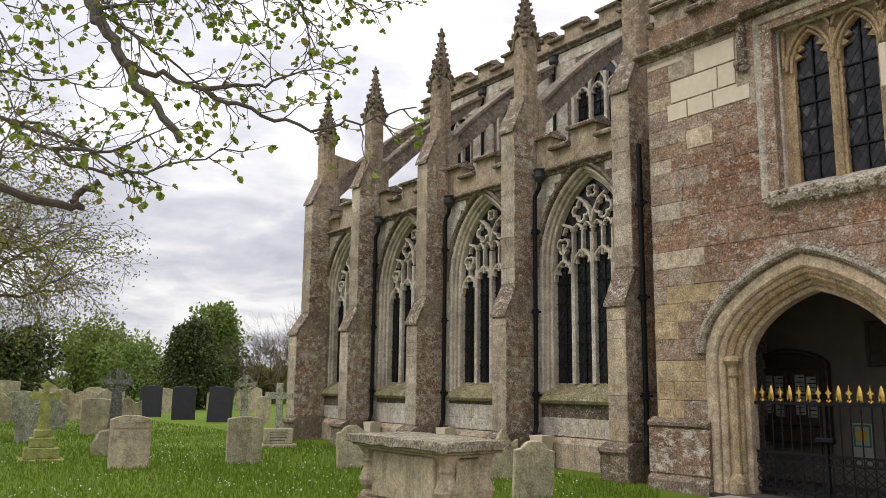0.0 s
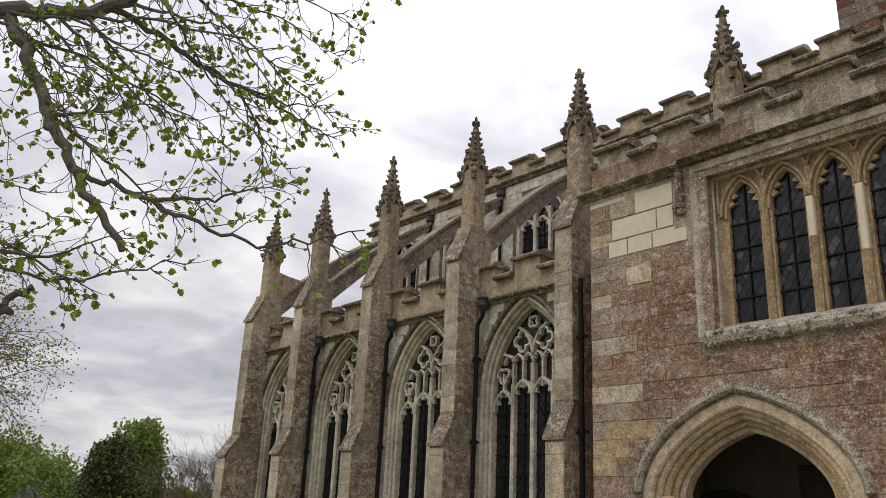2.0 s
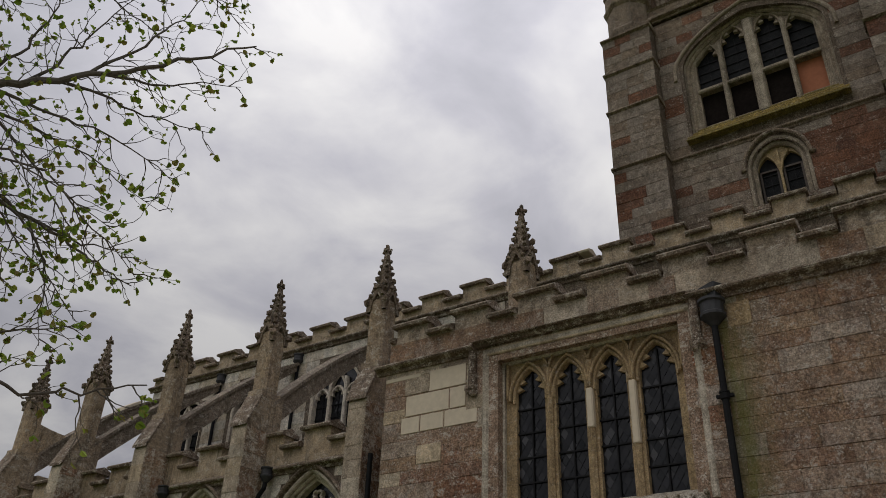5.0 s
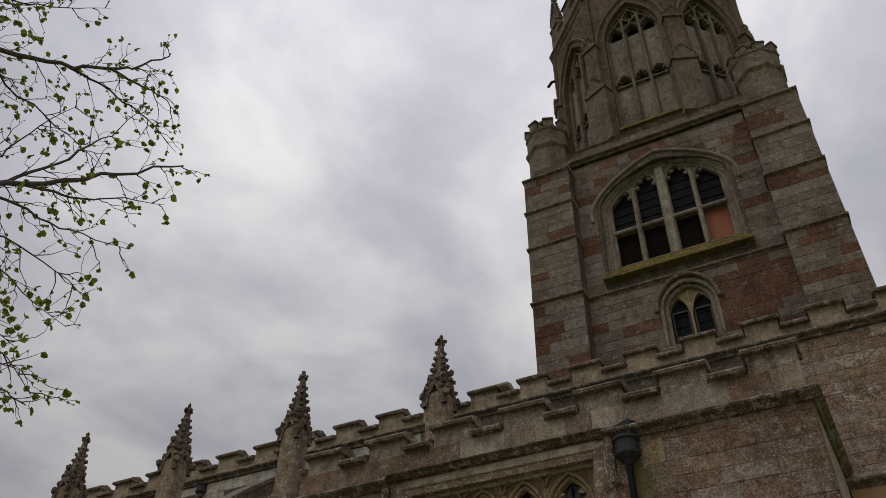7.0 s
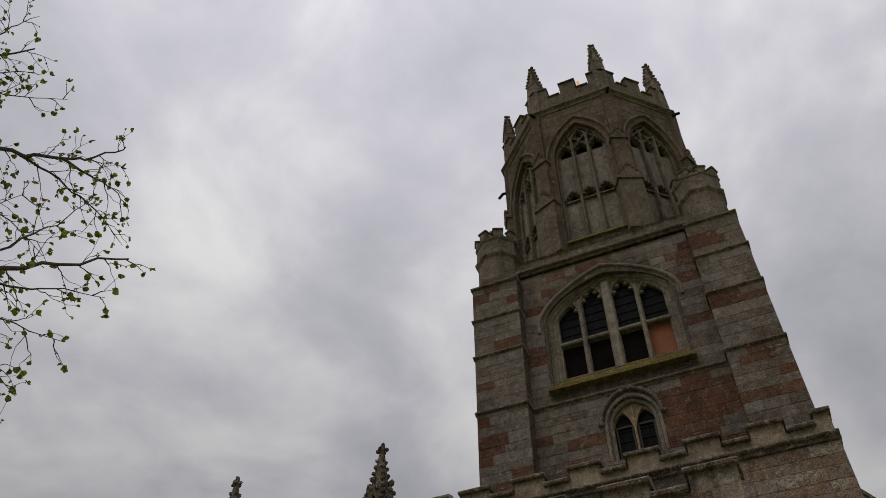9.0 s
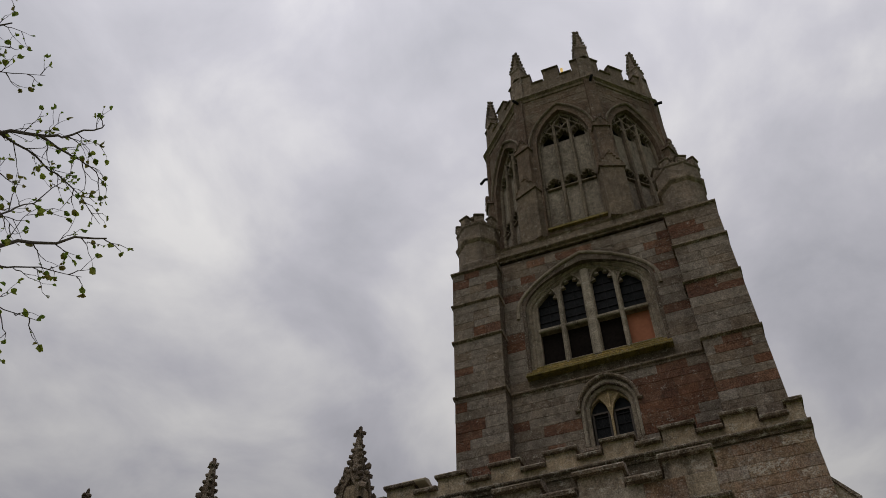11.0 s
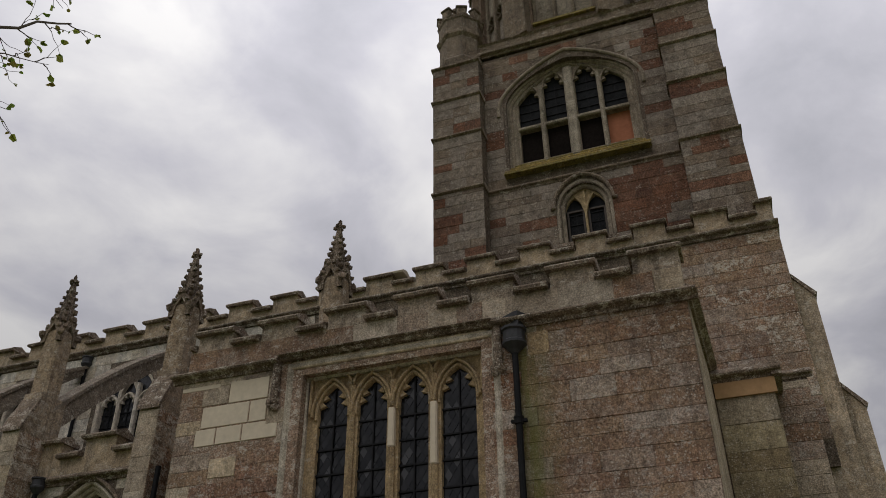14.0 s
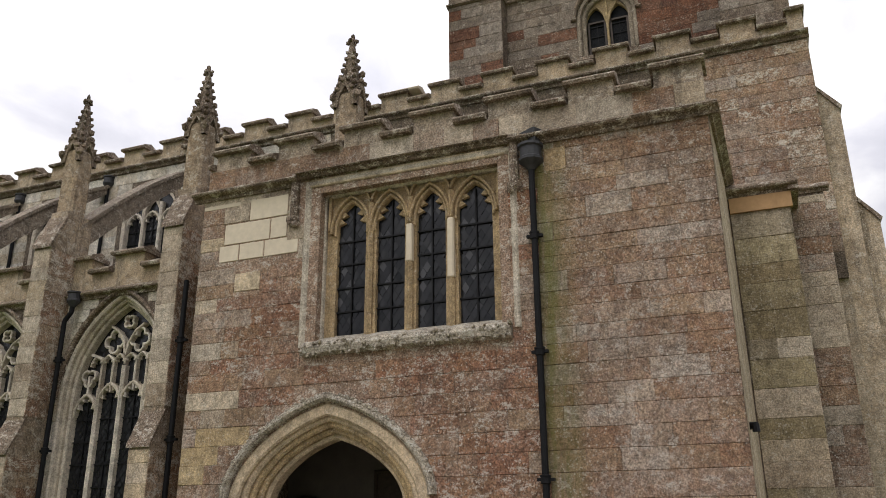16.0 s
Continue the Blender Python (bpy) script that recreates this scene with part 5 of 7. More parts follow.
def big_window():
    cy = 2.44
    win = under(empty("belfry_window", TW, cy, 15), tower)
    z0, zt, spring, top = 15.35, 16.5, 17.55, 18.05
    gx = TW + 0.42
    lights = [(0.93, 1.55), (1.69, 2.3), (2.6, 3.2), (3.34, 3.95)]
    for i, (a, b) in enumerate(lights):
        c, half = (a + b) / 2, (b - a) / 2
        up = 0.28 if i in (1, 2) else 0.0
        bm = B()
        prism_x(bm, arch(c, half, zt + 0.08, spring + up, top + up, 6), gx, gx + 0.02)
        tpart("glass", bm, M_GLASS_UP, parent=win)
        bm = B()
        leading(bm, c, half, zt + 0.1, spring + 0.2 + up, gx, 0.16, 0.3)
        tpart("leading", bm, M_IRON, parent=win)
        bm = B()
        box(bm, gx, gx + 0.03, a, b, z0 - 0.1, zt)
        tpart("lower_panel", bm, M_ORANGE if i == 0 else M_DARKPANEL, "orange board" if i == 0 else "", parent=win)
    bm = B()
    slab(bm, arch4(cy, 1.66, z0 - 0.3, 17.3, 18.6, 10), [arch((a + b) / 2, (b - a) / 2, zt + 0.08, spring + (0.28 if i in (1, 2) else 0), top + (0.28 if i in (1, 2) else 0), 6) for i, (a, b) in enumerate(lights)]
         + [[(a, z0), (b, z0), (b, zt - 0.06), (a, zt - 0.06)] for a, b in lights], TW + 0.28, TW + 0.44)
    for i, (a, b) in enumerate(lights):
        c, half = (a + b) / 2, (b - a) / 2
        up = 0.28 if i in (1, 2) else 0.0
        o = arch(c, half + 0.02, spring + up, spring + up, top + up + 0.03, 8)
        ribbon(bm, o, 0.05, TW + 0.22, TW + 0.32, ch=0.012)
        for s in (-1, 1):
            for k in (2, 5):
                y, z = o[k] if s < 0 else o[-1 - k]
                prism_x(bm, [(y, z - 0.1), (y - s * 0.13, z - 0.06), (y - s * 0.02, z + 0.1)], TW + 0.28, TW + 0.38)
        # thin ribs that fan from each light to the arch
        for s in (-1, 1):
            ribbon(bm, [(c, top + up + 0.03), (c + s * half * 0.5, top + up + 0.2), (c + s * half, top + up + 0.3)], 0.045, TW + 0.22, TW + 0.32)
    for y, w in ((1.62, 0.12), (2.45, 0.26), (3.27, 0.12)):
        ribbon(bm, [(y, z0 - 0.2), (y, 18.35 if w > 0.2 else 17.9)], w, TW + 0.16, TW + 0.3, ch=0.04)
    ribbon(bm, [(0.9, zt), (3.98, zt)], 0.12, TW + 0.2, TW + 0.3, ch=0.03)
    tpart("tracery", bm, M_TOWER_DRESS, "stone mullions and transom", parent=win)
    bm = B()
    for o, dx in ((0.03, 0.24), (0.12, 0.17), (0.21, 0.1), (0.3, 0.03)):
        ribbon(bm, arch4(cy, 1.62 + o, z0 - 0.6, 17.25, 18.5 + o * 0.9, 12, 0.6), 0.13, TW + dx - 0.02, TW + 0.4, ch=0.04)
    tpart("moulded_frame", bm, M_TOWER_DRESS, parent=win)
    bm = B()
    ribbon(bm, arch4(cy, 2.02, 16.9, 17.2, 18.86, 14, 0.6), 0.1, TW - 0.07, TW + 0.05, ch=0.03)
    tpart("hood_mould", bm, M_TOWER_DRESS, parent=win)
    bm = B()
    for k in range(4):
        x0, z = TW + 0.3 - 0.13 * k, 15.35 - 0.16 * k
        prism(bm, [(TW + 0.35, z), (x0, z), (x0 - 0.14, z - 0.13), (x0 - 0.14, z - 0.16), (TW + 0.35, z - 0.16)], 0.52, 4.36)
    tpart("sill", bm, M_MOSS, "stepped sill thick with yellow moss", parent=win)
    return arch4(cy, 1.8, 14.75, 17.25, 18.55, 12)


def small_window():
    cy = 2.4
    win = under(empty("small_window", TW, cy, 13), tower)
    gx = TW + 0.3
    for s in (-1, 1):
        c = cy + s * 0.27
        bm = B()
        prism_x(bm, arch(c, 0.24, 12.45, 13.4, 13.8, 6), gx, gx + 0.02)
        tpart("glass", bm, M_GLASS_UP, parent=win)
        bm = B()
        leading(bm, c, 0.23, 12.47, 13.5, gx, 0.1, 0.28)
        tpart("leading", bm, M_IRON, parent=win)
    bm = B()
    slab(bm, arch(cy, 0.56, 12.42, 13.4, 14.08, 8), [arch(cy + s * 0.27, 0.24, 12.45, 13.4, 13.8, 6) for s in (-1, 1)], TW + 0.2, TW + 0.32)
    ribbon(bm, [(cy, 12.42), (cy, 13.95)], 0.05, TW + 0.15, TW + 0.21)
    for s in (-1, 1):
        ribbon(bm, [(cy, 13.3), (cy + s * 0.08, 13.6), (cy + s * 0.24, 13.85)], 0.06, TW + 0.16, TW + 0.24, ch=0.012)
    tpart("tracery", bm, M_YELLOW, "tan stone mullion and tracery", parent=win)
    for s in (-1, 1):
        bm = B()
        c = cy + s * 0.27
        ribbon(bm, [(c - 0.2, 12.5), (c - 0.2, 13.42), (c + 0.2, 13.42), (c + 0.2, 12.5)], 0.05, TW + 0.24, TW + 0.3, closed=True)
        tpart("casement", bm, M_WOODDARK, parent=win)
    bm = B()
    for o, dx in ((0.03, 0.1), (0.13, 0.01)):
        ribbon(bm, arch(cy, 0.54 + o, 12.42, 13.4, 14.05 + o, 8), 0.12, TW + dx - 0.02, TW + 0.32, ch=0.03)
    tpart("moulded_frame", bm, M_TOWER_DRESS, parent=win)
    bm = B()
    ribbon(bm, [(cy - 0.84, 13.42)] + arch(cy, 0.75, 13.45, 13.45, 14.34, 8) + [(cy + 0.84, 13.42)], 0.09, TW - 0.11, TW + 0.03, ch=0.03)
    tpart("hood_mould", bm, M_CARVED, parent=win)
    bm = B()
    prism(bm, [(TW + 0.2, 12.45), (TW - 0.1, 12.33), (TW - 0.1, 12.24), (TW + 0.2, 12.24)], cy - 0.75, cy + 0.75)
    tpart("sill", bm, M_COPING, parent=win)
    return arch(cy, 0.62, 12.4, 13.4, 14.1, 8)


def turret(x, y, seed):
    """Small octagonal corner turret: moulded base, string, corbelled parapet with worn merlons, and a carved group on top."""
    t = under(empty("turret", x, y, 19), tower)
    rng = random.Random(seed)
    bm = B()
    lathe(bm, [(0.76, 18.95), (0.78, 19.12), (0.78, 19.2), (0.68, 19.34), (0.65, 19.36), (0.65, 20.28)], x, y, 8, math.pi / 8)
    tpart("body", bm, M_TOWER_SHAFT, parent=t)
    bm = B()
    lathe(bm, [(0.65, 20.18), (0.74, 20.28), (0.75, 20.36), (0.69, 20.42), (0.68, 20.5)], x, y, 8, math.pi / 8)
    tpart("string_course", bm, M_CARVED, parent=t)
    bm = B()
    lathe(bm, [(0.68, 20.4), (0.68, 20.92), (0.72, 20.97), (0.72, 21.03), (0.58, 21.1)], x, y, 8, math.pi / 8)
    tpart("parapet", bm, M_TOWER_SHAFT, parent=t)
    for k in range(8):
        bm = B()
        here = Matrix.Translation((x, y, 0)) @ pose(0, 0, 0, 0, 0, 45.0 * k + 22.5) @ Matrix.Translation((0.6, 0, 0))
        top = 21.22 + 0.14 * rng.random()
        box(bm, -0.1, 0.1, -0.15, 0.15, 21.0, top, 0.03, here)
        box(bm, -0.13, 0.14, -0.18, 0.18, top - 0.01, top + 0.07, 0.03, here)
        tpart("merlon", bm, M_CARVED, parent=t)
    bm = B()
    lathe(bm, [(0.42, 20.95), (0.36, 21.25), (0.2, 21.5), (0.12, 21.8)], x, y, 8)
    for k in range(26):
        z = rng.uniform(21.1, 21.95)
        r = 0.42 * (1 - (z - 21.1) / 1.1)
        a = rng.uniform(0, 6.283)
        blob(bm, x + r * math.cos(a), y + r * math.sin(a), z, rng.uniform(0.07, 0.13), rng, 1.2)
    tpart("crown", bm, M_CARVED, "worn carved crown", parent=t)


def make_tower():
    holes = [big_window(), small_window()]
    bm = B()
    slab(bm, [(TY0 + 0.1, 0), (TY1 - 0.1, 0), (TY1 - 0.1, 19.2), (TY0 + 0.1, 19.2)], holes, TW, TW + 0.55)
    wall = tpart("wall", bm, M_MORTAR_GREY)
    bm = B()
    box(bm, TW + 0.55, TW + 7.1, TY0 + 0.2, TY1 - 0.2, 0, 19.2)
    tpart("tower_core", bm, M_TOWER)

    def taken(za, zb):
        out = arch_taken(2.44, 1.9, 14.7, 17.3, 18.8)(za, zb) + arch_taken(2.4, 0.72, 12.3, 13.5, 14.3)(za, zb)
        return out

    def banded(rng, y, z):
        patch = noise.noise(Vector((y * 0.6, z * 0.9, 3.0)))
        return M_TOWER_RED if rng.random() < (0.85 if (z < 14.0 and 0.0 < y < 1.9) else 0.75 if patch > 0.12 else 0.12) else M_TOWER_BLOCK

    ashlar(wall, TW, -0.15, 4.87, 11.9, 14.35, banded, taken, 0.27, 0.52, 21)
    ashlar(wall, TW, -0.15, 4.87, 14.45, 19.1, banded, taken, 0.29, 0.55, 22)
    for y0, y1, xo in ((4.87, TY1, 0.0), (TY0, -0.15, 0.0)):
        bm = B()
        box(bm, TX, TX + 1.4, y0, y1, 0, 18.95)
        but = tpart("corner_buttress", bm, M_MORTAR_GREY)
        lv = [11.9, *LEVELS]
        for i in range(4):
            ashlar(but, TX, y0, y1, lv[i] + 0.03, lv[i + 1] - 0.1, banded, None, 0.29, 0.5, 31 + i + int(y0 * 10))
            # west side, in shade
            bm = B()
            for yy0, yy1 in ((y0 - 0.04, y1 + 0.04),):
                prism(bm, [(TX + 0.02, lv[i + 1] + 0.06), (TX - 0.08, lv[i + 1] - 0.02), (TX - 0.08, lv[i + 1] - 0.06), (TX, lv[i + 1] - 0.1), (TX + 1.3, lv[i + 1] - 0.1), (TX + 1.3, lv[i + 1] + 0.06)], yy0, yy1)
            tpart("string_course", bm, M_CARVED)
    for z, o in ((14.47, 0.1), (19.5, 0.16)):
        bm = B()
        string_course(bm, -0.15, 4.87, z, TW, 0.2, o)
        tpart("string_course", bm, M_CARVED)
    bm = B()
    prism(bm, [(TW - 0.1, 19.4), (TW - 0.1, 19.52), (TW + 0.02, 19.6), (TW + 0.02, 19.84), (TW - 0.04, 19.9), (TW + 0.5, 20.25), (TW + 1.2, 20.3), (TW + 1.2, 19.3)], -0.6, 5.3)
    tpart("weathering", bm, M_CARVED, "stepped and sloped stone weathering")
    turret(TX + 0.66, 5.6, 5)
    turret(TX + 0.68, -0.85, 6)
    # the lower stage with its stepped west buttress
    for k, (y0, z1, x) in enumerate(((-2.42, 7.2, 16.25), (-2.08, 9.55, 16.1), (-1.72, 11.2, 16.0))):
        bm = B()
        prism_x(bm, [(-1.2, -0.1), (y0, -0.1), (y0, z1), (y0 + 0.33, z1 + 0.42), (-1.2, z1 + 0.42)], x, x + 1.5)
        tpart("west_buttress", bm, M_WALL)
        bm = B()
        prism_x(bm, [(y0 - 0.05, z1 - 0.02), (y0 + 0.36, z1 + 0.5), (y0 + 0.36, z1 + 0.42), (y0, z1 - 0.08)], x - 0.05, x + 1.5)
        tpart("weathering", bm, M_COPING)


CXO, CYO, RL = 20.4, 2.33, 3.32


def lantern_window(side):
    """Tall three-light window, blocked below, with openings under two rows of cusped heads and a net of thin tracery."""
    win = under(empty("lantern_window"), side)
    half, spring, apex = 0.92, 24.55, 26.42
    lights = (-0.56, 0.0, 0.56)
    bm = B()
    slab(bm, arch(0, half + 0.02, 20.3, spring, apex - 0.05, 8), [[(c - 0.2, 24.9), (c + 0.2, 24.9), (c + 0.19, 25.2), (c, 25.42), (c - 0.19, 25.2)] for c in lights]
         + [[(c - 0.19, 22.4), (c + 0.19, 22.4), (c + 0.18, 22.64), (c, 22.86), (c - 0.18, 22.64)] for c in lights]
         + [[(c - 0.1, 25.62 + 0.12 * (c == 0)), (c + 0.1, 25.62 + 0.12 * (c == 0)), (c + 0.06, 25.9 + 0.2 * (c == 0)), (c - 0.06, 25.9 + 0.2 * (c == 0))] for c in (-0.3, 0.0, 0.3)], 0.3, 0.42)
    tpart("blocking", bm, M_LANTERN_BLOCKING, "pale ashlar blocking", parent=win)
    for c in lights:
        for k in range(5):
            bm = B()
            box(bm, 0.29, 0.31, c - 0.225, c + 0.225, 22.95 + 0.375 * k, 23.322 + 0.375 * k, 0.002)
            tpart("block", bm, M_LANTERN_BLOCKING, parent=win)
        for k in range(5):
            bm = B()
            box(bm, 0.29, 0.31, c - 0.225, c + 0.225, 20.55 + 0.365 * k, 20.912 + 0.365 * k, 0.002)
            tpart("block", bm, M_LANTERN_BLOCKING, parent=win)
    bm = B()
    for y in (-0.28, 0.28):
        ribbon(bm, [(y, 20.4), (y, 25.75)], 0.1, 0.1, 0.3, ch=0.04)
    for c in lights:
        cusped_head(bm, c, 0.27, 25.0, 25.45, 0.05, 0.16, 0.32)
        cusped_head(bm, c, 0.27, 22.5, 22.9, 0.06, 0.16, 0.32)
        ribbon(bm, [(c - 0.27, 22.42), (c + 0.27, 22.42)], 0.05, 0.2, 0.32)
        # the net over the lights
        for s in (-1, 1):
            ribbon(bm, [(c, 25.45), (c + s * 0.07, 25.6), (c + s * 0.2, 25.72), (c + s * 0.28, 25.85 - 0.2 * abs(c))], 0.045, 0.16, 0.3)
    for s in (-1, 1):
        ribbon(bm, [(s * 0.28, 25.7), (s * 0.2, 25.95), (s * 0.05, 26.1), (0, 26.3)], 0.045, 0.16, 0.3)
        ribbon(bm, [(s * 0.28, 25.7), (s * 0.38, 25.9), (s * 0.42, 26.05)], 0.045, 0.16, 0.3)
        foil(bm, s * 0.6, 25.55, 0.12, 3, 0.04, 0.17, 0.3, 1.57)
    ribbon(bm, [(0, 25.45), (0, 25.7)], 0.045, 0.16, 0.3)
    tpart("tracery", bm, M_LANTERN_DRESS, "thin stone net tracery", parent=win)
    bm = B()
    for o, dx in ((0.0, 0.2), (0.08, 0.11), (0.17, 0.02)):
        ribbon(bm, arch(0, half + o, 20.35, spring, apex + o, 12), 0.1, dx - 0.02, 0.4, ch=0.04)
    tpart("moulded_frame", bm, M_LANTERN_DRESS, parent=win)
    bm = B()
    ribbon(bm, arch(0, half + 0.27, spring - 0.1, spring, apex + 0.32, 12), 0.08, -0.09, 0.05, ch=0.03)
    tpart("hood_mould", bm, M_LANTERN_DRESS, parent=win)
    bm = B()
    prism(bm, [(0.3, 20.62), (-0.06, 20.34), (-0.1, 20.22), (0.3, 20.2)], -0.95, 0.95)
    tpart("sill", bm, M_MOSS, "mossy sloped sill", parent=win)
    return arch(0, half + 0.02, 20.4, spring, apex, 10)


def gabled_pier(bm, pm, za, zb, p, w, rng):
    """One stage of a corner pier: a shaft with a crocketed gablet and a cap."""
    box(bm, -p, 0.3, -w, w, za, zb, 0, pm)
    vs = prism_x(bm, [(-w - 0.05, zb - 0.12), (w + 0.05, zb - 0.12), (w + 0.04, zb), (0, zb + w * 1.5), (-w - 0.04, zb)], -p - 0.06, 0.1)
    bmesh.ops.transform(bm, matrix=pm, verts=vs)
    for k in range(4):
        for s in (-1, 1):
            u = (k + 0.5) / 4
            c = pm @ Vector((-p - 0.04, s * w * (1 - u), zb + w * 1.5 * u + 0.04))
            blob(bm, c.x, c.y, c.z, rng.uniform(0.05, 0.08), rng)
    c = pm @ Vector((-p - 0.02, 0, zb + w * 1.5 + 0.1))
    blob(bm, c.x, c.y, c.z, 0.09, rng, 1.5)


def lantern_side():
    """One side of the lantern: wall, tall window, corner pier, embattled parapet and corner pinnacle."""
    side = under(empty("lantern_side"), tower)
    hw = RL * math.tan(math.pi / 8)
    z0, z1 = 19.3, 27.72
    hole = lantern_window(side)
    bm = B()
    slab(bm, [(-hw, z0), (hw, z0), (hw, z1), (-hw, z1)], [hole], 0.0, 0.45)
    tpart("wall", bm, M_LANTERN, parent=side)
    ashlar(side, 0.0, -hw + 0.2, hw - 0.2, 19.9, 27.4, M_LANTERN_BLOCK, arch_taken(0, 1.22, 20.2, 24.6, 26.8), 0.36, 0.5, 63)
    bm = B()
    prism(bm, [(0, z1 + 0.08), (-0.15, z1 - 0.02), (-0.16, z1 - 0.08), (-0.06, z1 - 0.16), (-0.04, z1 - 0.26), (0, z1 - 0.28)], -hw - 0.05, hw + 0.05)
    tpart("cornice", bm, M_CARVED, parent=side)
    bm = B()
    box(bm, 0.03, 0.33, -hw, hw, z1, 28.58)
    wall = tpart("parapet", bm, M_LANTERN, parent=side)
    for a, b in ((-hw, -hw + 0.56), (-0.3, 0.3), (hw - 0.56, hw)):
        bm = B()
        box(bm, 0.033, 0.327, a, b, 28.58, 29.2)
        coping(bm, a - 0.03, b + 0.03, 29.2, 0.03, 0.33, 0.05, 0.06)
        tpart("merlon", bm, M_LANTERN, parent=side)
    for a, b in ((-hw + 0.58, -0.32), (0.32, hw - 0.58)):
        bm = B()
        coping(bm, a, b, 28.58, 0.03, 0.33, 0.05, 0.06)
        tpart("coping_stone", bm, M_CARVED, parent=side)
    # pier at one corner, in three stages
    pm = pose(0.05, hw + 0.02, 0, 0, 0, -22.5)
    rng = random.Random(3)
    bm = B()
    gabled_pier(bm, pm, 19.9, 22.3, 0.2, 0.38, rng)
    gabled_pier(bm, pm, 22.3, 24.6, 0.14, 0.26, rng)
    box(bm, -0.08, 0.3, -0.19, 0.19, 24.6, z1, 0, pm)
    tpart("pier", bm, M_LANTERN, parent=side)
    bm = B()
    c = pm @ Vector((0.25, 0, 0))
    turn = math.pi / 4 - math.radians(22.5)
    lathe(bm, [(0.36, z1), (0.35, 29.2), (0.31, 29.9), (0.37, 29.98), (0.36, 30.04), (0.26, 30.1), (0.07, 31.35), (0.05, 31.4)], c.x, c.y, 4, turn)
    for k in range(5):
        for q in range(4):
            a = turn + q * math.pi / 2
            r = 0.27 - 0.04 * k
            blob(bm, c.x + r * math.cos(a), c.y + r * math.sin(a), 30.2 + 0.24 * k, 0.075, rng)
    for q in range(4):
        a = turn + q * math.pi / 2
        blob(bm, c.x + 0.1 * math.cos(a), c.y + 0.1 * math.sin(a), 31.4, 0.07, rng)
    blob(bm, c.x, c.y, 31.5, 0.07, rng, 1.3)
    tpart("pinnacle", bm, M_CARVED, parent=side)
    return side


make_tower()
side = lantern_side()
for k in range(1, 8):
    copy_thing(side, Matrix.Translation((CXO, CYO, 0)) @ pose(0, 0, 0, 0, 0, 45 * k) @ Matrix.Translation((-RL, 0, 0)))
side.matrix_basis = Matrix.Translation((CXO - RL, CYO, 0))
bm = B()
lathe(bm, [(RL * 1.04, 27.5), (RL * 1.04, 27.7)], CXO, CYO, 8, math.pi / 8)
tpart("lantern_roof", bm, M_LEAD)
bm = B()
tube(bm, [(CXO - 2.7, 1.95, 27.6), (CXO - 2.7, 1.95, 29.5)], 0.035, 6)
prism(bm, [(CXO - 2.78, 29.2), (CXO - 2.62, 29.2), (CXO - 2.66, 29.6), (CXO - 2.7, 29.95), (CXO - 2.74, 29.6)], 1.9, 2.0)
tpart("vane_pole", bm, M_GOLD, "gilded vane tip")
for a, z in ((112.5, 26.2), (157.5, 27.5), (202.5, 27.45), (247.5, 27.45)):
    w = Vector((math.cos(radians(a)), math.sin(radians(a)), 0))
    p = Vector((CXO, CYO, z)) + w * (RL / math.cos(math.pi / 8) + 0.02)
    bm = B()
    tube(bm, [p, p + w * 0.14 - Vector((0, 0, 0.02)), p + w * 0.3 - Vector((0, 0, 0.3 if z < 27 else 0.1))], 0.055, 8)
    tpart("waterspout", bm, M_IRON, "dark lead waterspout")

# ---- west end of the aisle beyond the porch, and the pinnacle behind the porch ----
WX = 14.0          # face of the wall west of the porch
bm = B()
box(bm, 14.9, 16.4, -1.42, -0.64, -0.1, 7.4)
sub_wall = cpart("west_return_wall", bm, M_MORTAR_GREY)
ashlar(sub_wall, 14.9, -1.42, -0.8, 0.0, 7.3, lambda r, y, z: M_BUTT_BLOCK if r.random() < 0.5 else M_PORCH_GREY, None, 0.32, 0.52, 79)
bm = B()
string_course(bm, -1.52, -0.6, 7.52, 14.9, 0.18, 0.1)
cpart("string_course", bm, M_COPING)
bm = B()
box(bm, WX, CX, -0.8, 0.18, -0.1, 7.3)
wwall = cpart("aisle_west_wall", bm, M_MORTAR_GREY)
ashlar(wwall, WX, -0.8, 0.16, 0.0, 6.8, lambda r, y, z: M_OLIVE if r.random() < 0.6 else M_BUTT_BLOCK, None, 0.4, 0.8, 77)
bm = B()
string_course(bm, -0.96, 0.2, 7.34, WX, 0.28, 0.18)
prism(bm, [(WX - 0.12, 7.34), (CX, 7.34), (CX, 7.08), (WX - 0.12, 7.08)], -0.97, -0.8)
cpart("string_course", bm, M_COPING)
bm = B()
prism(bm, [(WX + 0.05, 7.07), (WX - 0.06, 7.07), (WX - 0.05, 6.8), (WX + 0.05, 6.8)], -0.84, 0.16)
cpart("ochre_band", bm, M_OCHRE, "clean orange-buff replacement band")
ashlar(church, CX, -1.7, 0.6, 6.5, 11.05, lambda r, y, z: M_BUTT_SIDE if r.random() < 0.4 else M_PORCH_GREY, None, 0.3, 0.52, 78)
buttress_pin = under(empty("pinnacle", 11.9, 6.5, 8), church)
pinnacle(buttress_pin, 11.9, 6.5, 7.9, 10.72, 0.21, 61)
bm = B()
coping(bm, 6.82, 7.42, 11.79, CX + 0.02, CX + 0.36, 0.09)
cpart("new_coping_stone", bm, M_NEW, "clean cream replacement coping")


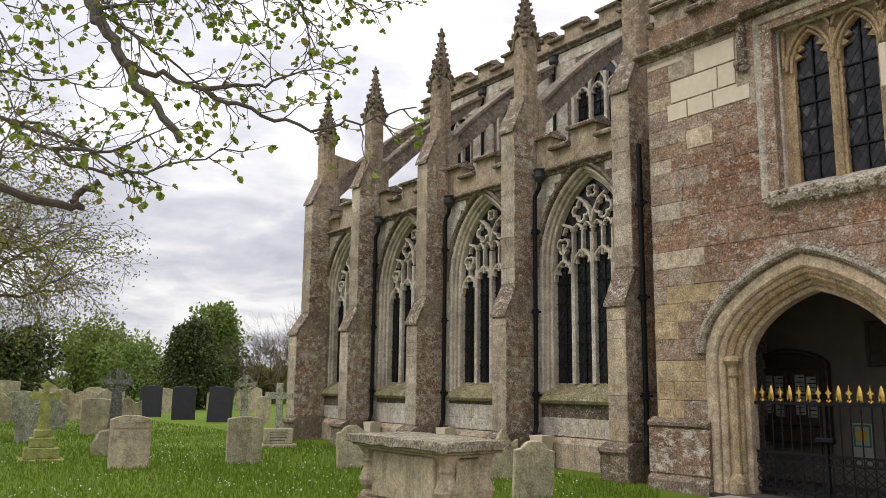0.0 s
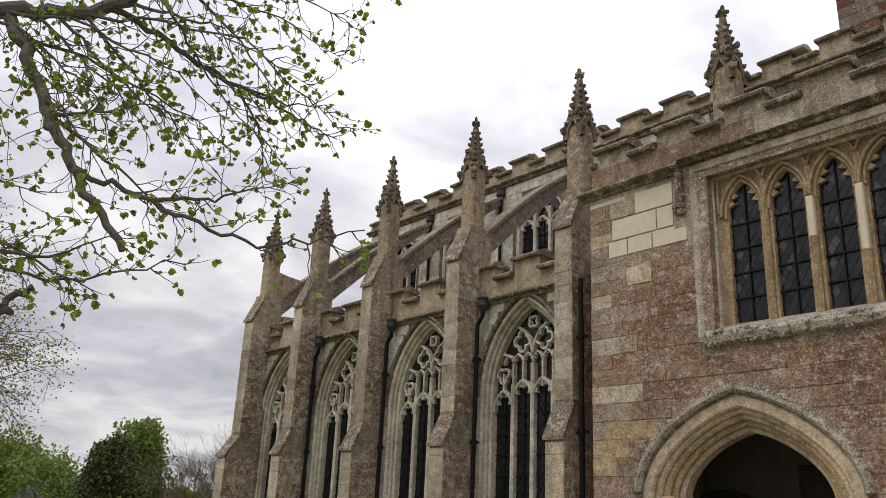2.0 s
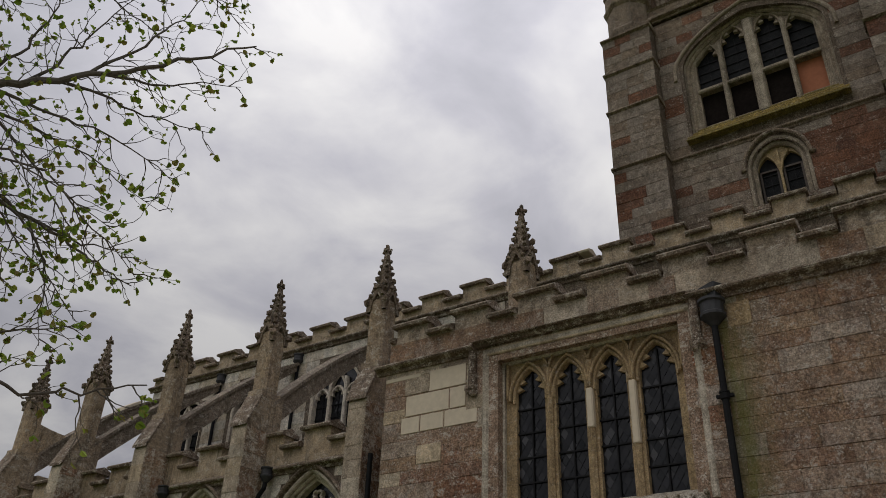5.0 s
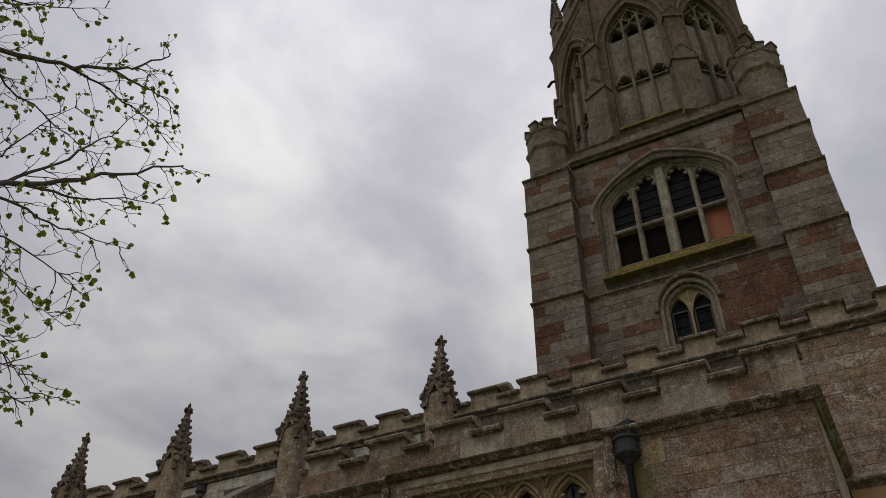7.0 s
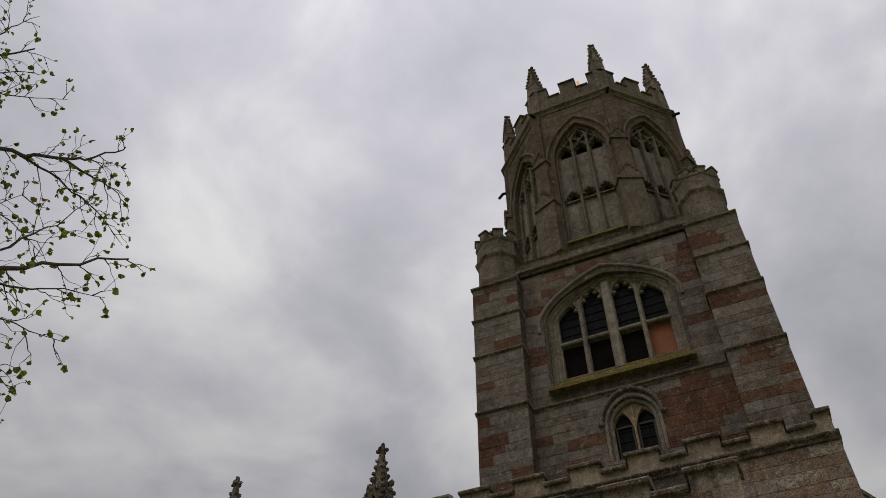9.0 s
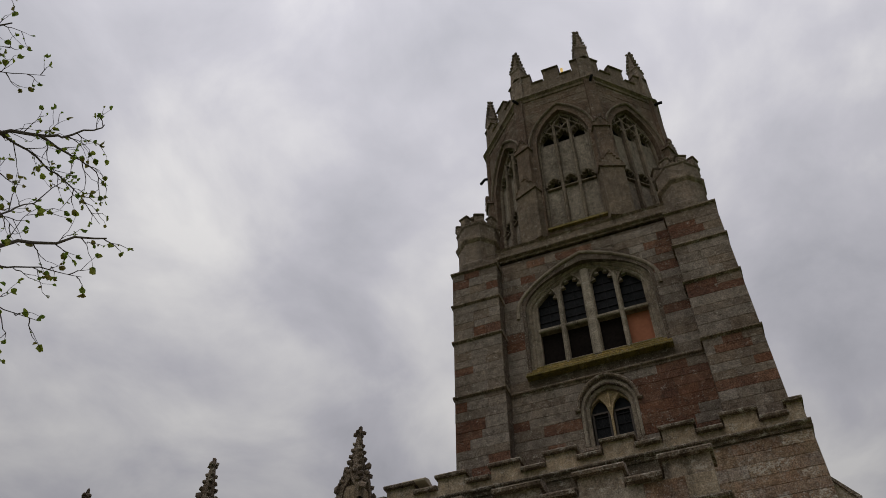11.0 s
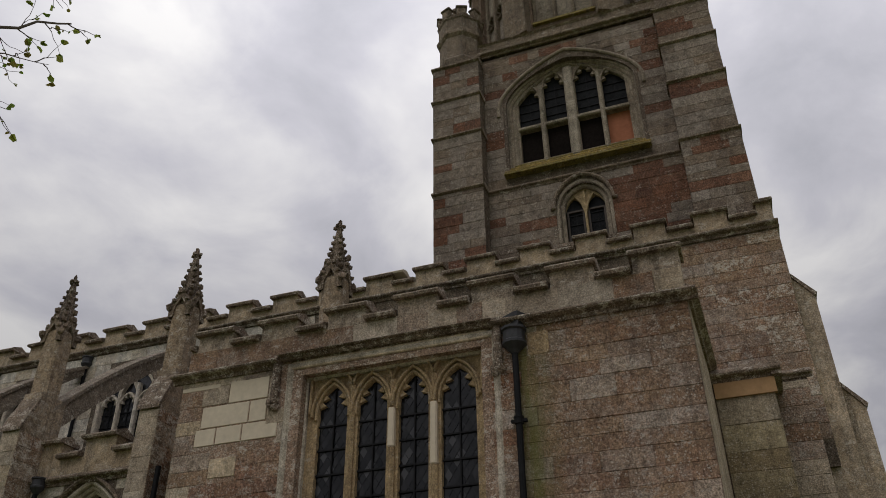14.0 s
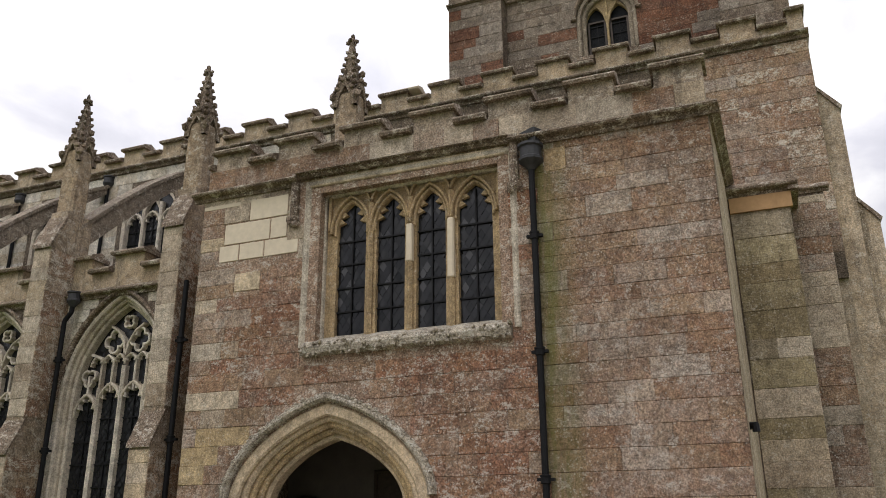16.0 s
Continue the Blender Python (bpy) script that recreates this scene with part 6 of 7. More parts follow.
# ---- churchyard stones ----
M_GRAVE = stone("grey_lichened_headstone", [(0.34, 0.30, 0.185), (0.41, 0.365, 0.245), (0.28, 0.25, 0.15)], 0.22, 0.35, spots=(0.50, 0.47, 0.37), dark=(0.085, 0.078, 0.045), grit=0.35)
M_GRAVE_BUFF = stone("buff_sandstone_headstone", [(0.50, 0.42, 0.29), (0.43, 0.36, 0.245)], 0.15, 0.4, spots=(0.56, 0.52, 0.41), dark=(0.10, 0.085, 0.05), grit=0.25)
M_GRAVE_GREEN = stone("algae_green_stone", [(0.33, 0.35, 0.085), (0.38, 0.385, 0.125), (0.28, 0.30, 0.075)], 0.15, 0.1, dark=(0.1, 0.1, 0.04), grit=0.3)
M_GRAVE_DARK = stone("dark_weathered_cross_stone", [(0.11, 0.11, 0.105), (0.16, 0.155, 0.145)], 0.3, 0.2)
M_SLATE = plain("black_slate", (0.035, 0.033, 0.042), 0.45, vary=0.15, scale=6)
M_INK = plain("cut_lettering", (0.07, 0.06, 0.05), 0.9)


def top_outline(w, h, style):
    """A headstone's outline in (x, z)."""
    a = w / 2
    if style == "round":
        return [(-a, -0.2), (a, -0.2), (a, h - a * 0.45)] + [(a * math.cos(t), h - a * 0.45 + a * 0.45 * math.sin(t)) for t in (math.pi * i / 12 for i in range(1, 12))] + [(-a, h - a * 0.45)]
    if style == "shoulder":
        b = a * 0.62
        return [(-a, -0.2), (a, -0.2), (a, h - b * 0.75), (b * 1.1, h - b * 0.62)] + [(b * math.cos(t), h - b * 0.62 + b * 0.62 * math.sin(t)) for t in (math.pi * i / 10 for i in range(1, 10))] + [(-b * 1.1, h - b * 0.62), (-a, h - b * 0.75)]
    if style == "ogee":
        pts = [(-a, -0.2), (a, -0.2), (a, h - 0.16)]
        for i in range(1, 14):
            u = 1 - 2 * i / 14
            pts.append((a * u, h - 0.14 + 0.14 * math.cos(u * math.pi * 1.5) * (1 - abs(u)) ** 0.4))
        return pts + [(-a, h - 0.16)]
    if style == "low_arch":
        return [(-a, -0.2), (a, -0.2), (a, h - 0.08)] + [(a * (1 - 2 * i / 10), h - 0.08 + 0.08 * (1 - (1 - 2 * i / 10) ** 2)) for i in range(1, 10)] + [(-a, h - 0.08)]
    return [(-a, -0.2), (a, -0.2), (a, h - 0.04), (a * 0.3, h), (-a * 0.3, h), (-a, h - 0.04)]


def bevelled(bm, off=0.012):
    es = [e for e in bm.edges if len(e.link_faces) == 2 and e.calc_face_angle(0) > 0.9]
    bmesh.ops.bevel(bm, geom=es, offset=off, segments=1, affect="EDGES")


def headstone(x, y, w, h, style, mat, label, rz=0.0, lean=0.0, t=0.11, bars=0, panel=False, tilt=0.0):
    ob = tagged(new("headstone"), label, "headstone", "headstones in the grass")
    ob.matrix_world = pose(x, y, 0, lean, tilt, rz)
    bm = B()
    prism(bm, top_outline(w, h, style), -t / 2, t / 2)
    bmesh.ops.recalc_face_normals(bm, faces=bm.faces)
    bevelled(bm)
    part("slab", bm, mat, ob)
    if panel:
        bm = B()
        for x0, x1, z0, z1 in ((-w * 0.3, w * 0.3, h - 0.24, h - 0.14), (-w * 0.46, -w * 0.34, h - 0.24, h - 0.12), (w * 0.34, w * 0.46, h - 0.24, h - 0.12)):
            ribs = [(x0, z0), (x1, z0), (x1, z1), (x0, z1)]
            for i in range(4):
                (xa, za), (xb, zb) = ribs[i], ribs[(i + 1) % 4]
                box(bm, min(xa, xb) - 0.006, max(xa, xb) + 0.006, -t / 2 - 0.012, -t / 2 + 0.004, min(za, zb) - 0.006, max(za, zb) + 0.006)
        part("carved_panel", bm, mat, ob)
    for k in range(bars):
        bm = B()
        l = w * (0.3 + 0.1 * ((k * 7) % 3))
        z = h * 0.74 - 0.075 * k
        box(bm, -l, l, -t / 2 - 0.003, -t / 2 + 0.004, z - 0.012, z + 0.012)
        part("inscription_bar", bm, M_INK, ob)
    return ob


def stepped_base(bm_list, ob, mat, sizes):
    z = -0.1
    for w, d, h in sizes:
        bm = B()
        box(bm, -w / 2, w / 2, -d / 2, d / 2, z, z + h, 0.02)
        part("step", bm, mat, ob)
        z += h
    return z


def flared_cross(x, y, rz=0.0):
    ob = tagged(empty("cross_memorial", x, y, 0, rz), "green algae-covered stone cross on three steps", "grave cross")
    z = stepped_base(None, ob, M_GRAVE_GREEN, ((0.86, 0.7, 0.14), (0.66, 0.52, 0.22), (0.48, 0.38, 0.2), (0.34, 0.28, 0.16)))
    bm = B()
    prism(bm, [(-0.13, z), (0.13, z), (0.075, 1.18), (-0.075, 1.18)], -0.06, 0.06)
    c = 1.3
    for k in range(4):
        a = k * math.pi / 2
        pts = [(0.03, -0.045), (0.12, -0.045), (0.24, -0.125), (0.265, -0.05), (0.31, 0.0), (0.265, 0.05), (0.24, 0.125), (0.12, 0.045), (0.03, 0.045)]
        prism(bm, [(p * math.cos(a) - q * math.sin(a), c + p * math.sin(a) + q * math.cos(a)) for p, q in pts], -0.058 + 0.001 * k, 0.058 - 0.001 * k)
    prism(bm, [(0.085 * math.cos(t), c + 0.085 * math.sin(t)) for t in (math.pi * i / 6 for i in range(12))], -0.075, 0.075)
    part("cross", bm, M_GRAVE_GREEN, ob)


def ring_cross(x, y, h, mat, label, rz=0.0, base=True):
    ob = tagged(empty("celtic_cross", x, y, 0, rz), label, "grave cross", "ringed crosses")
    z = stepped_base(None, ob, M_GRAVE, ((0.8, 0.6, 0.25), (0.6, 0.45, 0.22))) if base else -0.1
    k = h / 1.83
    c = h - 0.3 * k
    bm = B()
    prism(bm, [(-0.17 * k, z), (0.17 * k, z), (0.085 * k, c - 0.12), (0.06 * k, c), (0.065 * k, c + 0.12), (0.11 * k, h), (-0.11 * k, h), (-0.065 * k, c + 0.12), (-0.06 * k, c), (-0.085 * k, c - 0.12)], -0.08 * k, 0.08 * k)
    prism(bm, [(-0.33 * k, c - 0.1 * k), (-0.1 * k, c - 0.055 * k), (0.1 * k, c - 0.055 * k), (0.33 * k, c - 0.1 * k), (0.33 * k, c + 0.1 * k), (0.1 * k, c + 0.055 * k), (-0.1 * k, c + 0.055 * k), (-0.33 * k, c + 0.1 * k)], -0.078 * k, 0.078 * k)
    n = 24
    for i in range(n):
        a0, a1 = 2 * math.pi * i / n, 2 * math.pi * (i + 1) / n
        r0, r1 = 0.215 * k, 0.275 * k
        prism(bm, [(r * math.cos(a), c + r * math.sin(a)) for r, a in ((r0, a0), (r1, a0), (r1, a1), (r0, a1))], -0.055 * k, 0.055 * k)
    part("cross", bm, mat, ob)
    bosses = [(zz * k, 0.08 * k, 0.095 * k) for zz in (0.75, 0.95, 1.15) if zz * k < c - 0.3] + [(c, 0.07 * k, 0.11 * k)]
    for zz, r, d in bosses:
        bm = B()
        prism(bm, [(0.07 * k * math.cos(t), zz + r * math.sin(t)) for t in (math.pi * i / 6 for i in range(12))], -d, -0.06 * k)
        part("boss", bm, mat, ob)


def plain_cross(x, y, h, rz=0.0):
    ob = tagged(empty("latin_cross", x, y, 0, rz), "pale stone Latin cross on an inscribed block", "grave cross")
    for w, d, z0, z1, m in ((0.95, 0.6, -0.05, 0.06, M_GRAVE), (0.72, 0.4, 0.06, 0.46, M_GRAVE)):
        bm = B()
        box(bm, -w / 2, w / 2, -d / 2, d / 2, z0, z1, 0.02)
        part("base_block", bm, m, ob)
    for k in range(4):
        bm = B()
        box(bm, -0.22, 0.22 - 0.05 * (k % 2), -0.204, -0.196, 0.36 - 0.07 * k, 0.375 - 0.07 * k)
        part("inscription_bar", bm, M_INK, ob)
    bm = B()
    prism(bm, [(-0.1, 0.46), (0.1, 0.46), (0.085, h - 0.42), (0.36, h - 0.42), (0.36, h - 0.25), (0.085, h - 0.25), (0.08, h), (-0.08, h), (-0.085, h - 0.25), (-0.36, h - 0.25), (-0.36, h - 0.42), (-0.085, h - 0.42)], -0.07, 0.07)
    bmesh.ops.recalc_face_normals(bm, faces=bm.faces)
    bevelled(bm, 0.015)
    part("cross", bm, M_GRAVE_PALE, ob)


M_GRAVE_PALE = stone("pale_green_stone", [(0.28, 0.29, 0.20), (0.33, 0.33, 0.25)], 0.3, 0.3)


def chest_tomb(x, y, l, w, h):
    """Chest tomb: panelled sides, swelling corner balusters, moulded lid thick with lichen."""
    ob = tagged(empty("chest_tomb", x, y, 0), "weathered stone chest tomb with baluster corners and lichen-crusted lid", "chest tomb")
    bm = B()
    box(bm, -w / 2 - 0.16, w / 2 + 0.16, -l / 2 - 0.16, l / 2 + 0.16, -0.1, 0.13, 0.03)
    part("plinth", bm, M_GRAVE, ob)
    bm = B()
    box(bm, -w / 2 - 0.08, w / 2 + 0.08, -l / 2 - 0.08, l / 2 + 0.08, 0.13, 0.22, 0.03)
    part("base_course", bm, M_TOMB_RUST, ob)
    bm = B()
    box(bm, -w / 2 + 0.03, w / 2 - 0.03, -l / 2 + 0.03, l / 2 - 0.03, 0.2, h - 0.12)
    part("body", bm, M_GRAVE_BUFF, ob)
    for sx, ya, yb in ((-1, -l / 2 + 0.22, l / 2 - 0.22), (1, -l / 2 + 0.22, l / 2 - 0.22)):
        bm = B()
        box(bm, sx * (w / 2 - 0.01) - 0.025, sx * (w / 2 - 0.01) + 0.025, ya, yb, 0.24, h - 0.15, 0.015)
        part("side_panel", bm, M_GRAVE_BUFF, ob)
    bm = B()
    box(bm, -w / 2 + 0.14, w / 2 - 0.14, -l / 2 - 0.01, -l / 2 + 0.03, 0.24, h - 0.15, 0.012)
    part("end_panel", bm, M_GRAVE, ob)
    for sx in (-1, 1):
        for sy in (-1, 1):
            bm = B()
            lathe(bm, [(0.12, 0.2), (0.12, 0.26), (0.08, 0.3), (0.13, 0.36), (0.15, 0.42), (0.12, 0.5), (0.085, 0.57), (0.08, 0.62), (0.1, 0.65), (0.085, 0.68), (0.1, 0.74), (0.14, 0.79), (0.14, h - 0.1)], sx * (w / 2 - 0.06), sy * (l / 2 - 0.06), 10)
            part("baluster", bm, M_GRAVE_BUFF, ob, smooth=False)
    bm = B()
    for o, z0, z1 in ((0.06, h - 0.13, h - 0.09), (0.12, h - 0.09, h - 0.05)):
        box(bm, -w / 2 - o, w / 2 + o, -l / 2 - o, l / 2 + o, z0, z1, 0.015)
    part("cornice", bm, M_GRAVE, ob)
    bm = B()
    vs = box(bm, -w / 2 - 0.18, w / 2 + 0.18, -l / 2 - 0.18, l / 2 + 0.18, h - 0.05, h + 0.05)
    bmesh.ops.subdivide_edges(bm, edges=bm.edges[:], cuts=9, use_grid_fill=True)
    for v in bm.verts:
        v.co += Vector((1, 1, 0.6)) * 0.02 * noise.noise(v.co * 9)
        v.co.z += 0.012 * noise.noise(v.co * 25)
    part("lid", bm, M_LID, ob, "slab lid rough with grey lichen", smooth=True)


M_TOMB_RUST = stone("rust_lichened_base", [(0.16, 0.08, 0.04), (0.24, 0.19, 0.13)], 0.3, 0.4)
chest_tomb(5.92, 8.35, 1.75, 0.62, 0.93)

# near stones
headstone(4.72, 16.32, 0.74, 0.98, "low_arch", M_GRAVE_BUFF, "buff headstone with a carved top panel and lichen stains", -8, -2, 0.12, 0, True)
headstone(6.93, 16.11, 0.7, 0.93, "rect", M_GRAVE, "grey lichen-speckled headstone standing in grass", -10, 1, 0.14, 0)
headstone(8.38, 14.21, 0.62, 0.82, "shoulder", M_GRAVE, "short grey headstone leaning behind the chest tomb", -20, -3, 0.1, tilt=-2)
headstone(9.63, 11.22, 0.56, 0.86, "ogee", M_GRAVE, "grey headstone with carved curls near the buttress", -22, -4, 0.12, tilt=3)
headstone(8.31, 9.0, 0.6, 0.83, "shoulder", M_GRAVE, "rounded grey headstone spotted with white lichen", -25, 3, 0.11, tilt=2)
flared_cross(3.64, 18.67, -8)
ring_cross(5.82, 21.5, 1.92, M_GRAVE_DARK, "dark carved ringed cross on a stepped stone base", -8)
plain_cross(9.52, 19.99, 1.62, -20)
bm = B()
prism(bm, [(-0.2, -0.1), (0.26, -0.1), (0.24, 0.3), (0.22, 0.5), (0.1, 0.56), (-0.1, 0.52), (-0.26, 0.2)], -0.1, 0.1)
bmesh.ops.recalc_face_normals(bm, faces=bm.faces)
bevelled(bm, 0.04)
ob = tagged(part("boulder_marker", bm, M_GRAVE), "rough grey boulder marker with a flat face", "headstone")
ob.matrix_world = pose(5.0, 19.3, 0, -6, 0, -8)
for x, y, lean in ((12.25, 39.5, -1), (12.62, 36.06, 1), (13.23, 33.47, -4)):
    headstone(x, y, 1.0, 1.46, "low_arch", M_SLATE, "smooth black slate headstone", -14, lean, 0.14, 0, False, 0 if lean > -4 else 4)
ring_cross(10.75, 25.1, 1.86, M_GRAVE_PALE, "pale carved ringed cross standing in the grass", -22, False)

# rows farther off
rng = random.Random(12)
ROW = [(6.37, 37.3, 1.4, 1.2, "round"), (7.9, 36.8, 1.35, 1.3, "ogee"), (5.3, 36, 1.0, 1.15, "shoulder"), (9.1, 38.5, 1.0, 1.2, "round"), (6.66, 26.7, 0.86, 1.1, "rect"), (4.4, 24.2, 0.7, 0.95, "round"),
       (8.6, 30.2, 0.95, 1.1, "ogee"), (10.6, 40.5, 1.2, 1.3, "shoulder"), (11.4, 42.5, 1.0, 1.3, "round"), (14.25, 31.4, 0.6, 1.1, "round"), (15.9, 40, 0.9, 1.3, "shoulder"), (14.3, 44, 0.8, 1.3, "rect"),
       (12.3, 50, 1.2, 1.3, "round"), (9.3, 46, 1.3, 1.4, "ogee"), (7.2, 47, 1.4, 1.6, "rect"), (5.0, 44, 1.2, 1.2, "round"), (17.3, 44.5, 0.9, 1.25, "shoulder"), (18.9, 43, 0.9, 1.4, "round"), (19.6, 46, 0.8, 1.2, "rect"),
       (3.6, 30, 0.9, 1.0, "shoulder"), (6.1, 30.5, 1.0, 1.05, "shoulder"), (10.2, 52, 1.1, 1.4, "round"), (17.9, 52, 1.6, 0.8, "rect"), (16.6, 47.5, 0.8, 1.2, "shoulder")]
for i, (x, y, w, h, s) in enumerate(ROW):
    headstone(x, y, w, h, s, (M_GRAVE, M_GRAVE_BUFF, M_GRAVE, M_GRAVE)[i % 4] if i % 5 else M_GRAVE_PALE, "old lichened headstone with a shaped top", -12 + rng.uniform(-6, 6), rng.uniform(-4, 4), rng.uniform(0.1, 0.16), tilt=rng.uniform(-3, 3))

# pale gully troughs at the feet of the pipes
for b in BAYS[1:4]:
    bm = B()
    vs = prism_x(bm, [(-0.13, 0.0), (0.13, 0.0), (0.19, 0.33), (-0.19, 0.33)], -0.16, 0.16)
    ob = tagged(part("gully_trough", bm, M_NEW), "pale new stone gully trough against the wall", "trough", "gully troughs")
    ob.matrix_world = pose(11.66, b - 0.68, 0.3)
    bm = B()
    box(bm, 11.5, 11.9, b - 0.85, b - 0.5, -0.1, 0.3)
    tagged(part("trough_footing", bm, M_CARVED), "rough stone footing under the gully trough", "footing", "gully footings")


# ---- grass blades and daisies ----
def grass_blades():
    r = np.random.RandomState(5)
    n = 80000
    dist = 9 + 50 * r.rand(n) ** 1.7
    az = np.radians(5 + 46 * r.rand(n))
    x, y = dist * np.sin(az), dist * np.cos(az)
    keep = x < 11.0
    x, y, dist = x[keep], y[keep], dist[keep]
    n = len(x)
    a = r.rand(n) * 6.283
    h = 0.035 + 0.05 * r.rand(n)
    w = 0.006 + 0.0006 * dist
    lean = (r.rand(n, 2) - 0.5) * 0.06
    v = np.empty((n, 3, 3))
    v[:, 0] = np.stack([x - w * np.cos(a), y - w * np.sin(a), np.full(n, -0.02)], 1)
    v[:, 1] = np.stack([x + w * np.cos(a), y + w * np.sin(a), np.full(n, -0.02)], 1)
    v[:, 2] = np.stack([x + lean[:, 0], y + lean[:, 1], h + 0.01], 1)
    me = bpy.data.meshes.new("grass_blades")
    me.from_pydata(v.reshape(-1, 3).tolist(), [], np.arange(3 * n).reshape(-1, 3).tolist())
    me.materials.append(M_BLADE)
    tagged(new("grass_blades", me), "short green mown grass blades", "grass", kind="stuff")
    n = 1500
    dist = 9 + 30 * r.rand(n) ** 1.3
    az = np.radians(6 + 40 * r.rand(n))
    x, y = dist * np.sin(az), dist * np.cos(az)
    clump = np.array([noise.noise(Vector((p * 0.6, q * 0.6, 7))) for p, q in zip(x, y)])
    keep = (x < 10.8) & (clump > -0.05)
    x, y, dist = x[keep], y[keep], dist[keep]
    vs, fs = [], []
    for p, q, d in zip(x, y, dist):
        rr = 0.007 + 0.0003 * d
        z = 0.05 + 0.04 * r.rand()
        i = len(vs)
        vs += [(p + rr * math.cos(k * 1.0472), q + rr * math.sin(k * 1.0472) * 0.9, z + 0.012 * math.sin(k * 2 + p * 30)) for k in range(6)]
        fs.append(tuple(range(i, i + 6)))
    me = bpy.data.meshes.new("daisies")
    me.from_pydata(vs, [], fs)
    me.materials.append(M_DAISY)
    tagged(new("daisies", me), "scattered small white daisies in the grass", "daisies", kind="stuff")


M_BLADE = leafy("grass_blade", [(0.11, 0.175, 0.012), (0.13, 0.205, 0.018), (0.165, 0.235, 0.027), (0.12, 0.19, 0.015)], False, 0.45)
M_DAISY = plain("daisy_petal", (0.8, 0.8, 0.78), 0.7, vary=0.05)
grass_blades()


# ---- trees ----
def bend(p0, p1, n, wob, rng, sag=0.0):
    """A wandering line from p0 to p1."""
    p0, p1 = Vector(p0), Vector(p1)
    l = (p1 - p0).length
    off = Vector((0, 0, 0))
    out = []
    for i in range(n + 1):
        k = i / n
        env = math.sin(math.pi * k)
        off += Vector((rng.gauss(0, 1), rng.gauss(0, 1), rng.gauss(0, 1))) * wob * l / n
        out.append(p0.lerp(p1, k) + off * env - Vector((0, 0, sag * l * env)))
    return out


class Leaves:
    """Collects leaf blades and makes one mesh of them."""

    def __init__(self):
        self.v, self.f = [], []

    def add(self, at, way, size, rng):
        way = way.normalized()
        s = way.cross(Vector((rng.gauss(0, 1), rng.gauss(0, 1), rng.gauss(0, 1))))
        s = s.normalized() if s.length > 1e-6 else way.orthogonal().normalized()
        nrm = way.cross(s)
        i = len(self.v)
        fold = nrm * size * rng.uniform(0.1, 0.3)
        self.v += [at, at + way * size * 0.3 + s * size * 0.42 + fold, at + way * size * 0.75 + s * size * 0.3 + fold, at + way * size - fold * 0.4,
                   at + way * size * 0.75 - s * size * 0.3 + fold, at + way * size * 0.3 - s * size * 0.42 + fold]
        self.f += [(i, i + 1, i + 2, i + 3), (i, i + 3, i + 4, i + 5)]

    def mesh(self, name, mat, parent):
        me = bpy.data.meshes.new(name)
        me.from_pydata([tuple(p) for p in self.v], [], self.f)
        me.materials.append(mat)
        ob = new(name, me)
        return under(ob, parent)


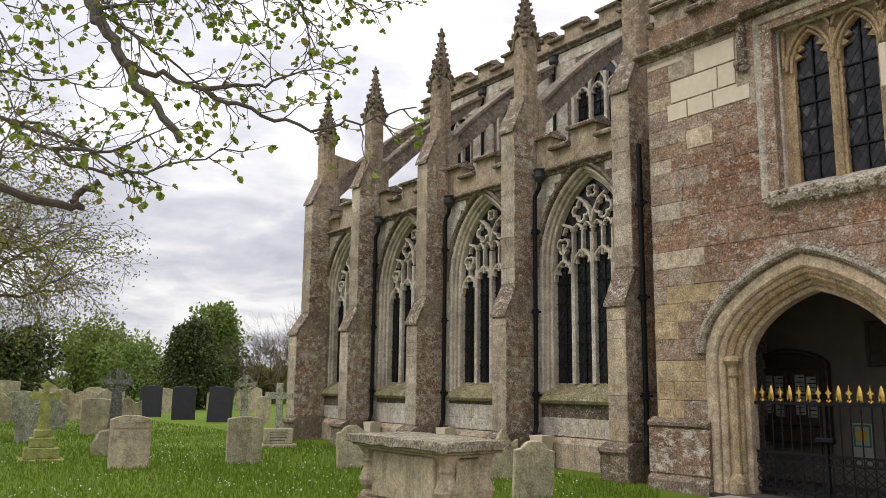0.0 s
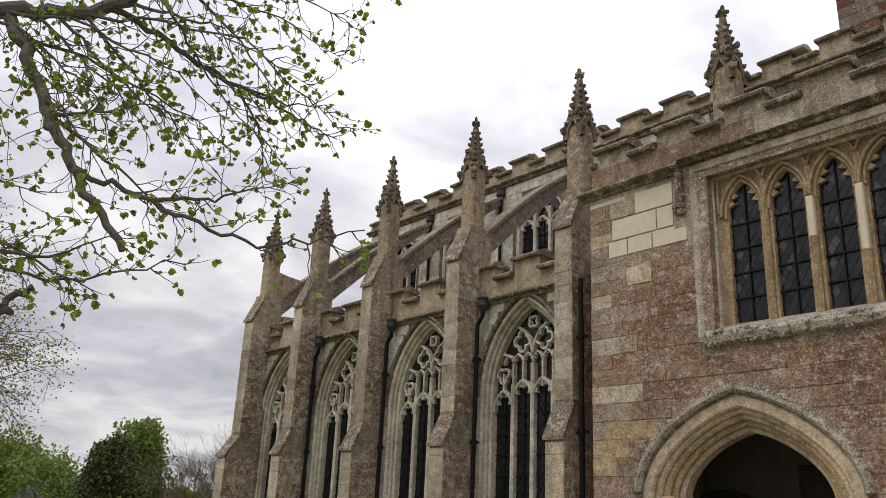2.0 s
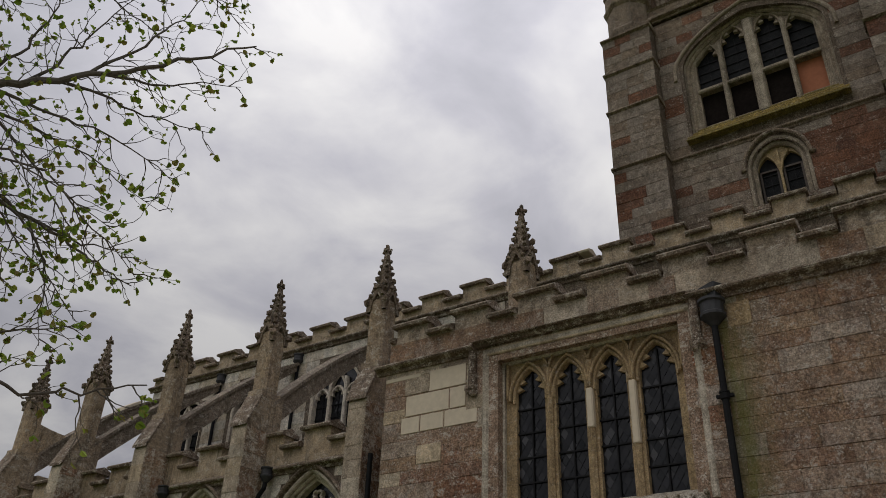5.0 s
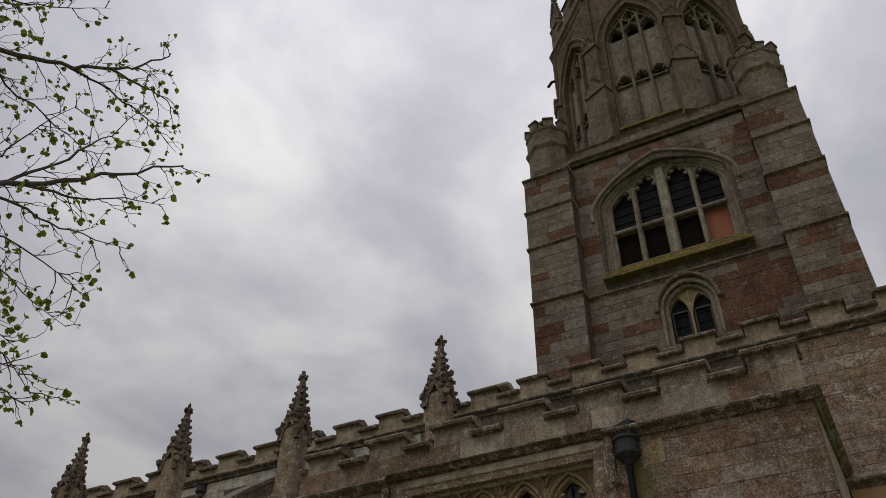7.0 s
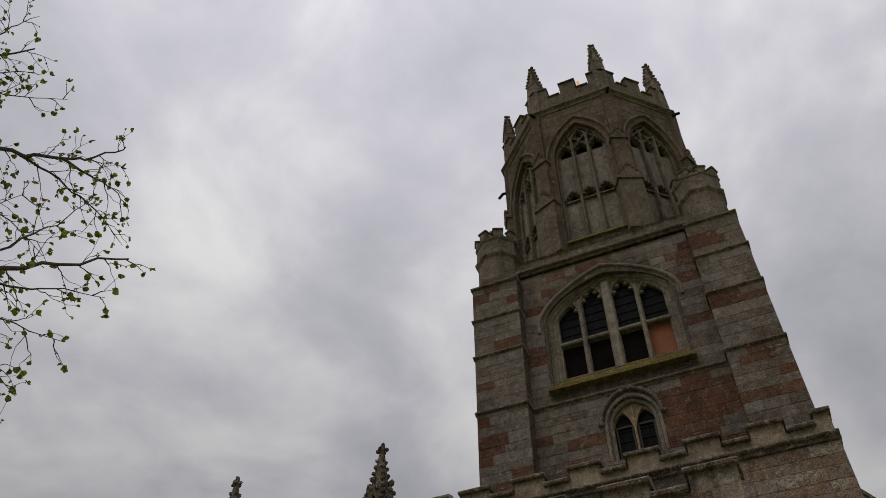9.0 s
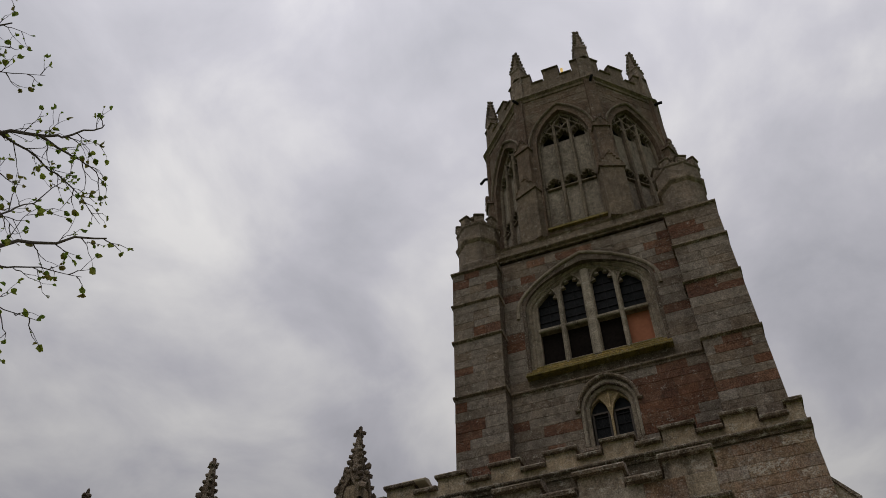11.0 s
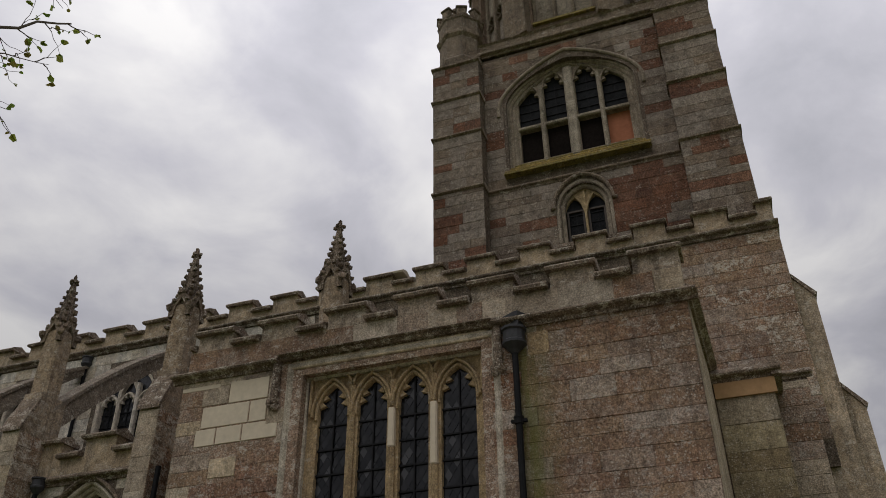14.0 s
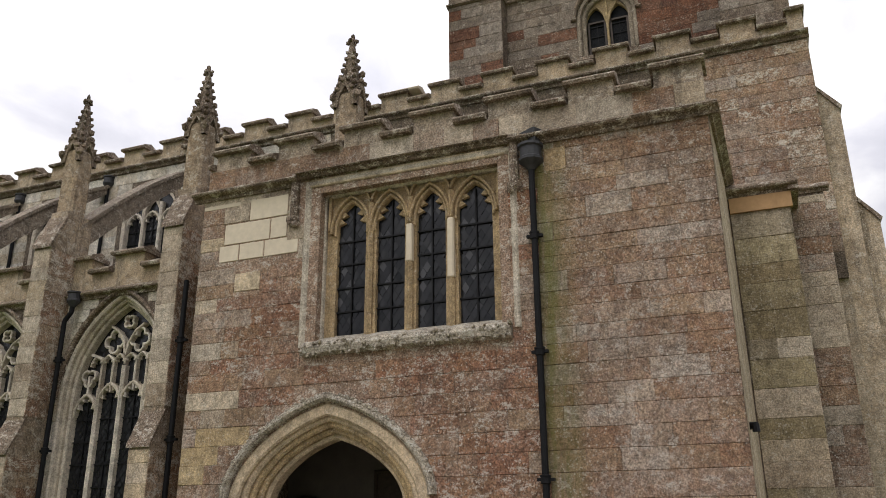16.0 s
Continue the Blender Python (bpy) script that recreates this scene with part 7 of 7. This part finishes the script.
def lime_tree():
    tree = tagged(empty("lime_tree", -2.4, 6.4, 0), "lime tree with grey boughs and just-opened bright green leaves", "tree")
    rng = random.Random(17)
    wood, lv = B(), Leaves()
    tube(wood, [(-2.6, 6.4, -0.1), (-2.45, 6.35, 1.4), (-2.2, 6.3, 3.0), (-1.55, 6.21, 4.19)], [0.3, 0.22, 0.18, 0.13], 10)
    boughs = [[(-1.55, 6.21, 4.19), (0.0, 6.2, 4.76), (0.84, 5.94, 4.93), (1.45, 5.62, 5.08)], [(1.45, 5.62, 5.08), (1.72, 5.12, 5.35), (2.38, 4.62, 5.77), (3.02, 3.98, 6.26)],
              [(0.84, 5.94, 4.93), (1.13, 5.49, 4.09), (1.26, 5.15, 3.63), (1.56, 4.86, 3.08)], [(1.26, 5.15, 3.63), (1.71, 4.7, 3.34), (2.18, 4.28, 3.14), (2.64, 3.89, 3.25)],
              [(0.0, 6.2, 4.76), (0.3, 5.79, 3.6), (1.17, 5.27, 2.9), (1.95, 4.82, 3.09)], [(-1.55, 6.21, 4.19), (-0.21, 6.0, 5.96), (1.01, 5.71, 7.01), (2.01, 5.23, 8.77)],
              [(-1.9, 6.27, 3.6), (1.0, 6.1, 2.84), (1.25, 6.1, 2.9), (1.41, 6.1, 3.03)],
              [(1.01, 5.71, 7.01), (1.92, 5.26, 7.2), (2.54, 4.77, 7.39), (2.89, 4.44, 7.81)], [(1.45, 5.62, 5.08), (2.11, 5.51, 4.87), (2.72, 5.35, 4.66), (3.13, 5.12, 4.46)]]
    thick = [(0.075, 0.05), (0.042, 0.006), (0.05, 0.022), (0.02, 0.004), (0.022, 0.004), (0.06, 0.007), (0.032, 0.022), (0.03, 0.005), (0.026, 0.004)]
    limbs = [(1, 0.35, 2.97, 4.51, 5.04), (1, 0.5, 3.03, 4.35, 5.52), (1, 0.65, 3.09, 4.19, 5.96), (1, 0.25, 3.22, 5.06, 5.15), (7, 0.5, 3.41, 4.69, 7.1), (7, 0.7, 3.12, 4.41, 7.19), (8, 0.3, 2.71, 4.9, 3.91),
             (8, 0.5, 3.2, 5.3, 4.8), (5, 0.8, 2.32, 4.76, 8.01), (2, 0.1, 2.57, 5.64, 4.3), (2, 0.4, 2.17, 5.38, 3.46), (3, 0.3, 2.38, 4.28, 3.6), (0, 0.7, 2.12, 4.75, 4.08), (0, 0.9, 2.64, 4.24, 4.04),
             (1, 0.1, 2.4, 4.16, 4.21), (5, 0.5, 1.8, 5.3, 6.3), (5, 0.9, 1.1, 4.7, 8.2), (5, 0.7, 1.7, 4.6, 7.1), (5, 0.45, 1.3, 4.9, 5.9), (7, 0.2, 3.05, 5.17, 6.82)]

    limbs = limbs + [(1, 0.45, 2.36, 4.63, 6.62), (1, 0.3, 1.94, 5.04, 6.72), (1, 0.15, 1.42, 5.31, 6.38), (1, 0.6, 2.76, 4.41, 6.89), (0, 0.5, 0.95, 5.5, 5.9), (4, 0.5, 1.5, 4.9, 2.75), (5, 0.3, 0.9, 5.2, 6.6), (5, 0.75, 1.96, 4.8, 7.94), (5, 0.85, 1.71, 4.8, 8.56), (5, 0.6, 1.5, 4.8, 8.1)]

    limbs = limbs + [(1, 0.20, 2.55, 5.00, 4.04), (1, 0.30, 2.96, 5.00, 4.36), (0, 0.90, 2.17, 5.00, 3.81), (0, 0.80, 1.95, 5.00, 3.98), (0, 0.75, 1.61, 5.00, 3.96), (0, 0.60, 1.44, 5.00, 3.67), (0, 0.40, 0.85, 5.00, 3.61), (0, 0.30, 0.76, 5.00, 3.35), (4, 0.30, 0.69, 5.00, 3.06), (4, 0.40, 1.13, 5.00, 3.33), (4, 0.50, 0.97, 5.00, 2.91), (8, 0.50, 2.56, 5.00, 3.70), (0, 0.65, 1.32, 5.00, 3.90), (5, 0.20, 0.61, 5.00, 3.68),
                     (7, 0.20, 1.43, 4.60, 4.99), (2, 0.40, 1.77, 4.60, 3.93), (2, 0.30, 1.31, 4.60, 3.41), (4, 0.60, 1.51, 4.60, 3.13)]

    def smooth(pts, n):
        P = [Vector(p) for p in pts]
        P = [P[0] * 2 - P[1]] + P + [P[-1] * 2 - P[-2]]
        out = []
        for i in range(1, len(P) - 2):
            for k in range(n):
                t = k / n
                a, b, c, d = P[i - 1], P[i], P[i + 1], P[i + 2]
                out.append(0.5 * (2 * b + (c - a) * t + (2 * a - 5 * b + 4 * c - d) * t * t + (3 * b - a - 3 * c + d) * t ** 3))
        return out + [P[-2]]

    def twig(p, way, l, r, level):
        end = p + way * l
        pts = bend(p, end, 4 if level else 6, 0.2, rng, 0.03)
        tube(wood, pts, [r + (0.0014 - r) * i / (len(pts) - 1) for i in range(len(pts))], 4, False)
        if level == 0:
            k = rng.uniform(0.04, 0.1)
            while k < l:
                i = min(len(pts) - 2, int(k / l * (len(pts) - 1)))
                d = (pts[i + 1] - pts[i]).normalized()
                side = d.cross(Vector((rng.gauss(0, 1), rng.gauss(0, 1), rng.gauss(0, 1)))).normalized()
                twig(pts[i].lerp(pts[i + 1], rng.random()), (d + side * 0.9 + Vector((0, 0, -0.12))).normalized(), rng.uniform(0.07, 0.22) * (1.25 - 0.5 * k / l), 0.003, 1)
                k += rng.uniform(0.11, 0.21)
        # opening leaves, two or three at a tip
        for q in range(rng.choice((1, 2, 3, 3, 4))):
            d = (pts[-1] - pts[-2]).normalized()
            lv.add(pts[-1], d + Vector((rng.gauss(0, 0.5), rng.gauss(0, 0.5), -0.35 + rng.gauss(0, 0.4))), 0.026 + 0.038 * rng.random() ** 1.4, rng)
        for q in (1, 2, 3) if level else ():
            if rng.random() < 0.22:
                lv.add(pts[q], Vector((rng.gauss(0, 1), rng.gauss(0, 1), -0.5)), rng.uniform(0.014, 0.036), rng)

    def clothe(pts, start, every, long):
        run = 0.0
        total = sum((b - a).length for a, b in zip(pts, pts[1:]))
        gone = 0.0
        for a, b in zip(pts, pts[1:]):
            seg = (b - a).length
            gone += seg
            run += seg
            if gone / total < start:
                continue
            while run > every:
                run -= every * rng.uniform(0.7, 1.3)
                d = (b - a).normalized()
                side = d.cross(Vector((rng.gauss(0, 1), rng.gauss(0, 1), rng.gauss(0, 1)))).normalized()
                twig(a.lerp(b, rng.random()), (d * rng.uniform(0.5, 1.1) + side + Vector((0, 0, -0.1))).normalized(), long * rng.uniform(0.5, 1.2) * (1.15 - 0.6 * gone / total), 0.005, 0)

    lines = []
    for which, (pts, (r0, r1)) in enumerate(zip(boughs, thick)):
        line = smooth(pts, 8)
        line = [p + Vector((rng.gauss(0, 1), rng.gauss(0, 1), rng.gauss(0, 1))) * 0.016 for p in line]
        lines.append(line)
        tube(wood, line, [r0 + (r1 - r0) * i / (len(line) - 1) for i in range(len(line))], 8)
        if which != 6:      # the sawn-off stub bears no twigs
            clothe(line, 0.25, 0.13, 0.42)
    for b, k, x, y, z in limbs:
        p0 = lines[b][int(k * (len(lines[b]) - 1))]
        line = bend(p0, (x, y, z), 14, 0.22, rng, -0.05 if z < p0.z else 0.03)
        r0 = 0.016
        tube(wood, line, [r0 + (0.0022 - r0) * (i / 14) ** 0.7 for i in range(15)], 6)
        clothe(line, 0.08, 0.105, 0.34)
    ob = part("trunk", wood, M_BARK)
    under(ob, tree)
    lv.mesh("leaves", M_LIMELEAF, tree)


lime_tree()


def grow(wood, tips, p, way, l, r, level, rng, droop=0.0, spread=0.6):
    """Branches that fork again and again; the ends are kept in tips."""
    end = p + way * l
    end.z -= droop * l * (3 - level) * 0.35
    pts = bend(p, end, 4, 0.16, rng)
    tube(wood, pts, [r * (1 - 0.45 * i / 4) for i in range(5)], 5 if level > 2 else 3, False)
    if level == 0:
        tips.append((pts[-1], (pts[-1] - pts[-2]).normalized()))
        tips.append((pts[2], (pts[-1] - pts[-2]).normalized()))
        return
    for k in range(rng.choice((3, 3, 4))):
        base = pts[-1] if k == 0 else pts[rng.choice((2, 3, 4))]
        d = (pts[-1] - pts[-2]).normalized()
        side = d.cross(Vector((rng.gauss(0, 1), rng.gauss(0, 1), rng.gauss(0, 1)))).normalized()
        grow(wood, tips, base, (d + side * spread * rng.uniform(0.6, 1.3) * (0.4 if k == 0 else 1)).normalized(), l * rng.uniform(0.62, 0.85), r * 0.55, level - 1, rng, droop, spread)


def yard_tree(name, label, x, y, h, seed, bark, leaf=None, leaf_size=0.1, per_tip=6, reach=0.3, droop=0.0, spread=0.6, trunk=0.3, levels=5, lean=(0, 0), fan=5):
    tree = tagged(empty(name, x, y, 0), label, "tree")
    rng = random.Random(seed)
    wood, tips = B(), []
    fork = h * 0.22
    tube(wood, bend((x, y, -0.1), (x + lean[0], y + lean[1], fork), 5, 0.03, rng), [trunk * (1.25 - 0.1 * i) for i in range(6)], 9)
    base = Vector((x + lean[0], y + lean[1], fork))
    for k in range(fan):
        a = 2 * math.pi * k / fan + rng.uniform(-0.4, 0.4)
        up = rng.uniform(0.5, 1.6) if k else 3.0
        way = Vector((math.cos(a), math.sin(a), up)).normalized()
        grow(wood, tips, base - Vector((0, 0, rng.uniform(0, fork * 0.35))), way, h * rng.uniform(0.24, 0.32), trunk * 0.6, levels - 1, rng, droop, spread)
    ob = part("trunk", wood, bark)
    under(ob, tree)
    if leaf:
        lv = Leaves()
        for p, d in tips:
            for q in range(per_tip):
                o = Vector((rng.gauss(0, 1), rng.gauss(0, 1), rng.gauss(0, 0.8))) * reach
                lv.add(p + o, Vector((rng.gauss(0, 1), rng.gauss(0, 1), rng.gauss(0, 1) - 0.3)), leaf_size * rng.uniform(0.6, 1.3), rng)
        lv.mesh("crown", leaf, tree)
    return tree


def bushy(name, label, x, y, w, d, h, seed, leaf, size=0.16, n=5000, lobes=14, cone=0.0, category="tree", bark=None):
    """A dense, lobed evergreen or shrub: stems inside, and a skin of many leaf sprays with gaps."""
    ob = tagged(empty(name, x, y, 0), label, category)
    rng = random.Random(seed)
    wood = B()
    mids = []
    for k in range(lobes):
        z = h * (0.12 + 0.8 * (k + 0.5) / lobes)
        taper = (1 - cone * (z / h)) * math.sqrt(max(0.08, 1 - ((z / h - 0.35) / 0.68) ** 2))
        a = rng.uniform(0, 6.283)
        rad = rng.uniform(0.25, 0.62) * taper
        c = Vector((x + math.cos(a) * w / 2 * rad, y + math.sin(a) * d / 2 * rad, z))
        mids.append((c, min(w * 0.21, h * 0.27) * (0.45 + 0.75 * taper) * rng.uniform(0.8, 1.2)))
        tube(wood, bend((x + rng.uniform(-0.2, 0.2), y, -0.1), c, 4, 0.06, rng), [0.11, 0.09, 0.06, 0.04, 0.02], 5, False)
    under(part("stems", wood, bark or M_BARK), ob)
    lv = Leaves()
    for i in range(n):
        c, r = mids[rng.randrange(lobes)]
        way = Vector((rng.gauss(0, 1), rng.gauss(0, 1), rng.gauss(0, 0.9))).normalized()
        k = rng.random() ** 0.4 * (1 + 0.5 * noise.noise(way * 2.3 + c))
        p = c + way * r * k
        if p.z < 0.03:
            p.z = rng.uniform(0.03, 0.5)
        lv.add(p, way + Vector((rng.gauss(0, 0.6), rng.gauss(0, 0.6), rng.gauss(0, 0.6) - (0.6 if cone else 0.0))), size * rng.uniform(0.6, 1.5), rng)
    lv.mesh("foliage", leaf, ob)
    return ob


# the wide tree with drooping branches, and the growth that closes the yard
yard_tree("budding_tree", "wide spreading tree with drooping twigs and yellow-green young leaves", 0.2, 22.0, 9.3, 3, M_TWIG, M_LEAF_BRONZE, 0.06, 4, 0.15, 0.3, 0.75, 0.22, 6, (0.2, 0), 6)
yard_tree("budding_tree", "wide spreading tree with drooping twigs and yellow-green young leaves", 1.2, 31.0, 10.0, 4, M_TWIG, M_LEAF_BRONZE, 0.07, 3, 0.18, 0.4, 0.8, 0.22, 6, (0.2, 0), 6)
bushy("holly_thicket", "dark evergreen holly thicket behind the headstones", 8.7, 53, 6.5, 5, 4.4, 5, M_LEAF_YEW, 0.17, 9000, 20, category="shrub")
bushy("laurel_thicket", "dark evergreen thicket behind the headstones", 0.5, 52, 10, 5, 4.8, 15, M_LEAF_YEW, 0.17, 9000, 20, category="shrub")
bushy("hawthorn", "fresh green hawthorn tree at the yard's edge", 14.4, 62, 7.0, 6, 5.5, 6, M_LEAF_GREEN, 0.18, 10000, 22, category="tree")
bushy("willow_shrub", "light green feathery shrub with upright stems", 16.4, 58, 6, 4, 4.4, 7, M_LEAF_WILLOW, 0.16, 5500, 16, category="shrub")
bushy("yew", "dark green yew tree with hanging sprays", 17.8, 50, 5.6, 5.2, 5.2, 8, M_LEAF_YEW, 0.14, 26000, 34, 0.5)
bushy("sycamore", "round-topped light green tree behind the yew", 23.6, 62, 6.4, 6, 7.6, 9, M_LEAF_GREEN, 0.19, 12000, 26)
bushy("far_pine", "small dark pine in the distance", 22.0, 82, 4.5, 4, 6.2, 10, M_LEAF_YEW, 0.15, 5500, 10)
bushy("hedge_shrub", "low green hedge shrub by the churchyard wall", 10.4, 66, 8, 4, 3.6, 11, M_LEAF_GREEN, 0.12, 9900, 12, category="shrub")
bushy("elder_shrub", "olive-green elder shrub in the hedge", 20.6, 64, 7, 4, 2.9, 13, M_LEAF_BRONZE, 0.12, 8800, 12, category="shrub")
bushy("hedge", "tangled olive hedge under the bare trees", 28.4, 62, 8, 4, 3.0, 14, M_LEAF_BRONZE, 0.10, 9900, 12, category="shrub")
for x, y, h, s in ((25.6, 58, 5.6, 21), (28.2, 60, 6.0, 22), (30.6, 60, 8.6, 23), (17.8, 70, 6.0, 24), (34.0, 66, 7.5, 25)):
    yard_tree("bare_tree", "leafless grey-brown tree with fine twigs", x, y, h, s, M_TWIG, None, trunk=0.13, levels=6, spread=0.5, fan=5)
bushy("far_hedge", "dark hedge line closing the yard in the distance", 4, 78, 44, 4, 3.2, 31, M_LEAF_GREEN, 0.19, 19800, 40, category="hedge")
bushy("field_hedge", "distant hedge beyond the churchyard", 40, 84, 44, 4, 3.0, 32, M_LEAF_BRONZE, 0.19, 19800, 40, category="hedge")
